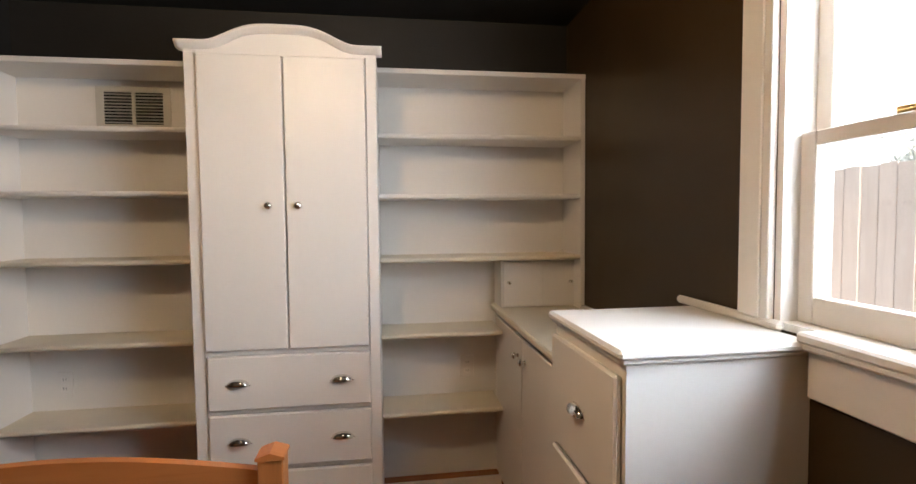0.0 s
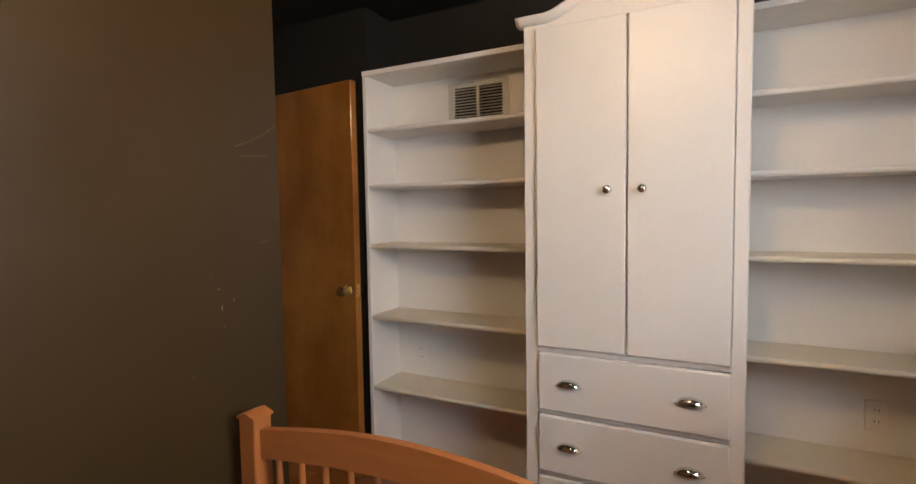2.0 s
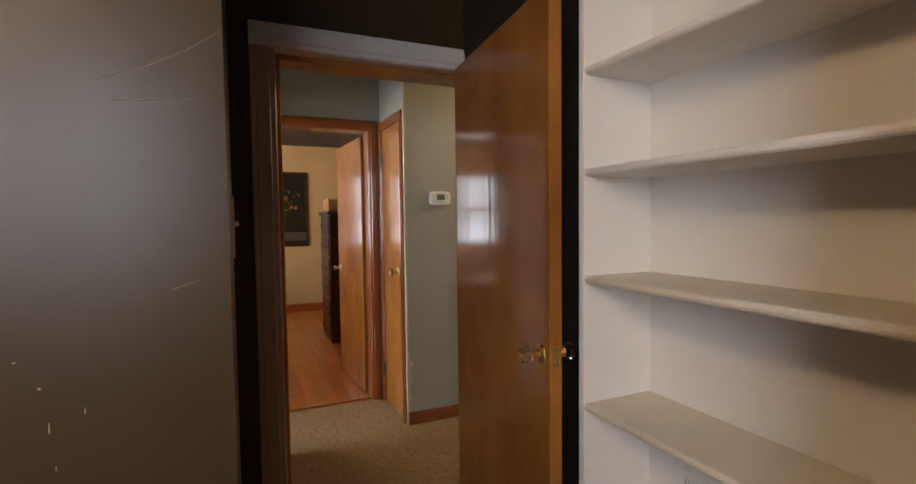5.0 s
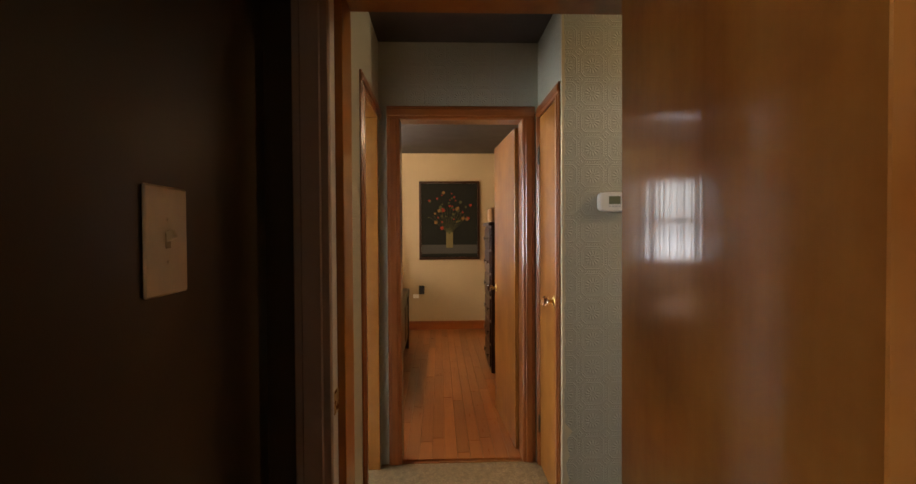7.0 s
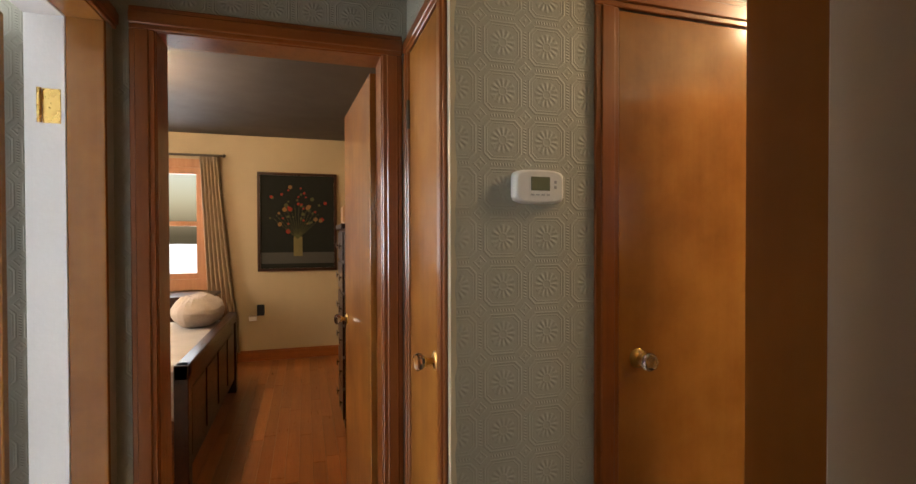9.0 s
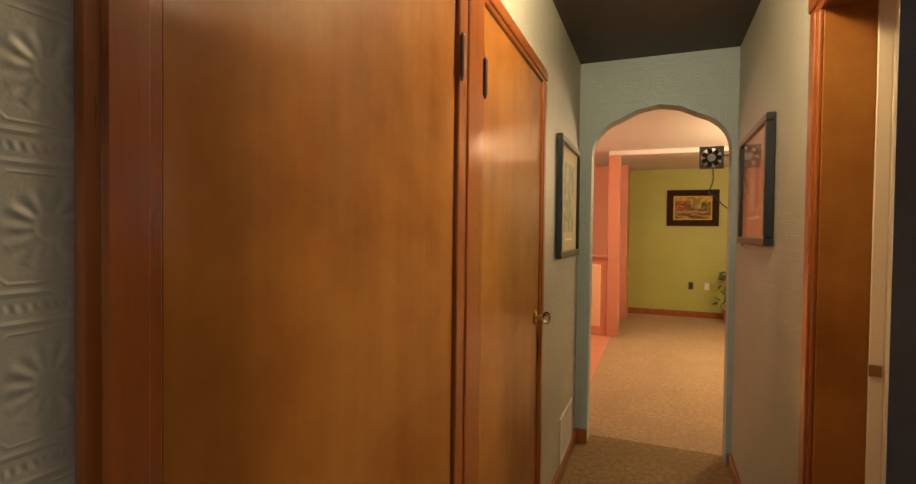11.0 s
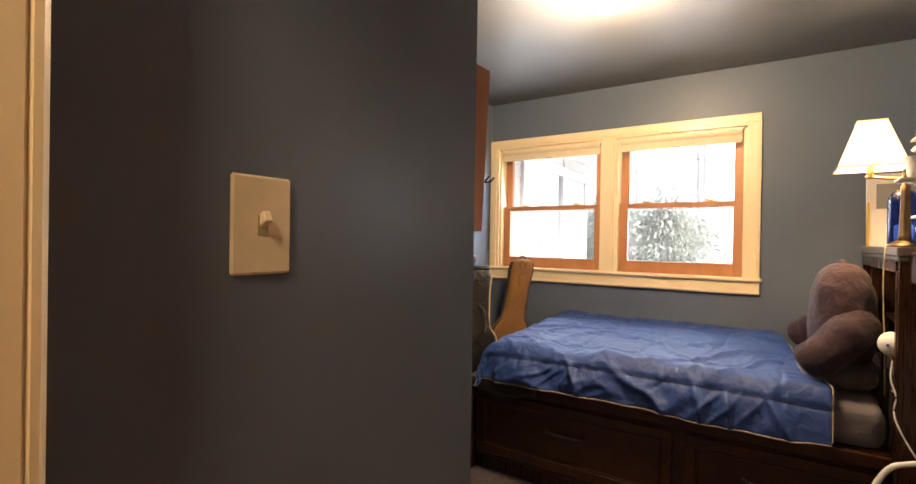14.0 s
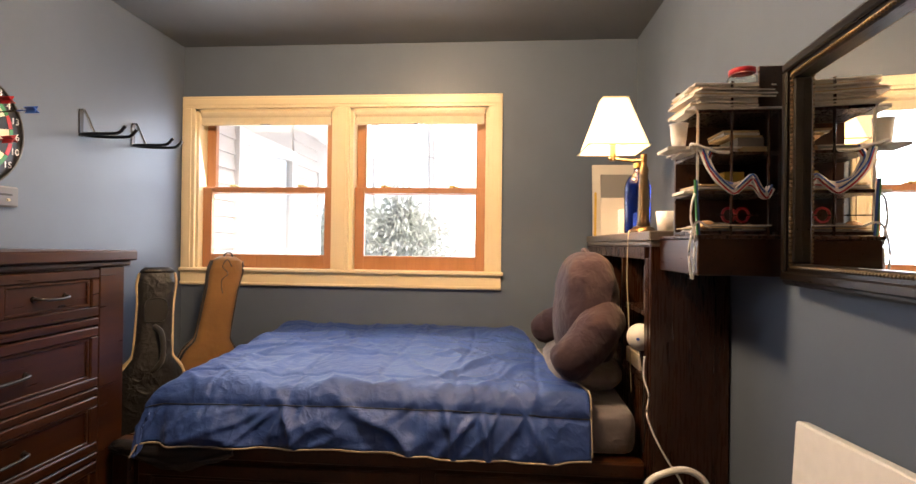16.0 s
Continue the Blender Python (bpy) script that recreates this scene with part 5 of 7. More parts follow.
for nm, mt, n, zlo, zhi, rr, sz in (("leaves", LEAF, 90, 0.25, 0.78, 0.20, 0.10), ("flowers", PINKP, 26, 0.72, 0.98, 0.14, 0.05)):
    bm = bmesh.new()
    for k in range(n):
        a, r, z = rnd.uniform(0, math.tau), rr * rnd.random() ** 0.5, rnd.uniform(zlo, zhi)
        m = Matrix.Translation((-1.62 + r * math.cos(a), 11.5 + r * math.sin(a), z)) @ Euler((rnd.uniform(-1, 1), rnd.uniform(-1, 1), a)).to_matrix().to_4x4()
        vs = [bm.verts.new(m @ Vector(q)) for q in ((-sz * 0.2, 0, 0), (0, -sz * 0.3, 0.01), (sz, 0, -0.01), (0, sz * 0.3, 0.01))]
        bm.faces.new(vs)
    part(nm, bm, mt, plant)

# ---- outside ----
SNOW = paint("snow", (0.86, 0.87, 0.90), 0.8, 0.05, 8, 0.6)
# fence, siding, bark and leaf colours are paled to imitate bright haze
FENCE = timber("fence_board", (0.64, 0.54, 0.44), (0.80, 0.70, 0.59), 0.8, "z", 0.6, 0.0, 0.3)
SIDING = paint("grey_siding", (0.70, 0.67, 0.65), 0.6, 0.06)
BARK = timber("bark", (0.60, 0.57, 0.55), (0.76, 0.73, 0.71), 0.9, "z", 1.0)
GREENERY = paint("hazed_leaf", (0.88, 0.91, 0.83), 0.6, 0.45, 14, 0.0)
bm = bmesh.new()
N = 48
gv = {}
for i in range(N + 1):
    for j in range(N + 1):
        u, w_ = (i / N * 2 - 1), (j / N * 2 - 1)
        x, y = 140 * u * abs(u) ** 1.6, 140 * w_ * abs(w_) ** 1.6
        z = -0.55 + 0.12 * noise.noise(Vector((x * 0.3, y * 0.3, 0)))
        if x > 4:
            z += 0.40 * min(x - 4, 4.5) if y > 3.6 else 0.05 * min(x - 4, 22)
        gv[i, j] = bm.verts.new((x, y, z))
for i in range(N):
    for j in range(N):
        bm.faces.new((gv[i, j], gv[i + 1, j], gv[i + 1, j + 1], gv[i, j + 1])).smooth = True
built("ground", bm, SNOW, "snow covered yard")
# far glowing wall imitates bright haze and adds light through the windows
built("backdrop", B(75, 75.2, -120, 120, -2, 60), glow("backdrop_glow", (0.93, 0.96, 1.0), 1.15), "glowing white panel imitating winter haze behind the trees")

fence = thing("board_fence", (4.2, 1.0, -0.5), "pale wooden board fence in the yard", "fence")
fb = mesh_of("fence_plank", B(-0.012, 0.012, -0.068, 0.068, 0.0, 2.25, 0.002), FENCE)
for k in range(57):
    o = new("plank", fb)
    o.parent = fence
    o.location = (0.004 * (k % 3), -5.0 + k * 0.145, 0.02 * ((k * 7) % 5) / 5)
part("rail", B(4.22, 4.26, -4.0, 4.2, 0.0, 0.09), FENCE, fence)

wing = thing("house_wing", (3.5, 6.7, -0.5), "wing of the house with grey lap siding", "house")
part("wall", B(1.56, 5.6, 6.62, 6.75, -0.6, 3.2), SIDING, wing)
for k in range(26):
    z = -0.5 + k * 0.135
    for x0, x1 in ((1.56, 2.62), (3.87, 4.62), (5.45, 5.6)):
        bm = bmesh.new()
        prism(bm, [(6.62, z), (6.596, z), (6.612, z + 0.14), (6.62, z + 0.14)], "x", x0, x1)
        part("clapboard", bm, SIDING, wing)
sd = part("storm_door_frame", box(box(box(B(2.62, 2.74, 6.56, 6.64, -0.5, 2.32, 0.004), 3.75, 3.87, 6.56, 6.64, -0.5, 2.32, 0.004), 2.74, 3.75, 6.56, 6.64, 2.20, 2.32, 0.004), 2.74, 3.75, 6.57, 6.63, -0.5, -0.38, 0.004), BATH_WHITE, wing, "white door frame")
part("pane", B(2.74, 3.75, 6.60, 6.605, -0.38, 2.2), metal("dark_glazing", (0.75, 0.78, 0.80), 0.05), sd)
sw2 = part("window_frame", box(box(B(4.62, 4.70, 6.58, 6.64, 0.9, 2.2, 0.003), 5.37, 5.45, 6.58, 6.64, 0.9, 2.2, 0.003), 4.70, 5.37, 6.58, 6.64, 2.1, 2.2, 0.003), BATH_WHITE, wing)
part("pane", B(4.70, 5.37, 6.60, 6.605, 0.9, 2.1), metal("dark_glazing_window", (0.6, 0.64, 0.68), 0.05), sw2)
part("eave", B(1.56, 6.0, 5.95, 6.75, 2.62, 2.75, 0.004), BATH_WHITE, wing)


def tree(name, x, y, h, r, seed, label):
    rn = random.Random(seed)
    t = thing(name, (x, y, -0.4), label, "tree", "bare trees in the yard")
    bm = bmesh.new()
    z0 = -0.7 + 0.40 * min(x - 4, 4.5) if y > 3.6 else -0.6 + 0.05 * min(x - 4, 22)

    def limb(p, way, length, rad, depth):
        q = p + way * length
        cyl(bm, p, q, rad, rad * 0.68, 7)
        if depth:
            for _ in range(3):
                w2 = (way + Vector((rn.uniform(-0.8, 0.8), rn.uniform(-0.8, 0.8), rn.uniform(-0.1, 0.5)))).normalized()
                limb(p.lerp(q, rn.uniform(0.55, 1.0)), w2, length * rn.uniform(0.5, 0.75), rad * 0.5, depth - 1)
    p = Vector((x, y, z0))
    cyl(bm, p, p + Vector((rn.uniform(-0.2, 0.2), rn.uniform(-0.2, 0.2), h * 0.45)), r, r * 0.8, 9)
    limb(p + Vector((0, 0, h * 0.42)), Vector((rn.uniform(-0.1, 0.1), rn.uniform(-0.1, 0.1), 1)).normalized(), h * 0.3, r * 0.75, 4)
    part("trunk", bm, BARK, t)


for k, (x, y, h, r) in enumerate(((9.5, 6.3, 9, 0.13), (12, 4.6, 11, 0.16), (11, 8.4, 10, 0.12), (15, 6.9, 12, 0.18), (14, 9.9, 12, 0.15), (8.5, 0.6, 10, 0.14), (9.6, 1.8, 11, 0.15), (12, -0.6, 12, 0.17), (17, 11.5, 12, 0.16), (11, 3.4, 10, 0.12), (18, 4.2, 13, 0.2))):
    tree("bare_tree", x + 4, y, h, r * 0.7, k, "bare grey winter tree standing in snow")


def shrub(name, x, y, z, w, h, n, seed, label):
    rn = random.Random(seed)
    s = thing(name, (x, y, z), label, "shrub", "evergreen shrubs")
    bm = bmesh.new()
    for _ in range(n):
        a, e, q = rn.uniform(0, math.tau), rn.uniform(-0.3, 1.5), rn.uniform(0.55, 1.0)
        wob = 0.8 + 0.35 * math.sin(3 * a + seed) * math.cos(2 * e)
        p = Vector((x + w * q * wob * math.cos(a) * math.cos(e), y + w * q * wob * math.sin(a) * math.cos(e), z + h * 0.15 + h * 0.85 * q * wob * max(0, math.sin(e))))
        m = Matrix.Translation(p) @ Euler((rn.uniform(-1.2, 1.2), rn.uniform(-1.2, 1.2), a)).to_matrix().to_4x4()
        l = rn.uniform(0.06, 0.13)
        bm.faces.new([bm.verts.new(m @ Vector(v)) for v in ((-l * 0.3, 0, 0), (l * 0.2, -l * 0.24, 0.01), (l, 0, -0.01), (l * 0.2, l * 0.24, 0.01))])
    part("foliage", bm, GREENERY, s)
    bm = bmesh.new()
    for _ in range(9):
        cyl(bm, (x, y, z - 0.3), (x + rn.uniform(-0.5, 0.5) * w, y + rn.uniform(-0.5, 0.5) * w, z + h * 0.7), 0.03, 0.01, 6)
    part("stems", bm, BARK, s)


shrub("evergreen_shrub", 7.6, 6.05, 0.75, 1.05, 1.65, 5200, 1, "broad evergreen shrub, leaves paled with painted haze")
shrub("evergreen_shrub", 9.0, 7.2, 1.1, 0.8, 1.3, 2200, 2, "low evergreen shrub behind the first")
# cable colour lifted to grey so it fades as if in haze
GREY_LINE = plain("hazed_cable", (0.25, 0.25, 0.26), 0.6)
single("overhead_cable", tube(bmesh.new(), [(1.7, 6.5, 2.75), (5, 5.6, 2.55), (12, 4.0, 3.6), (20, 2.0, 6.0)], 0.006), GREY_LINE, "thin overhead cable running from the house", "cable")


# ---- blue room ----
def rumple(m, strength=0.75, size=1.0):
    """Small creases in cloth on top of its weave."""
    t = m.node_tree
    p = t.nodes["Principled BSDF"]
    v = place(t)
    warp = t.nodes.new("ShaderNodeVectorMath")
    warp.operation = "ADD"
    nz = node(t, "ShaderNodeTexNoise", Scale=7.0, Detail=3.0)
    t.links.new(v, nz.inputs["Vector"])
    sc = t.nodes.new("ShaderNodeVectorMath")
    sc.operation = "SCALE"
    sc.inputs["Scale"].default_value = 0.12
    t.links.new(nz.outputs["Color"], sc.inputs[0])
    t.links.new(v, warp.inputs[0])
    t.links.new(sc.outputs[0], warp.inputs[1])
    a = noise_of(t, warp.outputs[0], 14 * size, 2)
    b = noise_of(t, warp.outputs[0], 38 * size, 3)
    ridge = math_node(t, "ABSOLUTE", math_node(t, "SUBTRACT", a, 0.5))
    h = math_node(t, "ADD", math_node(t, "MULTIPLY", ridge, -2.2), math_node(t, "MULTIPLY", b, 0.5))
    bump(t, p, h, strength, 0.016)


QUILT = fabric("blue_satin_quilt", (0.020, 0.062, 0.26), rough=0.58, weave=1400, sheen=0.05, vary=0.2)
rumple(QUILT, 0.42, 0.75)
QUILT_BACK = fabric("black_satin_lining", (0.02, 0.02, 0.022), rough=0.35, weave=1400, sheen=0.0, vary=0.2)
PIPING = fabric("pale_piping_cord", (0.42, 0.35, 0.26), rough=0.8)
SHEET = fabric("grey_cotton_sheet", (0.15, 0.13, 0.135), rough=0.9, vary=0.15)
PLUM = fabric("plum_grey_corduroy", (0.040, 0.020, 0.030), rough=0.95, weave=420, sheen=0.06, vary=0.35)
BAG_TAN = fabric("tan_canvas", (0.25, 0.125, 0.04), rough=0.9, sheen=0.0, weave=700, vary=0.3)
BAG_BLACK = fabric("black_nylon", (0.0085, 0.007, 0.006), rough=0.5, sheen=0.0, weave=900, vary=0.3)
BAG_BLUE = fabric("blue_nylon", (0.02, 0.10, 0.22), rough=0.7)
STRAP = fabric("dark_webbing", (0.018, 0.015, 0.013), rough=0.8)
rumple(SHEET, 0.5, 0.6)
rumple(PLUM, 0.5, 0.8)
rumple(BAG_BLACK, 0.6, 0.8)
rumple(BAG_TAN, 0.25, 0.6)
SHEET_PAPER = paint("white_paper", (0.66, 0.62, 0.56), rough=0.8, vary=0.08, grain=40, relief=0.05)
CARD = paint("manila_card", (0.55, 0.40, 0.22), rough=0.8, vary=0.1, grain=40, relief=0.05)
GREY_CARD = paint("grey_card", (0.25, 0.24, 0.23), rough=0.7, vary=0.1, grain=40, relief=0.05)
RED = plain("red_plastic", (0.45, 0.02, 0.03), 0.35)
BLUE_PL = plain("blue_plastic", (0.03, 0.10, 0.42), 0.35)
GREEN_PL = plain("green_plastic", (0.04, 0.22, 0.07), 0.4)
YELLOW = plain("yellow_board", (0.62, 0.40, 0.05), 0.6)
WHITE_PL = plain("white_plastic", (0.78, 0.77, 0.75), 0.35)
SKIN_TONE = plain("beige_plastic", (0.55, 0.34, 0.2), 0.5)
MIRROR = metal("mirror_silver", (0.92, 0.93, 0.94), 0.0)
PEWTER = metal("dark_pewter", (0.075, 0.07, 0.065), 0.36)
BLACK_STEEL = metal("black_steel", (0.035, 0.035, 0.038), 0.3)
BLUE_GLASS = glass("cobalt_glass", (0.04, 0.10, 0.65))
CLEAR_GLASS = glass("clear_jar_glass", (0.95, 0.97, 0.95))
GREY_TOP = timber("grey_brown_board", (0.10, 0.085, 0.075), (0.15, 0.125, 0.11), rough=0.4, along="y")


def loft(bm, rings, seg=20, power=3.0, cap=True):
    """Rounded-box sections, each (centre, half width vector, half depth vector)."""
    rows = []
    for c, a, b in rings:
        c, a, b = Vector(c), Vector(a), Vector(b)
        row = []
        for k in range(seg):
            th = k * math.tau / seg
            u, v = math.cos(th), math.sin(th)
            row.append(bm.verts.new(c + a * math.copysign(abs(u) ** (2 / power), u) + b * math.copysign(abs(v) ** (2 / power), v)))
        rows.append(row)
    for p, q in zip(rows, rows[1:]):
        for k in range(seg):
            bm.faces.new((p[k], p[(k + 1) % seg], q[(k + 1) % seg], q[k])).smooth = True
    if cap:
        bm.faces.new(rows[0]), bm.faces.new(rows[-1])
    return bm


def sausage(bm, pts, radii, seg=22, flat=1.0, wrinkle=0.0, seed=0.0):
    """A stuffed roll through points with its own radius at each, rounded at both ends."""
    pts = [Vector(p) for p in pts]
    fine, rad = [], []
    for i in range(len(pts) - 1):
        a, b, c, d = pts[max(i - 1, 0)], pts[i], pts[i + 1], pts[min(i + 2, len(pts) - 1)]
        for k in range(7):
            u = k / 7
            fine.append(0.5 * (2 * b + (c - a) * u + (2 * a - 5 * b + 4 * c - d) * u * u + (3 * b - a - 3 * c + d) * u ** 3))
            rad.append(radii[i] + (radii[i + 1] - radii[i]) * u * u * (3 - 2 * u))
    fine.append(pts[-1]), rad.append(radii[-1])
    way0, way1 = (fine[0] - fine[1]).normalized(), (fine[-1] - fine[-2]).normalized()
    head = [(fine[0] + way0 * radii[0] * s, radii[0] * c) for s, c in ((0.75, 0.3), (0.66, 0.6), (0.45, 0.84), (0.2, 0.96))]
    tail = [(fine[-1] + way1 * radii[-1] * s, radii[-1] * c) for s, c in ((0.2, 0.96), (0.45, 0.84), (0.66, 0.6), (0.75, 0.3))]
    line = head + list(zip(fine, rad)) + tail
    rows = []
    for i, (p, r) in enumerate(line):
        way = (line[min(i + 1, len(line) - 1)][0] - line[max(i - 1, 0)][0]).normalized()
        q = way.to_track_quat("Z", "Y")
        row = []
        for k in range(seg):
            th = k * math.tau / seg
            d = q @ Vector((math.cos(th), flat * math.sin(th), 0))
            n = noise.noise((p + d * r) * 14 + Vector((seed, 0, 0))) if wrinkle else 0
            row.append(bm.verts.new(p + d * (r + wrinkle * n)))
        rows.append(row)
    for p, q in zip(rows, rows[1:]):
        for k in range(seg):
            bm.faces.new((p[k], p[(k + 1) % seg], q[(k + 1) % seg], q[k])).smooth = True
    bm.faces.new(rows[0]), bm.faces.new(rows[-1])
    return bm


def sphere(bm, c, r, s=(1, 1, 1), seg=20):
    m = Matrix.Translation(c) @ Matrix.Diagonal((r * s[0], r * s[1], r * s[2], 1))
    made = bmesh.ops.create_uvsphere(bm, u_segments=seg, v_segments=seg // 2, radius=1, matrix=m)
    for v in made["verts"]:
        for f in v.link_faces:
            f.smooth = True
    return bm


def panel_front(parent, name, axis, face, sign, b0, b1, z0, z1, mat, border=0.045, th=0.02):
    """A drawer front with a raised moulding round a sunk field; axis is the way it looks."""
    def bx(bm, p0, p1, q0, q1, d0, d1, bev=0.0):
        lo, hi = sorted((face + sign * d0, face + sign * d1))
        if axis == "x":
            return box(bm, lo, hi, p0, p1, q0, q1, bev)
        return box(bm, p0, p1, lo, hi, q0, q1, bev)
    front = part(name, bx(bmesh.new(), b0, b1, z0, z1, 0, th - 0.012, 0.002), mat, parent)
    for p0, p1, q0, q1 in ((b0, b1, z1 - border, z1), (b0, b1, z0, z0 + border), (b0, b0 + border, z0 + border, z1 - border), (b1 - border, b1, z0 + border, z1 - border)):
        part("moulding", bx(bmesh.new(), p0, p1, q0, q1, th - 0.012, th, 0.004), mat, front)
    i = border
    for p0, p1, q0, q1 in ((b0 + i, b1 - i, z1 - i - 0.012, z1 - i), (b0 + i, b1 - i, z0 + i, z0 + i + 0.012), (b0 + i, b0 + i + 0.012, z0 + i + 0.012, z1 - i - 0.012), (b1 - i - 0.012, b1 - i, z0 + i + 0.012, z1 - i - 0.012)):
        part("inner_bead", bx(bmesh.new(), p0, p1, q0, q1, th - 0.012, th - 0.005, 0.003), mat, front)
    return front


def bar_handle(parent, axis, face, sign, b, z, w=0.11, mat=None):
    mat = mat or PEWTER
    def at(p, d, q):
        return (face + sign * d, p, q) if axis == "x" else (p, face + sign * d, q)
    bm = tube(bmesh.new(), [at(b - w / 2, 0.0, z), at(b - w / 2 + 0.006, 0.022, z - 0.001), at(b - w / 4, 0.028, z - 0.004), at(b, 0.029, z - 0.005), at(b + w / 4, 0.028, z - 0.004), at(b + w / 2 - 0.006, 0.022, z - 0.001), at(b + w / 2, 0.0, z)], 0.0055)
    h = part("handle", bm, mat, parent, "dark pewter bar handle")
    for s in (-1, 1):
        part("rosette", cyl(bmesh.new(), at(b + s * w / 2, -0.001, z), at(b + s * w / 2, 0.006, z), 0.011, 0.009, 12), mat, h)


# bed
bed = thing("storage_bed", (0.8, 4.8, 0), "dark cherry twin storage bed with drawers underneath", "bed")
part("plinth", B(0.31, 1.36, 3.81, 5.72, 0.0, 0.09), ESPRESSO, bed)
part("side_panel", B(0.28, 0.31, 3.803, 5.74, 0.09, 0.50, 0.002), CHERRY, bed)
part("side_rail", B(0.245, 0.31, 3.803, 5.76, 0.50, 0.555, 0.006), CHERRY, bed)
part("foot_board", B(0.31, 1.375, 5.72, 5.745, 0.09, 0.555, 0.003), CHERRY, bed)
part("foot_post", B(0.25, 0.31, 5.70, 5.765, 0.0, 0.50, 0.004), CHERRY, bed)
part("platform", B(0.31, 1.375, 3.803, 5.72, 0.50, 0.54), ESPRESSO, bed)
for a, b in ((3.85, 4.54), (4.59, 5.67)):
    fr = panel_front(bed, "drawer_front", "x", 0.28, -1, a, b, 0.12, 0.475, CHERRY, 0.05)
    bar_handle(fr, "x", 0.272, -1, (a + b) / 2, 0.33, 0.2)

mat_bm = bmesh.new()
box(mat_bm, 0.285, 1.37, 3.815, 5.60, 0.555, 0.725)
bmesh.ops.bevel(mat_bm, geom=mat_bm.edges[:], offset=0.05, segments=4, affect="EDGES", profile=0.5)
bmesh.ops.subdivide_edges(mat_bm, edges=mat_bm.edges[:], cuts=3, use_grid_fill=True)
for v in mat_bm.verts:
    v.co += v.normal * 0.010 * noise.fractal(v.co * Vector((7, 16, 14)).length * 0.35, 1.0, 2.0, 3)
for f in mat_bm.faces:
    f.smooth = True
single("mattress", mat_bm, SHEET, "mattress in a rumpled grey fitted sheet", "mattress")

# comforter: a padded cloth laid over the mattress, hanging at the front and the foot
WALL_X, FRONT, FOOT, HEAD = 1.375, 0.262, 5.63, 3.99


def quilting(p, q):
    """Shallow stitched lines that divide the top into squares."""
    u, v = abs((p + 0.06) % 0.29 - 0.145), abs((q + 0.02 * math.sin(p * 5)) % 0.31 - 0.155)
    return -0.006 * (math.exp(-(u / 0.008) ** 2) + math.exp(-(v / 0.008) ** 2))


def head_edge(p):
    """How far the turned-back edge lies from the head, across the bed."""
    k = min(1.0, max(0.0, 1 - p / (WALL_X - FRONT - 0.05)))
    return 0.20 * k ** 0.7


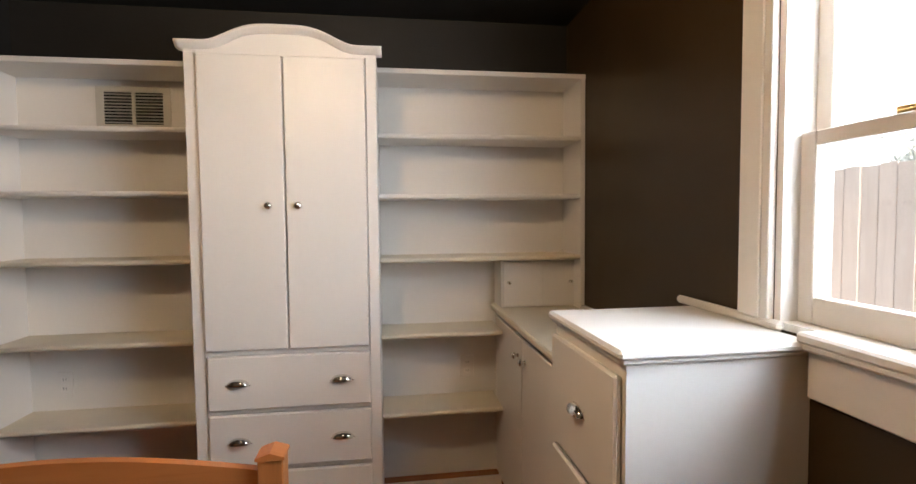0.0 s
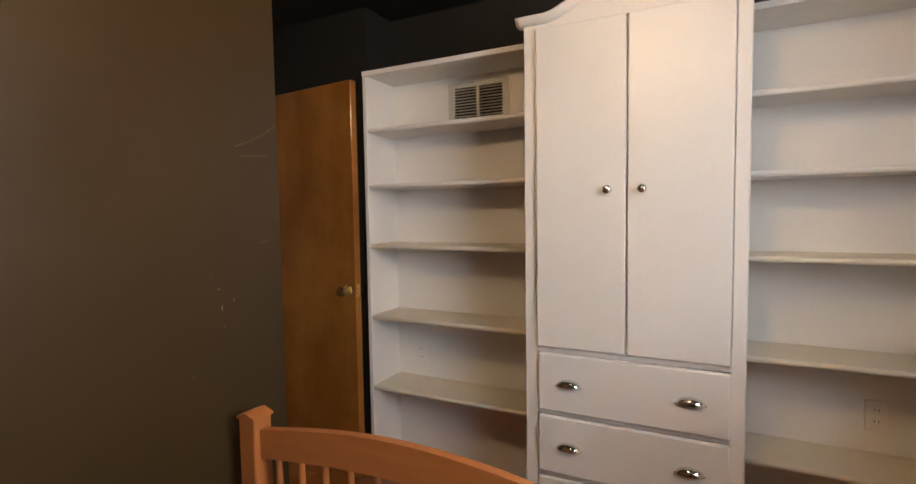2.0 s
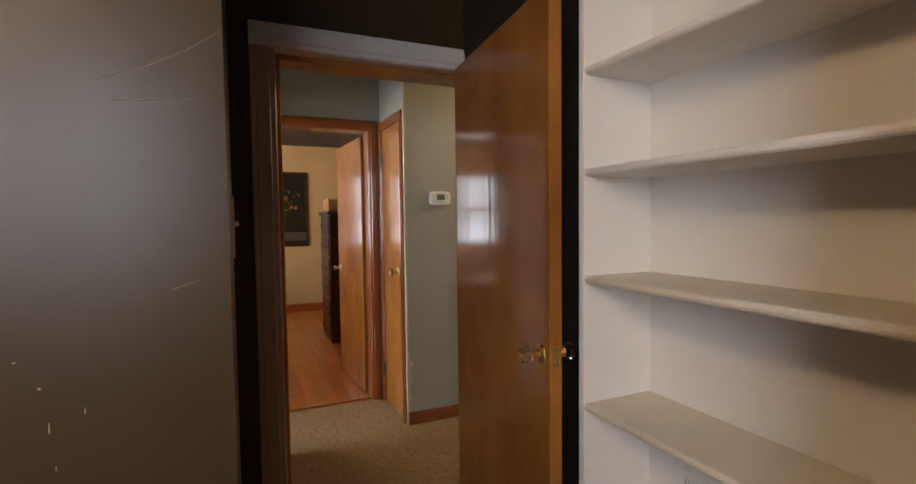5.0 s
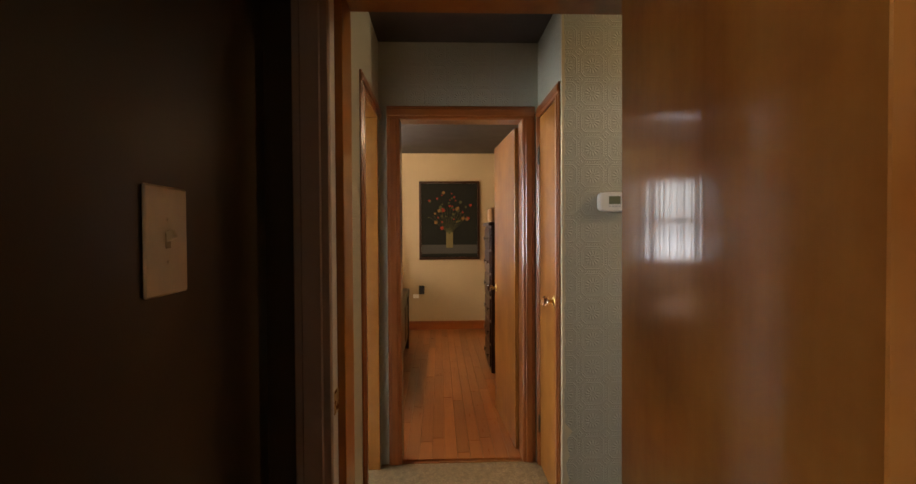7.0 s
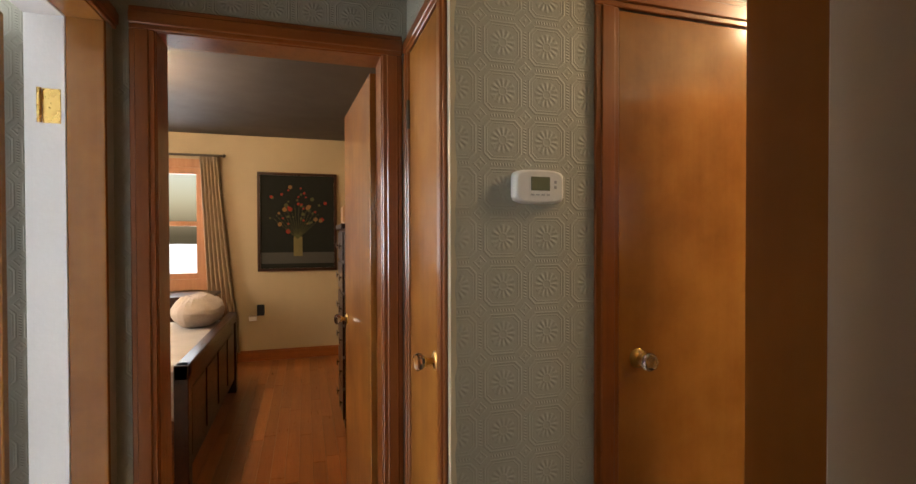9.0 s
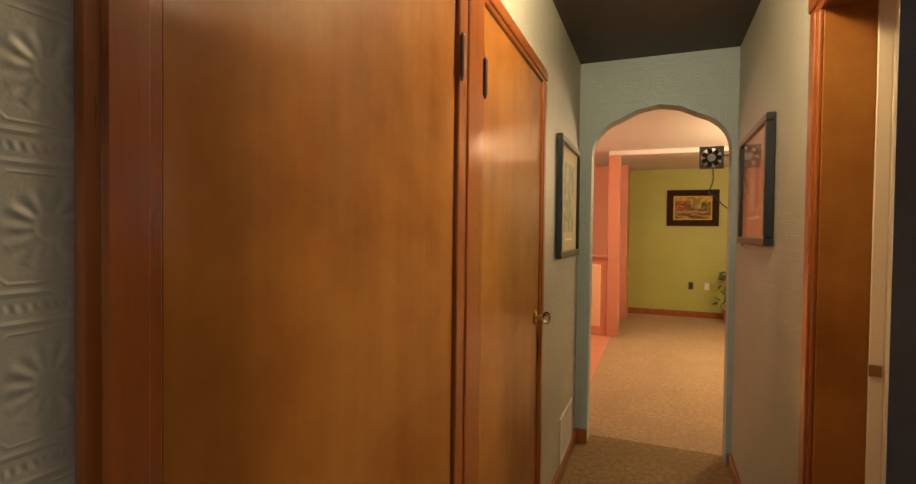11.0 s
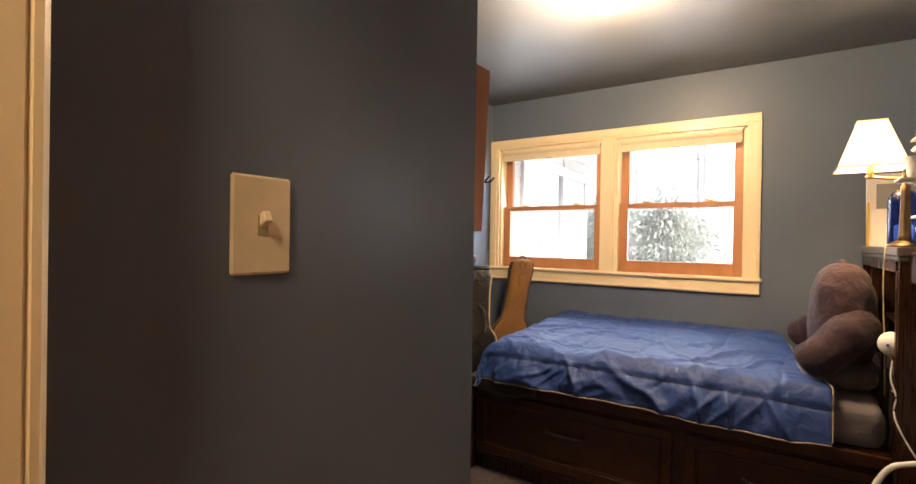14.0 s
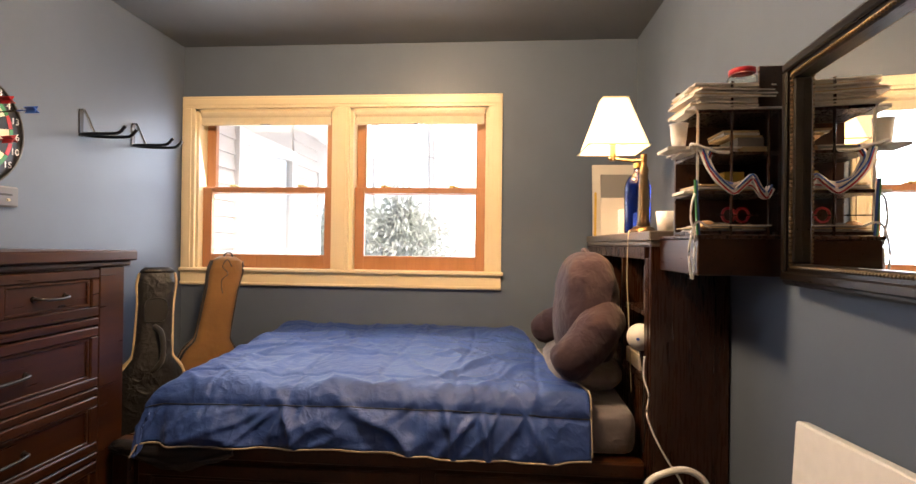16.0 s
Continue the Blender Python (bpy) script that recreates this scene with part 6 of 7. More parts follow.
def cloth(p, q):
    """p runs from the wall over the front edge, q from the head over the foot."""
    w, length = WALL_X - FRONT, FOOT - HEAD
    r = 0.075
    ep, eq = max(0.0, p - (w - r)), max(0.0, q - (length - r))

    def bend(e):
        arc = r * math.pi / 2
        if e < arc:
            return r * math.sin(e / r), r * (1 - math.cos(e / r))
        return r, r + e - arc
    ox, dx = bend(ep)
    oy, dy = bend(eq)
    d = max(dx, dy) + 0.25 * min(dx, dy)
    top = 0.765 + 0.055 * (1 - p / w) + 0.012 * math.sin(q * 2.1)
    k = min(dx, dy)
    hang = min(1.0, d / 0.1)
    x = WALL_X - min(p, w - r) - ox - 0.14 * k - 0.26 * max(0.0, dx - r)
    y = HEAD + min(q, length - r) + oy + 0.14 * k
    z = top - d
    v = Vector((p * 1.0, q, 0))
    wx = noise.noise(Vector((p * 2.3, q * 2.3, 11.0)))
    wy = noise.noise(Vector((p * 2.3, q * 2.3, 21.0)))
    a_, b_ = p + 0.22 * wx, q + 0.22 * wy

    def crease(u, v, k):
        return max(0.0, 1 - 3.2 * abs(noise.noise(Vector((u, v, k))))) ** 1.6
    flat = noise.noise(Vector((p * 3.2 + q * 1.4, q * 2.2, 1.7))) * 0.02
    fine = noise.noise(Vector((p * 24, q * 24, 2.2)))
    wr = flat + 0.014 * crease(a_ * 3.4 - b_ * 1.6, b_ * 2.6 + a_ * 1.2, 5.1) + 0.010 * crease(a_ * 5 + b_ * 5, b_ * 4 - a_ * 2, 9.3) + 0.004 * crease(a_ * 8 - b_ * 3, b_ * 7, 13.3) + quilting(p, q)
    hang_p = p * 1.1
    side = 0.040 * crease(b_ * 4.4 + hang_p * 3.4, a_ * 2.4, 3.3) + 0.016 * crease(b_ * 8.5 - hang_p * 7.0, a_ * 5.5, 7.3) + 0.006 * crease(b_ * 15 + hang_p * 9, a_ * 11, 17.3) - 0.010 + 0.002 * fine
    # stitched seam just under the front edge, with puckers
    s = p - (w + 0.035)
    groove = -0.010 * math.exp(-(s / 0.010) ** 2) + 0.009 * noise.noise(Vector((q * 42, 0.5, p * 12))) * math.exp(-(s / 0.05) ** 2)
    ux = -(dx / (dx + dy + 1e-6)) * hang
    uy = (dy / (dx + dy + 1e-6)) * hang
    out = Vector((ux, uy, 1 - hang))
    low = min(1.0, max(0.0, (d - 0.13) / 0.12))
    amount = wr * (1 - hang) + side * hang * (1 - 0.55 * low) * (0.35 if k > 0.04 else 1.0) + groove
    # the padded side bulges between the seam and the hem
    amount += 0.026 * math.sin(math.pi * min(1.0, d / 0.24)) * hang * (0.7 + 0.6 * noise.noise(Vector((q * 4.5, 0.7, 2.0))))
    x, y, z = Vector((x, y, z)) + out * amount
    if dx > 0.12 and p > w:
        lift = 0.055 * noise.noise(Vector((q * 3.4, 0.3, 8.0))) - 0.02 * math.cos((q / length - 0.45) * 6.0)
        z += lift * (d - 0.12) / 0.15
    return Vector((max(x, 0.16), y, max(z, 0.40)))


def cloth_sheet(p0, p1, q0, q1, n, m, lift=0.0):
    bm = bmesh.new()
    grid = [[bm.verts.new(cloth(p0 + (p1 - p0) * i / n, q0 + head_edge(p0 + (p1 - p0) * i / n) * (1 - j / m) + (q1 - q0) * j / m) + Vector((0, 0, lift))) for j in range(m + 1)] for i in range(n + 1)]
    for i in range(n):
        for j in range(m):
            bm.faces.new((grid[i][j], grid[i + 1][j], grid[i + 1][j + 1], grid[i][j + 1])).smooth = True
    return bm


P_END, Q_END = WALL_X - FRONT + 0.165, FOOT - HEAD + 0.17
quilt = thing("comforter", (0.8, 4.9, 0.77), "rumpled blue satin comforter spread over the bed", "comforter")
cover = part("cover", cloth_sheet(0, P_END, 0, Q_END, 150, 190), QUILT, quilt)
sol = cover.modifiers.new("thickness", "SOLIDIFY")
sol.thickness, sol.offset = 0.022, -1
hem = [cloth(P_END, Q_END * k / 44) + Vector((-0.003, 0, -0.002)) for k in range(45)]
part("hem_piping", tube(bmesh.new(), hem, 0.003, 6), PIPING, quilt, "frayed pale piping along the hem")
side = [0.35 + (P_END - 0.36) * k / 40 for k in range(41)]
part("side_piping", tube(bmesh.new(), [cloth(p, head_edge(p)) + Vector((-0.003, -0.003, 0.002)) for p in side], 0.003, 6), PIPING, quilt)
part("seam_thread", tube(bmesh.new(), [cloth(WALL_X - FRONT + 0.035, Q_END * k / 60) + Vector((-0.0015, 0, 0.0015)) for k in range(56)], 0.0022, 5), QUILT_BACK, quilt, "dark stitched seam along the edge")
# turned-under corner showing the lining
lin = bmesh.new()
for i in range(13):
    for j in range(11):
        u, w_ = i / 12, j / 10
        lin.verts.new((0.236 - 0.02 * math.sin(w_ * 3) + 0.016 * noise.noise(Vector((u * 7, w_ * 6, 3))), 5.28 + 0.47 * u, 0.56 - 0.10 * w_ * (0.35 + 0.65 * math.sin(math.pi * min(1, u * 1.05))) + 0.012 * noise.noise(Vector((u * 6, w_ * 5, 1)))))
lin.verts.ensure_lookup_table()
for i in range(12):
    for j in range(10):
        lin.faces.new([lin.verts[k] for k in (i * 11 + j, i * 11 + 11 + j, i * 11 + 12 + j, i * 11 + 1 + j)]).smooth = True
ln = part("lining", lin, QUILT_BACK, quilt, "shiny black lining at the corner")
sl = ln.modifiers.new("thickness", "SOLIDIFY")
sl.thickness = 0.008
# pillows
pil = bmesh.new()
sphere(pil, (0, 0, 0), 1, seg=32)
for v in pil.verts:
    x, y, z = v.co
    f = lambda a, e: math.copysign(abs(a) ** e, a)
    v.co = Vector((0.72 + 0.31 * f(x, 0.6), 3.955 + 0.15 * f(y, 0.6), 0.795 + 0.068 * f(z, 0.9))) + Vector((0, 0, 0.012 * noise.noise(Vector((x * 3, y * 3, z * 3)))))
single("bed_pillow", pil, SHEET, "grey pillow lying under the backrest cushion", "pillow")

rest = thing("reading_pillow", (0.7, 3.95, 0.82), "plum grey corduroy reading pillow with two arms", "pillow")
body = bmesh.new()
sphere(body, (0, 0, 0), 1, seg=44)
f_ = lambda a, e: math.copysign(abs(a) ** e, a)
for v in body.verts:
    x, y, z = v.co
    u = (z + 1) / 2
    taper = 1.0 - 0.16 * u * u
    px, py, pz = 0.27 * taper * f_(x, 0.62), 0.135 * (1 - 0.12 * u) * f_(y, 0.75), 0.25 * f_(z, 0.75)
    k = 1 + 0.06 * noise.noise(Vector((x * 2.2, y * 2.2, z * 3))) - 0.05 * math.exp(-((z - 0.05 - 0.3 * abs(x)) / 0.06) ** 2) - 0.04 * math.exp(-((z - 0.5 + 0.2 * x) / 0.05) ** 2)
    v.co = Vector((0.70 + px * k, 3.945 - 0.015 * u + py * k, 1.035 + pz * (1 + 0.02 * noise.noise(Vector((x * 3, y * 3, 1))))))
part("backrest", body, PLUM, rest)
part("top_tuft", sausage(bmesh.new(), [(0.66, 3.93, 1.275), (0.72, 3.935, 1.287), (0.78, 3.93, 1.275)], [0.012, 0.016, 0.012], 10), PLUM, rest)
part("arm_rest", sausage(bmesh.new(), [(0.50, 3.89, 1.02), (0.43, 3.94, 0.975), (0.39, 4.01, 0.905), (0.38, 4.05, 0.875)], [0.08, 0.085, 0.085, 0.078], wrinkle=0.012), PLUM, rest)
part("arm_rest", sausage(bmesh.new(), [(0.92, 3.86, 1.0), (0.98, 3.95, 0.95), (1.01, 4.05, 0.905), (1.02, 4.09, 0.895)], [0.08, 0.085, 0.08, 0.07], wrinkle=0.012, seed=4), PLUM, rest)

# bookcase headboard
hb = thing("bookcase_headboard", (0.8, 3.67, 0), "espresso bookcase headboard with open cubbies", "headboard")
part("side_panel", B(0.222, 0.246, 3.535, 3.798, 0.0, 1.33, 0.003), ESPRESSO, hb)
part("front_stile", B(0.246, 0.29, 3.775, 3.80, 0.0, 1.27, 0.003), ESPRESSO, hb)
part("side_panel", B(1.355, 1.38, 3.535, 3.798, 0.0, 1.33, 0.003), ESPRESSO, hb)
part("back_panel", B(0.246, 1.355, 3.535, 3.545, 0.03, 1.33), ESPRESSO, hb)
part("top_board", B(0.212, 1.38, 3.532, 3.808, 1.33, 1.365, 0.004), GREY_TOP, hb, "greyish brown top board")
part("top_rail", B(0.29, 1.355, 3.775, 3.80, 1.265, 1.31, 0.003), ESPRESSO, hb)
part("top_moulding", B(0.216, 1.38, 3.535, 3.804, 1.31, 1.33, 0.005), GREY_TOP, hb)
for x in (0.60, 0.97):
    part("divider", B(x, x + 0.02, 3.545, 3.798, 0.82, 1.31, 0.002), ESPRESSO, hb)
part("shelf", B(0.246, 1.355, 3.545, 3.79, 0.82, 0.84, 0.002), ESPRESSO, hb)
part("shelf", B(0.246, 0.60, 3.545, 3.79, 1.06, 1.078, 0.002), ESPRESSO, hb)
part("lower_front", B(0.29, 1.355, 3.78, 3.798, 0.05, 0.82, 0.002), ESPRESSO, hb)

spk = thing("smart_speaker", (0.30, 3.79, 0.95), "small white ball speaker beside the headboard", "speaker")
part("ball", sphere(bmesh.new(), (0.345, 3.795, 0.978), 0.05), WHITE_PL, spk)
part("foot", cyl(bmesh.new(), (0.345, 3.765, 0.8405), (0.345, 3.775, 0.935), 0.02, 0.026), ESPRESSO, spk)
part("light", cyl(bmesh.new(), (0.300, 3.817, 0.978), (0.2975, 3.818, 0.978), 0.006, 0.006, 8), BLUE_PL, spk)
for nm, args, mt, lb in (("book", (0.36, 0.40, 3.56, 3.77, 1.078, 1.24), GREY_CARD, "grey paperback standing in the headboard cubby"), ("book", (0.405, 0.43, 3.56, 3.76, 1.078, 1.22), CARD, "tan paperback standing in the headboard cubby"), ("paper_stack", (0.40, 0.58, 3.60, 3.785, 0.8405, 0.90), SHEET_PAPER, "stack of cream papers in the cubby")):
    single(nm, B(*args, 0.002), mt, lb, nm.split("_")[0])
single("power_cable", tube(bmesh.new(), [(0.245, 3.81, 0.93), (0.235, 3.815, 0.86), (0.225, 3.80, 0.80), (0.23, 3.805, 0.74), (0.215, 3.79, 0.68), (0.20, 3.75, 0.60), (0.195, 3.70, 0.52), (0.185, 3.68, 0.44), (0.16, 3.70, 0.32), (0.14, 3.70, 0.1), (0.12, 3.72, 0.01)], 0.0035), WHITE_PL, "thin white power cord hanging down the headboard", "cord")
single("lamp_cable", tube(bmesh.new(), [(0.50, 3.79, 1.368), (0.47, 3.81, 1.36), (0.465, 3.815, 1.2), (0.45, 3.812, 1.05), (0.43, 3.81, 0.9), (0.40, 3.812, 0.76)], 0.002), IVORY, "ivory lamp cord hanging down the headboard", "cord")
single("speaker_cable", tube(bmesh.new(), [(0.242, 3.81, 0.82), (0.236, 3.815, 0.74), (0.232, 3.81, 0.68), (0.236, 3.815, 0.60)], 0.004), BLACK, "black cord behind the mattress corner", "cord")

# shelf box and desk organizer beside the headboard
sb = thing("shelf_extension", (0.07, 3.65, 1.29), "dark cherry shelf box fixed beside the headboard", "shelf")
part("box", B(-0.1, 0.219, 3.532, 3.77, 1.232, 1.335, 0.003), CHERRY, sb)
part("top_board", B(-0.105, 0.211, 3.532, 3.775, 1.335, 1.345, 0.002), ESPRESSO, sb)

org = thing("desk_organizer", (0.08, 3.65, 1.345), "dark wood desk organizer crammed with papers and cords", "organizer")
part("back_panel", B(0.10, 0.112, 3.534, 3.762, 1.3465, 1.80, 0.001), CHERRY, org)
part("side_panel", B(-0.07, 0.10, 3.533, 3.543, 1.346, 1.80, 0.001), CHERRY, org)
part("end_panel", B(-0.078, -0.068, 3.533, 3.60, 1.70, 1.82, 0.001), CHERRY, org, "reddish end panel")
for z in (1.348, 1.462, 1.572, 1.69):
    part("shelf", B(-0.075, 0.0995, 3.543, 3.762, z, z + 0.009, 0.001), ESPRESSO, org)
for y in (3.67, 3.57):
    part("rod", cyl(bmesh.new(), (-0.072, y, 1.346), (-0.072, y, 1.78), 0.004, 0.004, 8), ESPRESSO, org)
part("corner_post", B(-0.073, -0.067, 3.759, 3.765, 1.346, 1.70, 0.001), SHEET_PAPER, org, "pale corner post")
part("rib", B(-0.0745, -0.0735, 3.599, 3.757, 1.40, 1.4035), ESPRESSO, org)

rp = random.Random(41)


def sheets(name, x, y, z, w, d, n, lab, step=0.004, mats=(SHEET_PAPER,), spread=0.02):
    st = thing(name, (x, y, z), lab, "papers")
    for i in range(n):
        a = rp.uniform(-0.12, 0.12)
        m = Matrix.Translation((x + rp.uniform(-spread, spread), y + rp.uniform(-spread, spread), z + step * i)) @ Matrix.Rotation(a, 4, "Z")
        part("sheet", B(-w / 2, w / 2, -d / 2, d / 2, 0.0002, step - 0.0004, turn=m), mats[i % len(mats)], st)
    return st


sheets("paper_stack", 0.01, 3.665, 1.6995, 0.17, 0.23, 16, "untidy stack of white papers and envelopes", 0.0047, (SHEET_PAPER, SHEET_PAPER, SHEET_PAPER, CARD, SHEET_PAPER), 0.016)
sheets("envelope_stack", 0.01, 3.72, 1.5815, 0.12, 0.15, 4, "few loose white envelopes on a shelf", 0.004, (SHEET_PAPER,), 0.012)
sheets("paper_stack", 0.01, 3.67, 1.4715, 0.14, 0.17, 4, "thin stack of papers under a yellow box", 0.005, (CARD, SHEET_PAPER, GREY_CARD), 0.01)
single("small_box", B(0.0, 0.06, 3.60, 3.66, 1.493, 1.535, 0.002), YELLOW, "small yellow cardboard box on papers", "box")
nb = thing("notebook_pile", (0.05, 3.6, 1.6), "two brown notebooks lying on the shelf", "book")
part("notebook", B(-0.05, 0.09, 3.555, 3.64, 1.5815, 1.60, 0.002), CARD, nb)
part("notebook", B(-0.03, 0.085, 3.56, 3.635, 1.6005, 1.63, 0.002), GREY_CARD, nb)
sc = thing("scissors", (-0.02, 3.62, 1.40), "red handled scissors hanging in the organizer", "scissors")
for d in (-0.02, 0.018):
    part("handle", tube(bmesh.new(), [(-0.03, 3.64 + d + 0.018 * math.cos(k * math.tau / 8), 1.405 + 0.02 * math.sin(k * math.tau / 8)) for k in range(9)], 0.004, 6), RED, sc)
part("blade", B(-0.035, -0.031, 3.58, 3.62, 1.3575, 1.37), PEWTER, sc)
cup = bmesh.new()
lathe(cup, [(0.001, 0.0), (0.018, 0.0), (0.021, 0.025), (0.025, 0.068), (0.027, 0.070), (0.023, 0.066), (0.019, 0.025), (0.016, 0.004), (0.001, 0.004)], Matrix.Translation((-0.03, 3.80, 1.5985)), 18)
single("paper_cup", cup, WHITE_PL, "white paper cup on the envelopes", "cup")
jar = thing("glass_jar", (0.02, 3.60, 1.779), "small clear glass jar with red lid", "jar")
part("jar", lathe(bmesh.new(), [(0.001, 0.0), (0.036, 0.0), (0.04, 0.006), (0.04, 0.038), (0.034, 0.046), (0.034, 0.05), (0.031, 0.05), (0.031, 0.046), (0.037, 0.037), (0.037, 0.007), (0.001, 0.004)], Matrix.Translation((0.02, 3.60, 1.779))), CLEAR_GLASS, jar)
part("lid", lathe(bmesh.new(), [(0.001, 0.064), (0.036, 0.064), (0.037, 0.062), (0.037, 0.05), (0.001, 0.05)], Matrix.Translation((0.02, 3.60, 1.779))), RED, jar, "red metal lid")
for z in (1.462, 1.587, 1.69):
    part("end_ledge", B(-0.074, 0.02, 3.7675, 3.845 if z > 1.58 and z < 1.6 else 3.80, z, z + 0.009, 0.001), SHEET_PAPER, org, "pale ledge at the open end")
sheets("envelope_stack", 0.02, 3.62, 1.5815 + 0.05, 0.11, 0.10, 3, "thin pad of yellowed envelopes on the notebooks", 0.006, (CARD, SHEET_PAPER), 0.008)
sheets("flyer_stack", 0.01, 3.66, 1.358, 0.15, 0.18, 5, "crumpled grey flyers on the lowest shelf", 0.0035, (GREY_CARD, SHEET_PAPER, CARD), 0.014)
for y_, mt_, lb_ in ((3.752, GREEN_PL, "green pencil standing at the corner post"), (3.748, BLUE_PL, "blue pen standing at the corner post")):
    single("pencil", cyl(bmesh.new(), (-0.080, y_ + 0.012, 1.346), (-0.079, y_ + 0.02, 1.50), 0.0035, seg=8), mt_, lb_, "pencil")
# ribbons and cords spilling from the shelves
def ribbon(pts, width, thick=0.0012):
    """A flat band through points, twisting a little as it goes."""
    bm = bmesh.new()
    fine = []
    for p, q in zip(pts, pts[1:]):
        fine += [Vector(p).lerp(Vector(q), k / 6) for k in range(6)]
    fine.append(Vector(pts[-1]))
    for _ in range(3):
        fine = [fine[0]] + [(a_ + b_ * 2 + c_) / 4 for a_, b_, c_ in zip(fine, fine[1:], fine[2:])] + [fine[-1]]
    rows_r = []
    for k, p in enumerate(fine):
        way = (fine[min(k + 1, len(fine) - 1)] - fine[max(k - 1, 0)]).normalized()
        side_v = way.cross(Vector((1, 0.2 * math.sin(k * 0.4), 0.3 * math.cos(k * 0.3)))).normalized()
        off = way.cross(side_v) * thick
        rows_r.append([bm.verts.new(p + side_v * (w_ * width) + o_) for w_, o_ in ((-0.5, off), (0.5, off), (0.5, -off), (-0.5, -off))])
    for p, q in zip(rows_r, rows_r[1:]):
        for k in range(4):
            bm.faces.new((p[k], p[(k + 1) % 4], q[(k + 1) % 4], q[k])).smooth = True
    bm.faces.new(rows_r[0]), bm.faces.new(rows_r[-1])
    return bm


for i, (dx_, dz_) in enumerate(((0.0, 0.0), (0.012, 0.02))):
    rb = thing("ribbon", (-0.09, 3.70, 1.50), "white medal ribbon with red and blue edges", "ribbon", "ribbons in the organizer")
    pts = [(-0.084 + dx_, 3.755 - 0.03 * i, 1.585), (-0.09 + dx_, 3.74, 1.535 + dz_), (-0.094 + dx_, 3.712, 1.497), (-0.092 + dx_, 3.672, 1.462 + dz_), (-0.09 + dx_, 3.642, 1.49), (-0.09 + dx_, 3.62, 1.512 - dz_), (-0.09 + dx_, 3.602, 1.474), (-0.086 + dx_, 3.582, 1.452), (-0.08 + dx_, 3.565, 1.48)]
    part("band", ribbon(pts, 0.020), WHITE_PL, rb)
    for z_, mt in ((-0.0065, RED), (0.0065, BLUE_PL)):
        part("stripe", ribbon([(x - 0.0016, y, z + z_) for x, y, z in pts], 0.0045), mt, rb)
single("white_cable", tube(bmesh.new(), [(-0.03, 3.72, 1.475), (-0.08, 3.772, 1.46), (-0.085, 3.785, 1.40), (-0.09, 3.775, 1.33), (-0.088, 3.78, 1.22), (-0.088, 3.79, 1.30), (-0.085, 3.77, 1.38), (-0.06, 3.72, 1.365), (0.0, 3.65, 1.362)], 0.0032), WHITE_PL, "white charging cable hanging off the shelf", "cord")
single("white_cable", tube(bmesh.new(), [(-0.06, 3.77, 1.58), (-0.085, 3.785, 1.60), (-0.088, 3.74, 1.585), (-0.085, 3.70, 1.575), (-0.06, 3.66, 1.583)], 0.004), WHITE_PL, "white cable loop on the middle shelf", "cord")
single("cable_bundle", tube(bmesh.new(), [(-0.05, 3.73, 1.365), (-0.06, 3.69, 1.372), (-0.05, 3.64, 1.366), (-0.03, 3.60, 1.372), (0.02, 3.58, 1.366)], 0.009), GREY_CARD, "bundle of dark cables on lowest shelf", "cord")
single("eraser_lump", sphere(bmesh.new(), (-0.045, 3.725, 1.374), 0.016, (1, 1.4, 0.9), 12), SKIN_TONE, "small beige lump on lowest shelf", "eraser")

# table lamp and things on the headboard
tl = thing("table_lamp", (0.5, 3.745, 1.365), "brass swing arm table lamp with pleated cream shade", "lamp")
tc = (0.50, 3.745)
part("base", lathe(bmesh.new(), [(0.001, 0.0), (0.058, 0.0), (0.058, 0.008), (0.046, 0.014), (0.04, 0.022), (0.022, 0.028), (0.001, 0.03)], Matrix.Translation((*tc, 1.365)), 4), PEWTER_DARK, tl)
part("column", lathe(bmesh.new(), [(0.001, 0.026), (0.03, 0.027), (0.026, 0.05), (0.019, 0.23), (0.021, 0.25), (0.012, 0.27), (0.009, 0.30), (0.001, 0.302)], Matrix.Translation((*tc, 1.365)) @ Matrix.Rotation(math.pi / 4, 4, "Z"), 4), PEWTER_DARK, tl)
part("swing_arm", tube(bmesh.new(), [(0.5, 3.745, 1.655), (0.52, 3.78, 1.655), (0.54, 3.82, 1.662), (0.55, 3.855, 1.67)], 0.006), PEWTER_DARK, tl)
part("joint", cyl(bmesh.new(), (0.5, 3.745, 1.645), (0.5, 3.745, 1.678), 0.012), PEWTER_DARK, tl)
part("socket", cyl(bmesh.new(), (0.55, 3.855, 1.66), (0.55, 3.855, 1.74), 0.013), PEWTER_DARK, tl)
part("switch_knob", cyl(bmesh.new(), (0.55, 3.855, 1.675), (0.535, 3.875, 1.665), 0.005), PEWTER_DARK, tl)
SHADE_GLOW = glow("lit_lamp_shade", (1.0, 0.77, 0.46), 1.15)
sh = bmesh.new()
rings = []
for s in (0.0, 1.0):
    hw = (0.118, 0.05)[int(s)]
    rings.append([sh.verts.new((0.55 + cx * hw, 3.855 + cy * hw, 1.705 + 0.205 * s)) for cx, cy in ((-1, -0.86), (-0.86, -1), (0.86, -1), (1, -0.86), (1, 0.86), (0.86, 1), (-0.86, 1), (-1, 0.86))])
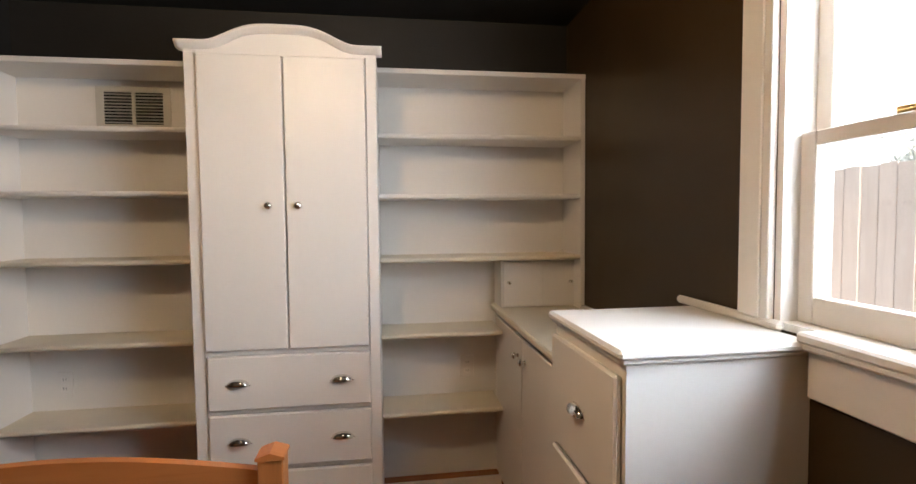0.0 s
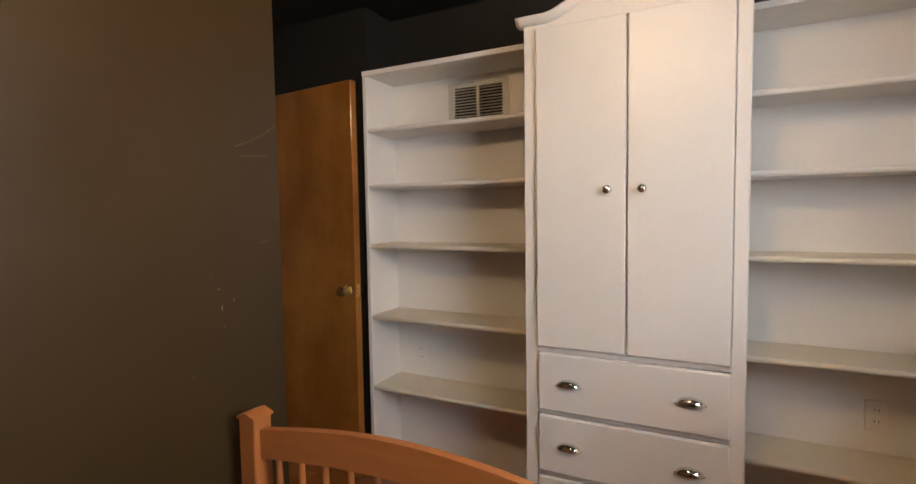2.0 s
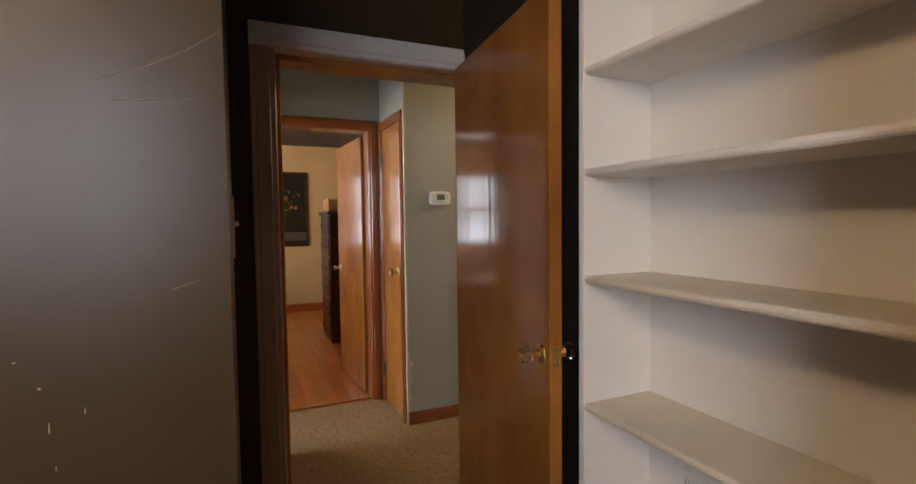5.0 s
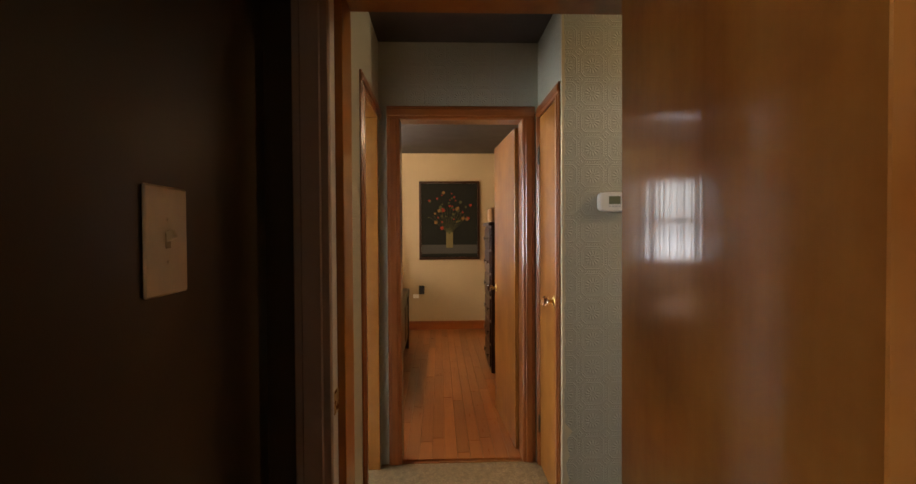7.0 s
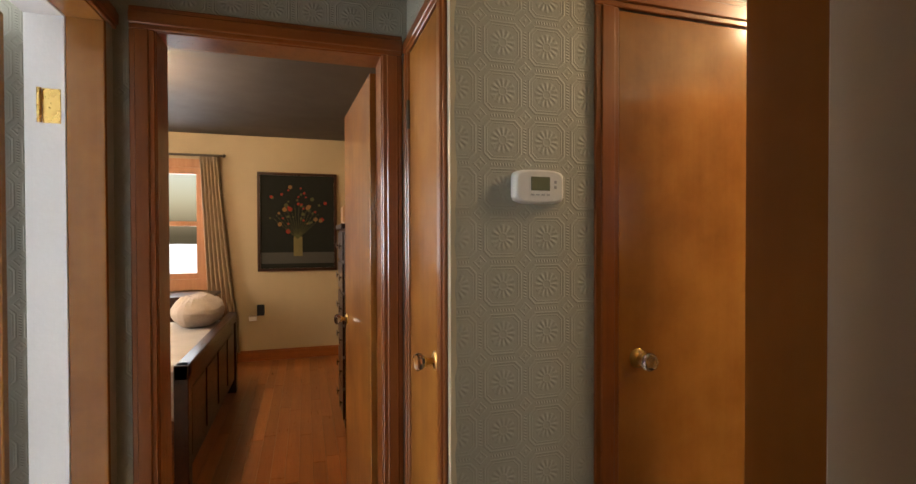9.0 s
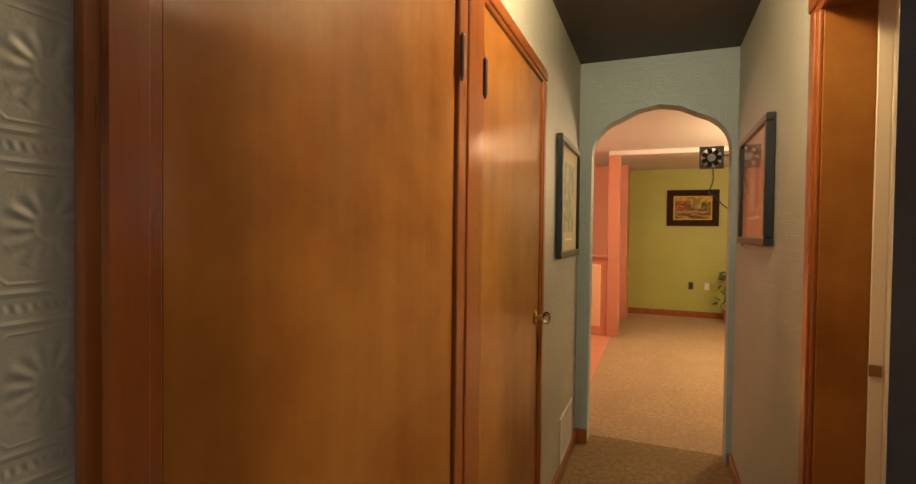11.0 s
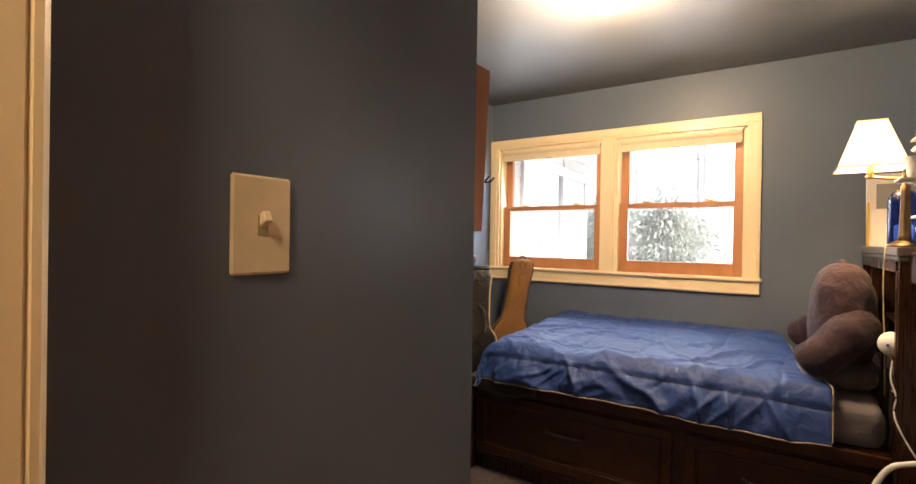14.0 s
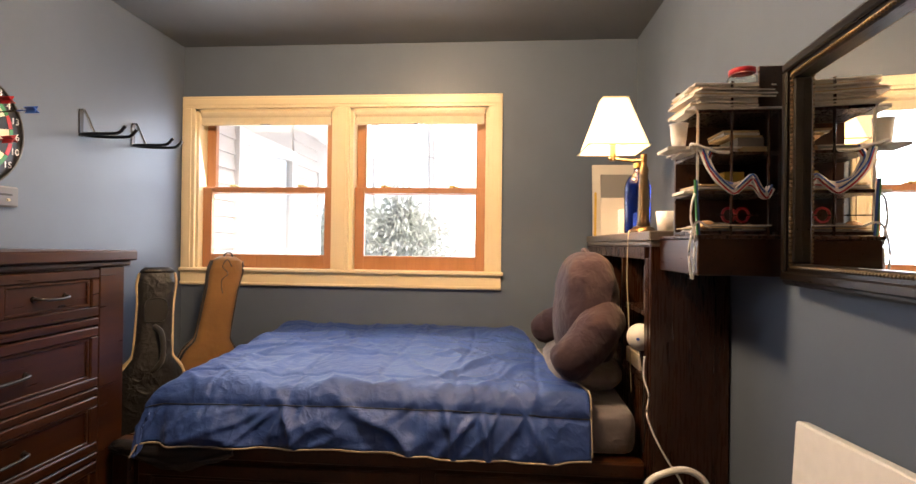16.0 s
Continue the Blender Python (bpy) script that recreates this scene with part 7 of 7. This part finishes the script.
for k in range(8):
    sh.faces.new((rings[0][k], rings[0][(k + 1) % 8], rings[1][(k + 1) % 8], rings[1][k]))
shade = part("shade", sh, SHADE_GLOW, tl, "glowing cream fabric shade")
shm = shade.modifiers.new("thickness", "SOLIDIFY")
shm.thickness = 0.002
for z, hw in ((1.705, 0.119), (1.909, 0.051)):
    rim = [(0.55 + cx * hw, 3.855 + cy * hw, z) for cx, cy in ((-1, -0.86), (-0.86, -1), (0.86, -1), (1, -0.86), (1, 0.86), (0.86, 1), (-0.86, 1), (-1, 0.86), (-1, -0.86))]
    part("shade_rim", tube(bmesh.new(), rim, 0.003, 6), SHADE, shade)

bt = thing("blue_bottle", (0.62, 3.735, 1.365), "tall cobalt blue glass bottle beside the lamp", "bottle")
part("bottle", lathe(bmesh.new(), [(0.001, 0.0), (0.049, 0.0), (0.053, 0.008), (0.053, 0.19), (0.049, 0.215), (0.037, 0.238), (0.018, 0.25), (0.015, 0.26), (0.015, 0.275), (0.001, 0.275)], Matrix.Translation((0.62, 3.735, 1.3655))), BLUE_GLASS, bt)
part("cap", cyl(bmesh.new(), (0.62, 3.735, 1.641), (0.62, 3.735, 1.662), 0.017), BRASS, bt)
tilt = Matrix.Translation((1.27, 3.68, 1.366)) @ Matrix.Rotation(0.10, 4, "Y")
single("white_board", B(-0.012, 0.0, -0.12, 0.115, 0.0, 0.40, 0.001, turn=tilt), SHEET_PAPER, "white board leaning against the window wall", "board")
tilt2 = Matrix.Translation((1.235, 3.655, 1.367)) @ Matrix.Rotation(0.12, 4, "Y")
pf = thing("picture_frame", (1.235, 3.655, 1.367), "dark photo frame leaning on the headboard", "picture frame")
part("frame", B(-0.015, 0.0, -0.10, 0.10, 0.0, 0.34, 0.001, turn=tilt2), GREY_CARD, pf)
part("print", B(-0.0165, -0.0155, -0.085, 0.085, 0.015, 0.19, turn=tilt2), WHITE_PL, pf, "pale print in the frame")
for k, (w, mt) in enumerate(((0.14, BLUE_PL), (0.1, GREY_CARD), (0.12, GREY_CARD))):
    part("printed_line", B(-0.0175, -0.0168, -w / 2, w / 2, 0.16 - 0.03 * k, 0.168 - 0.03 * k, turn=tilt2), mt, pf)
single("leaflet", B(1.08, 1.083, 3.63, 3.79, 1.3655, 1.56, turn=None), SHEET_PAPER, "cream leaflet standing on the headboard", "leaflet")
single("green_folder", B(1.2, 1.206, 3.788, 3.80, 1.3655, 1.60), YELLOW, "yellow edged folder standing on the headboard", "folder")
single("white_card", B(0.80, 0.83, 3.66, 3.765, 1.3655, 1.48, 0.003), WHITE_PL, "blank white card box on the headboard", "card")
single("tissue_cup", lathe(bmesh.new(), [(0.001, 0.0), (0.034, 0.0), (0.042, 0.078), (0.038, 0.078), (0.031, 0.004), (0.001, 0.004)], Matrix.Translation((0.40, 3.685, 1.3655))), WHITE_PL, "short white cup on the headboard", "cup")

# mirror
MIRROR_FRAME = timber("ebonised_frame", (0.004, 0.003, 0.002), (0.012, 0.008, 0.005), 0.3, "x", 1.2, 0.1)
mr = thing("wall_mirror", (-0.6, 3.545, 1.5), "large wall mirror in a beaded black frame", "mirror")
mx0, mx1, mz0, mz1, fw = -1.18, -0.148, 1.215, 1.805, 0.056
part("backing", B(mx0 + 0.01, mx1 - 0.01, 3.531, 3.542, mz0 + 0.01, mz1 - 0.01), ESPRESSO, mr)
part("mirror_glass", B(mx0 + fw - 0.01, mx1 - fw + 0.01, 3.5425, 3.548, mz0 + fw - 0.01, mz1 - fw + 0.01), MIRROR, mr, "clear mirror glass")
for a, b, c, d in ((mx0, mx1, mz1 - fw, mz1), (mx0, mx1, mz0, mz0 + fw), (mx0, mx0 + fw, mz0 + fw, mz1 - fw), (mx1 - fw, mx1, mz0 + fw, mz1 - fw)):
    part("frame", B(a, b, 3.5422, 3.572, c, d, 0.006), MIRROR_FRAME, mr)
i, o = fw - 0.008, 0.012
for a, b, c, d in ((mx0 + o, mx1 - o, mz1 - 0.035, mz1 - o), (mx0 + o, mx1 - o, mz0 + o, mz0 + 0.035), (mx0 + o, mx0 + 0.035, mz0 + 0.035, mz1 - 0.035), (mx1 - 0.035, mx1 - o, mz0 + 0.035, mz1 - 0.035)):
    part("raised_moulding", B(a, b, 3.572, 3.582, c, d, 0.004), MIRROR_FRAME, mr)
bead = bmesh.new()
n = 90
for k in range(n):
    x = mx0 + i + (mx1 - mx0 - 2 * i) * (k + 0.5) / n
    for z in (mz0 + i, mz1 - i):
        bmesh.ops.create_icosphere(bead, subdivisions=1, radius=0.0055, matrix=Matrix.Translation((x, 3.572, z)))
for k in range(46):
    z = mz0 + i + (mz1 - mz0 - 2 * i) * (k + 0.5) / 46
    for x in (mx0 + i, mx1 - i):
        bmesh.ops.create_icosphere(bead, subdivisions=1, radius=0.0055, matrix=Matrix.Translation((x, 3.572, z)))
part("beading", bead, PEWTER_DARK, mr, "row of small bronze beads")
part("wall_peg", cyl(bmesh.new(), (mx0 + 0.05, 3.435, 1.5), (mx0 + 0.05, 3.545, 1.5), 0.008), BLACK_STEEL, mr)
turn = Matrix.Translation((mx1, 3.535, 0)) @ Matrix.Rotation(radians(-6), 4, "Z") @ Matrix.Translation((-mx1, -3.535, 0))
mr.matrix_world = turn @ Matrix.Translation(mr.location)

# dresser
dr = thing("dresser", (-0.3, 6.0, 0), "dark cherry chest of drawers with pewter handles", "dresser")
part("top_board", B(-0.745, 0.345, 5.745, 6.245, 1.232, 1.272, 0.006), CHERRY, dr)
part("top_moulding", B(-0.73, 0.33, 5.762, 6.243, 1.212, 1.232, 0.005), CHERRY, dr)
part("carcass", B(-0.705, 0.306, 5.80, 6.24, 0.10, 1.212), CHERRY, dr)
for x0, x1 in ((-0.71, -0.60), (0.19, 0.311)):
    part("corner_post", B(x0, x1, 5.775, 5.83, 0.0, 1.212, 0.004), CHERRY, dr)
    part("leg", B(x0, x1, 6.185, 6.242, 0.0, 0.10, 0.003), CHERRY, dr)
for z in (1.005, 0.75, 0.515, 0.275):
    part("rail", B(-0.60, 0.19, 5.772, 5.80, z - 0.004, z + 0.022, 0.004), CHERRY, dr)
part("base_rail", B(-0.60, 0.19, 5.785, 5.80, 0.09, 0.14, 0.003), CHERRY, dr)
rows_ = ((1.035, 1.205, ((-0.594, -0.212), (-0.197, 0.184))), (0.778, 0.995, ((-0.594, 0.184),)), (0.543, 0.742, ((-0.594, 0.184),)), (0.303, 0.505, ((-0.594, 0.184),)))
for z0, z1, spans in rows_:
    for a, b in spans:
        fr = panel_front(dr, "drawer_front", "y", 5.80, -1, a, b, z0, z1, CHERRY, 0.034, 0.03)
        bar_handle(fr, "y", 5.782, -1, (a + b) / 2, (z0 + z1) / 2, 0.235 if b - a > 0.5 else 0.115)

# dartboard
db = thing("dartboard", (0.10, 6.25, 1.71), "black dartboard with red segments and white numbers", "dartboard")
C = Vector((0.10, 6.24, 1.71))
turn_y = Matrix.Translation(C) @ Matrix.Rotation(math.pi / 2, 4, "X")
part("board", lathe(bmesh.new(), [(0.001, -0.012), (0.222, -0.012), (0.226, -0.006), (0.226, 0.014), (0.219, 0.02), (0.001, 0.02)], turn_y, 48), BLACK, db)
part("ring", lathe(bmesh.new(), [(0.212, 0.02), (0.212, 0.027), (0.219, 0.027), (0.219, 0.02)], turn_y, 48), PEWTER, db)


def wedge(bm, r0, r1, a0, a1, h0, h1):
    vs = []
    for h in (h0, h1):
        for r, a in ((r0, a0), (r1, a0), (r1, (a0 + a1) / 2), (r1, a1), (r0, a1)):
            vs.append(bm.verts.new(turn_y @ Vector((r * math.cos(a), r * math.sin(a), h))))
    bm.faces.new(vs[:5]), bm.faces.new(vs[5:])
    for k in range(5):
        bm.faces.new((vs[k], vs[(k + 1) % 5], vs[5 + (k + 1) % 5], vs[5 + k]))
    return bm


NUMBERS = (20, 1, 18, 4, 13, 6, 10, 15, 2, 17, 3, 19, 7, 16, 8, 11, 14, 9, 12, 5)
for k, num in enumerate(NUMBERS):
    a = math.pi / 2 - k * math.tau / 20
    lo, hi = a - math.pi / 20 + 0.006, a + math.pi / 20 - 0.006
    part("segment", wedge(bmesh.new(), 0.025, 0.094, lo, hi, 0.02, 0.023), IVORY if k % 2 else BLACK, db)
    part("segment", wedge(bmesh.new(), 0.108, 0.160, lo, hi, 0.02, 0.023), IVORY if k % 2 else BLACK, db)
    part("score_band", wedge(bmesh.new(), 0.095, 0.107, lo, hi, 0.02, 0.024), RED if k % 2 == 0 else GREEN_PL, db)
    part("score_band", wedge(bmesh.new(), 0.161, 0.175, lo, hi, 0.02, 0.024), RED if k % 2 == 0 else GREEN_PL, db)
    cu = bpy.data.curves.new("number", "FONT")
    cu.body, cu.size, cu.align_x, cu.align_y, cu.extrude = str(num), 0.036, "CENTER", "CENTER", 0.0008
    cu.materials.append(WHITE_PL)
    nt = new("number", cu)
    nt.parent = db
    nt.matrix_local = Matrix.Translation(C - Vector((0.10, 6.25, 1.71)) + Vector((0.194 * math.cos(a), -0.0215, 0.194 * math.sin(a)))) @ Matrix.Rotation(math.pi / 2, 4, "X")
part("bullseye", cyl(bmesh.new(), C + Vector((0, -0.02, 0)), C + Vector((0, -0.026, 0)), 0.014), RED, db)
for nm, ax, az, mt in (("dart", 0.12, 1.80, RED), ("dart", 0.215, 1.79, BLUE_PL), ("dart", 0.13, 1.66, RED)):
    d = thing("dart", (ax, 6.21, az), "%s flighted dart stuck in the board" % ("red" if mt is RED else "blue"), "dart", "darts in the board")
    part("barrel", cyl(bmesh.new(), (ax, 6.219, az), (ax + 0.01, 6.15, az + 0.008), 0.002, 0.004, 8), PEWTER, d)
    part("shaft", cyl(bmesh.new(), (ax + 0.01, 6.15, az + 0.008), (ax + 0.013, 6.11, az + 0.011), 0.003, 0.003, 8), mt, d)
    for s in range(2):
        m = Matrix.Translation((ax + 0.0145, 6.095, az + 0.012)) @ Matrix.Rotation(s * math.pi / 2 + 0.5, 4, "Y")
        part("flight", B(-0.017, 0.017, -0.02, 0.02, -0.0006, 0.0006, turn=m), mt, d)
tr = thing("dart_tray", (0.15, 6.24, 1.47), "grey plastic scoring panel under the dartboard", "tray")
part("panel", B(-0.03, 0.31, 6.222, 6.253, 1.435, 1.515, 0.006), plain("tray_grey", (0.13, 0.13, 0.14), 0.5), tr)
part("slot", B(0.02, 0.28, 6.2205, 6.2217, 1.478, 1.486), BLACK, tr)
for k in range(6):
    part("button", cyl(bmesh.new(), (0.04 + k * 0.045, 6.222, 1.462), (0.04 + k * 0.045, 6.217, 1.462), 0.006, 0.005, 8), RED if k % 3 == 0 else IVORY, tr)

# two wall hooks
for hx, hz in ((0.63, 1.80), (0.96, 1.815)):
    hk = thing("wall_hook", (hx, 6.25, hz), "black steel double prong hanger on the wall", "hook", "guitar hooks on the wall")
    part("plate", B(hx - 0.012, hx + 0.012, 6.249, 6.2545, hz - 0.01, hz + 0.115, 0.002), BLACK_STEEL, hk)
    part("brace", tube(bmesh.new(), [(hx, 6.25, hz + 0.11), (hx - 0.004, 6.235, hz + 0.112), (hx - 0.006, 6.215, hz + 0.08), (hx - 0.004, 6.19, hz + 0.02), (hx, 6.18, hz)], 0.006), CHROME, hk)
    for s in (-1, 1):
        part("prong", tube(bmesh.new(), [(hx, 6.25, hz), (hx + s * 0.022, 6.22, hz - 0.004), (hx + s * 0.034, 6.16, hz - 0.006), (hx + s * 0.036, 6.06, hz - 0.006), (hx + s * 0.036, 6.03, hz + 0.002), (hx + s * 0.036, 6.005, hz + 0.028)], 0.0075), BLACK_STEEL, hk)

# wood frame on the switch wall's end
wf = thing("wooden_rack", (-1.375, 4.85, 1.55), "small orange brown wooden rack on the wall", "rack")
for y in (4.69, 5.02):
    part("side_board", prism(bmesh.new(), [(-1.389, 1.385), (-1.342, 1.385), (-1.318, 1.72), (-1.318, 1.735), (-1.389, 1.735)], "y", y, y + 0.018), PINE_Z, wf)
part("back_board", B(-1.389, -1.381, 4.708, 5.02, 1.40, 1.73), PINE_Z, wf)
part("bottom_board", B(-1.381, -1.345, 4.708, 5.02, 1.39, 1.405), PINE_Z, wf)
part("top_board", B(-1.381, -1.315, 4.708, 5.02, 1.715, 1.73), PINE_Z, wf)

# guitar bags in the corner behind the foot of the bed


def guitar_bag(name, top, foot, mat, lab, w_top, w_body, depth, across, trim):
    bag = thing(name, (foot[0], foot[1], 0.0), lab, "guitar bag", "guitar bags in the corner")
    top, foot, across = Vector(top), Vector(foot), Vector(across).normalized()
    up = (top - foot).normalized()
    deep = up.cross(across).normalized()
    prof = ((0.0, 0.55), (0.02, 0.8), (0.12, 1.0), (0.26, 0.94), (0.36, 0.82), (0.46, 0.92), (0.56, 0.80), (0.62, 0.52))
    rings = []
    for s, k in prof:
        rings.append((foot + (top - foot) * s, across * w_body * k, deep * depth * (0.75 if s == 0 else 1)))
    for s, k in ((0.70, 0.95), (0.85, 0.92), (0.93, 1.0), (0.98, 0.88), (1.0, 0.45)):
        rings.append((foot + (top - foot) * s, across * w_top * k, deep * depth * (0.72 if s < 1 else 0.4)))
    part("body", loft(bmesh.new(), rings, 28, 3.6), mat, bag)
    for s in (-1, 1):
        for h in (-0.5, 0.5):
            zl = [c + a * 0.975 * s + b * h for c, a, b in rings[1:-1]]
            part("zipper", tube(bmesh.new(), zl, 0.008, 6), trim, bag, "zipper along the edge")
    return bag, rings, up


tb, rings, up = guitar_bag("guitar_bag", (1.20, 5.855, 1.225), (1.08, 6.02, 0.02), BAG_TAN, "tan canvas guitar bag with black zipper", 0.088, 0.17, 0.085, (-0.62, 0.80, 0.05), STRAP)
c, a, b = rings[10]
front = b if b.x < 0 else -b
part("stitched_mark", tube(bmesh.new(), [c + front * 1.01 + a * x + up * z for x, z in ((-0.25, 0.03), (0.1, 0.07), (0.3, 0.03), (-0.1, -0.01), (0.2, -0.05), (0.0, -0.12))], 0.0025, 5), STRAP, tb, "dark stitched mark")
c, a, b = rings[-1]
part("hang_loop", tube(bmesh.new(), [c - a * 0.6, c + up * 0.02 - a * 0.3, c + up * 0.02 + a * 0.3, c + a * 0.6], 0.005, 6), STRAP, tb)
part("pocket_patch", loft(bmesh.new(), [(rings[7][0] - rings[7][1] * 0.2 + front * s, rings[7][1] * 0.5, up * 0.03) for s in (0.2, 1.12)], 14, 6), STRAP, tb, "black patch above the body")

kb, rings, up = guitar_bag("guitar_bag", (0.87, 6.04, 1.17), (0.78, 6.03, 0.02), BAG_BLACK, "black nylon guitar bag with tan piping", 0.085, 0.17, 0.085, (0.60, -0.80, 0), CARD)
c, a, b = rings[10]
front = b if b.y < 0 else -b
mid = c - up * 0.13
part("pocket", loft(bmesh.new(), [(mid + front * s, a * 0.55, up * 0.055) for s in (0.6, 1.05)], 16, 8), STRAP, kb, "clear label pocket")
rim = [mid + front * 1.06 + a * x * 0.5 + up * z * 0.05 for x, z in ((-1, -1), (1, -1), (1, 1), (-1, 1), (-1, -1))]
part("pocket_rim", tube(bmesh.new(), rim, 0.003, 5), BLACK, kb)
c, a, b = rings[8]
part("carry_handle", tube(bmesh.new(), [c + front * 1.0 + up * 0.06, c + front * 1.5 + up * 0.02 + a * 0.4, c + front * 1.6 - up * 0.10 + a * 0.5, c + front * 1.2 - up * 0.16], 0.013, 8), STRAP, kb, "webbing carry handle")
part("top_flap", loft(bmesh.new(), [(rings[-2][0] + up * z, rings[-2][1] * k, rings[-2][2] * k) for z, k in ((0.0, 1.02), (0.015, 0.98), (0.028, 0.75))], 20, 4), BAG_BLACK, kb, "crumpled top end")
bb = bmesh.new()
loft(bb, [((0.60, 6.17, 0.0), (0.10, 0, 0), (0, 0.055, 0)), ((0.60, 6.175, 0.6), (0.10, 0, 0), (0, 0.055, 0)), ((0.62, 6.19, 0.98), (0.085, 0, 0), (0, 0.04, 0)), ((0.62, 6.19, 1.0), (0.06, 0, 0), (0, 0.025, 0))], 20, 4)
single("blue_bag", bb, BAG_BLUE, "slim blue bag standing behind the guitar bags", "bag")

# things on the floor by the south wall
wp = thing("foam_board", (-0.475, 3.66, 0.0), "thick white board leaning against the wall", "board")
part("board", B(-0.185, 0.175, -0.016, 0.016, 0.005, 0.905, 0.004, turn=Matrix.Translation((-0.475, 3.66, 0)) @ Matrix.Rotation(math.radians(5), 4, "X") @ Matrix.Rotation(math.radians(3), 4, "Y")), WHITE_PL, wp)
bg = bmesh.new()
loft(bg, [((0.08, 3.70, 0.0), (0.12, 0, 0), (0, 0.13, 0)), ((0.08, 3.70, 0.3), (0.13, 0, 0), (0, 0.14, 0)), ((0.08, 3.69, 0.47), (0.10, 0, 0), (0, 0.11, 0)), ((0.08, 3.685, 0.54), (0.05, 0, 0), (0, 0.06, 0))], 24, 3)
for v in bg.verts:
    v.co += v.normal * 0.02 * noise.noise(v.co * 9)
single("black_bag", bg, BAG_BLACK, "slumped black bag on the floor", "bag")
single("white_hose", tube(bmesh.new(), [(0.06, 3.90, 0.02), (0.09, 3.89, 0.40), (0.10, 3.846, 0.547), (0.10, 3.782, 0.594), (0.10, 3.71, 0.603), (0.10, 3.654, 0.551), (0.10, 3.62, 0.40), (0.1, 3.60, 0.02)], 0.011), WHITE_PL, "thick white cable looped over the bag", "cable")
# ---- floor strips, last of the setting ----
def strips(parent_name, x0, x1, y0, y1, w, seed):
    base = bpy.data.objects[parent_name]
    rn = random.Random(seed)
    meshes = {}
    y = y0
    while y < y1 - 0.01:
        x = x0 + rn.uniform(-0.6, 0)
        while x < x1:
            length = rn.choice((0.7, 0.95, 1.2, 1.45))
            a, b = max(x, x0), min(x + length, x1)
            if b - a > 0.03:
                key = round(b - a, 3)
                if key not in meshes:
                    meshes[key] = mesh_of("strip", B(0.0006, b - a - 0.0006, 0.0006, w - 0.0006, -0.0115, 0.0, 0.0012), FLOOR_WOOD)
                o = new("strip", meshes[key])
                o.parent = base
                o.location = (a, y, 0.0)
            x += length
        y += w


strips("floor_bedroom_base", -7.78, -3.82, 0.3, 3.28, 0.078, 3)
strips("floor_office_base", -2.16, 1.42, 1.7, 2.884, 0.078, 5)
built("floor_office_rest", B(-2.16, 1.42, -1.4, 1.699, -0.0115, 0.0), FLOOR_WOOD)
built("floor_bedroom_rest", B(-7.78, -3.82, -0.6, 0.299, -0.0115, 0.0), FLOOR_WOOD)
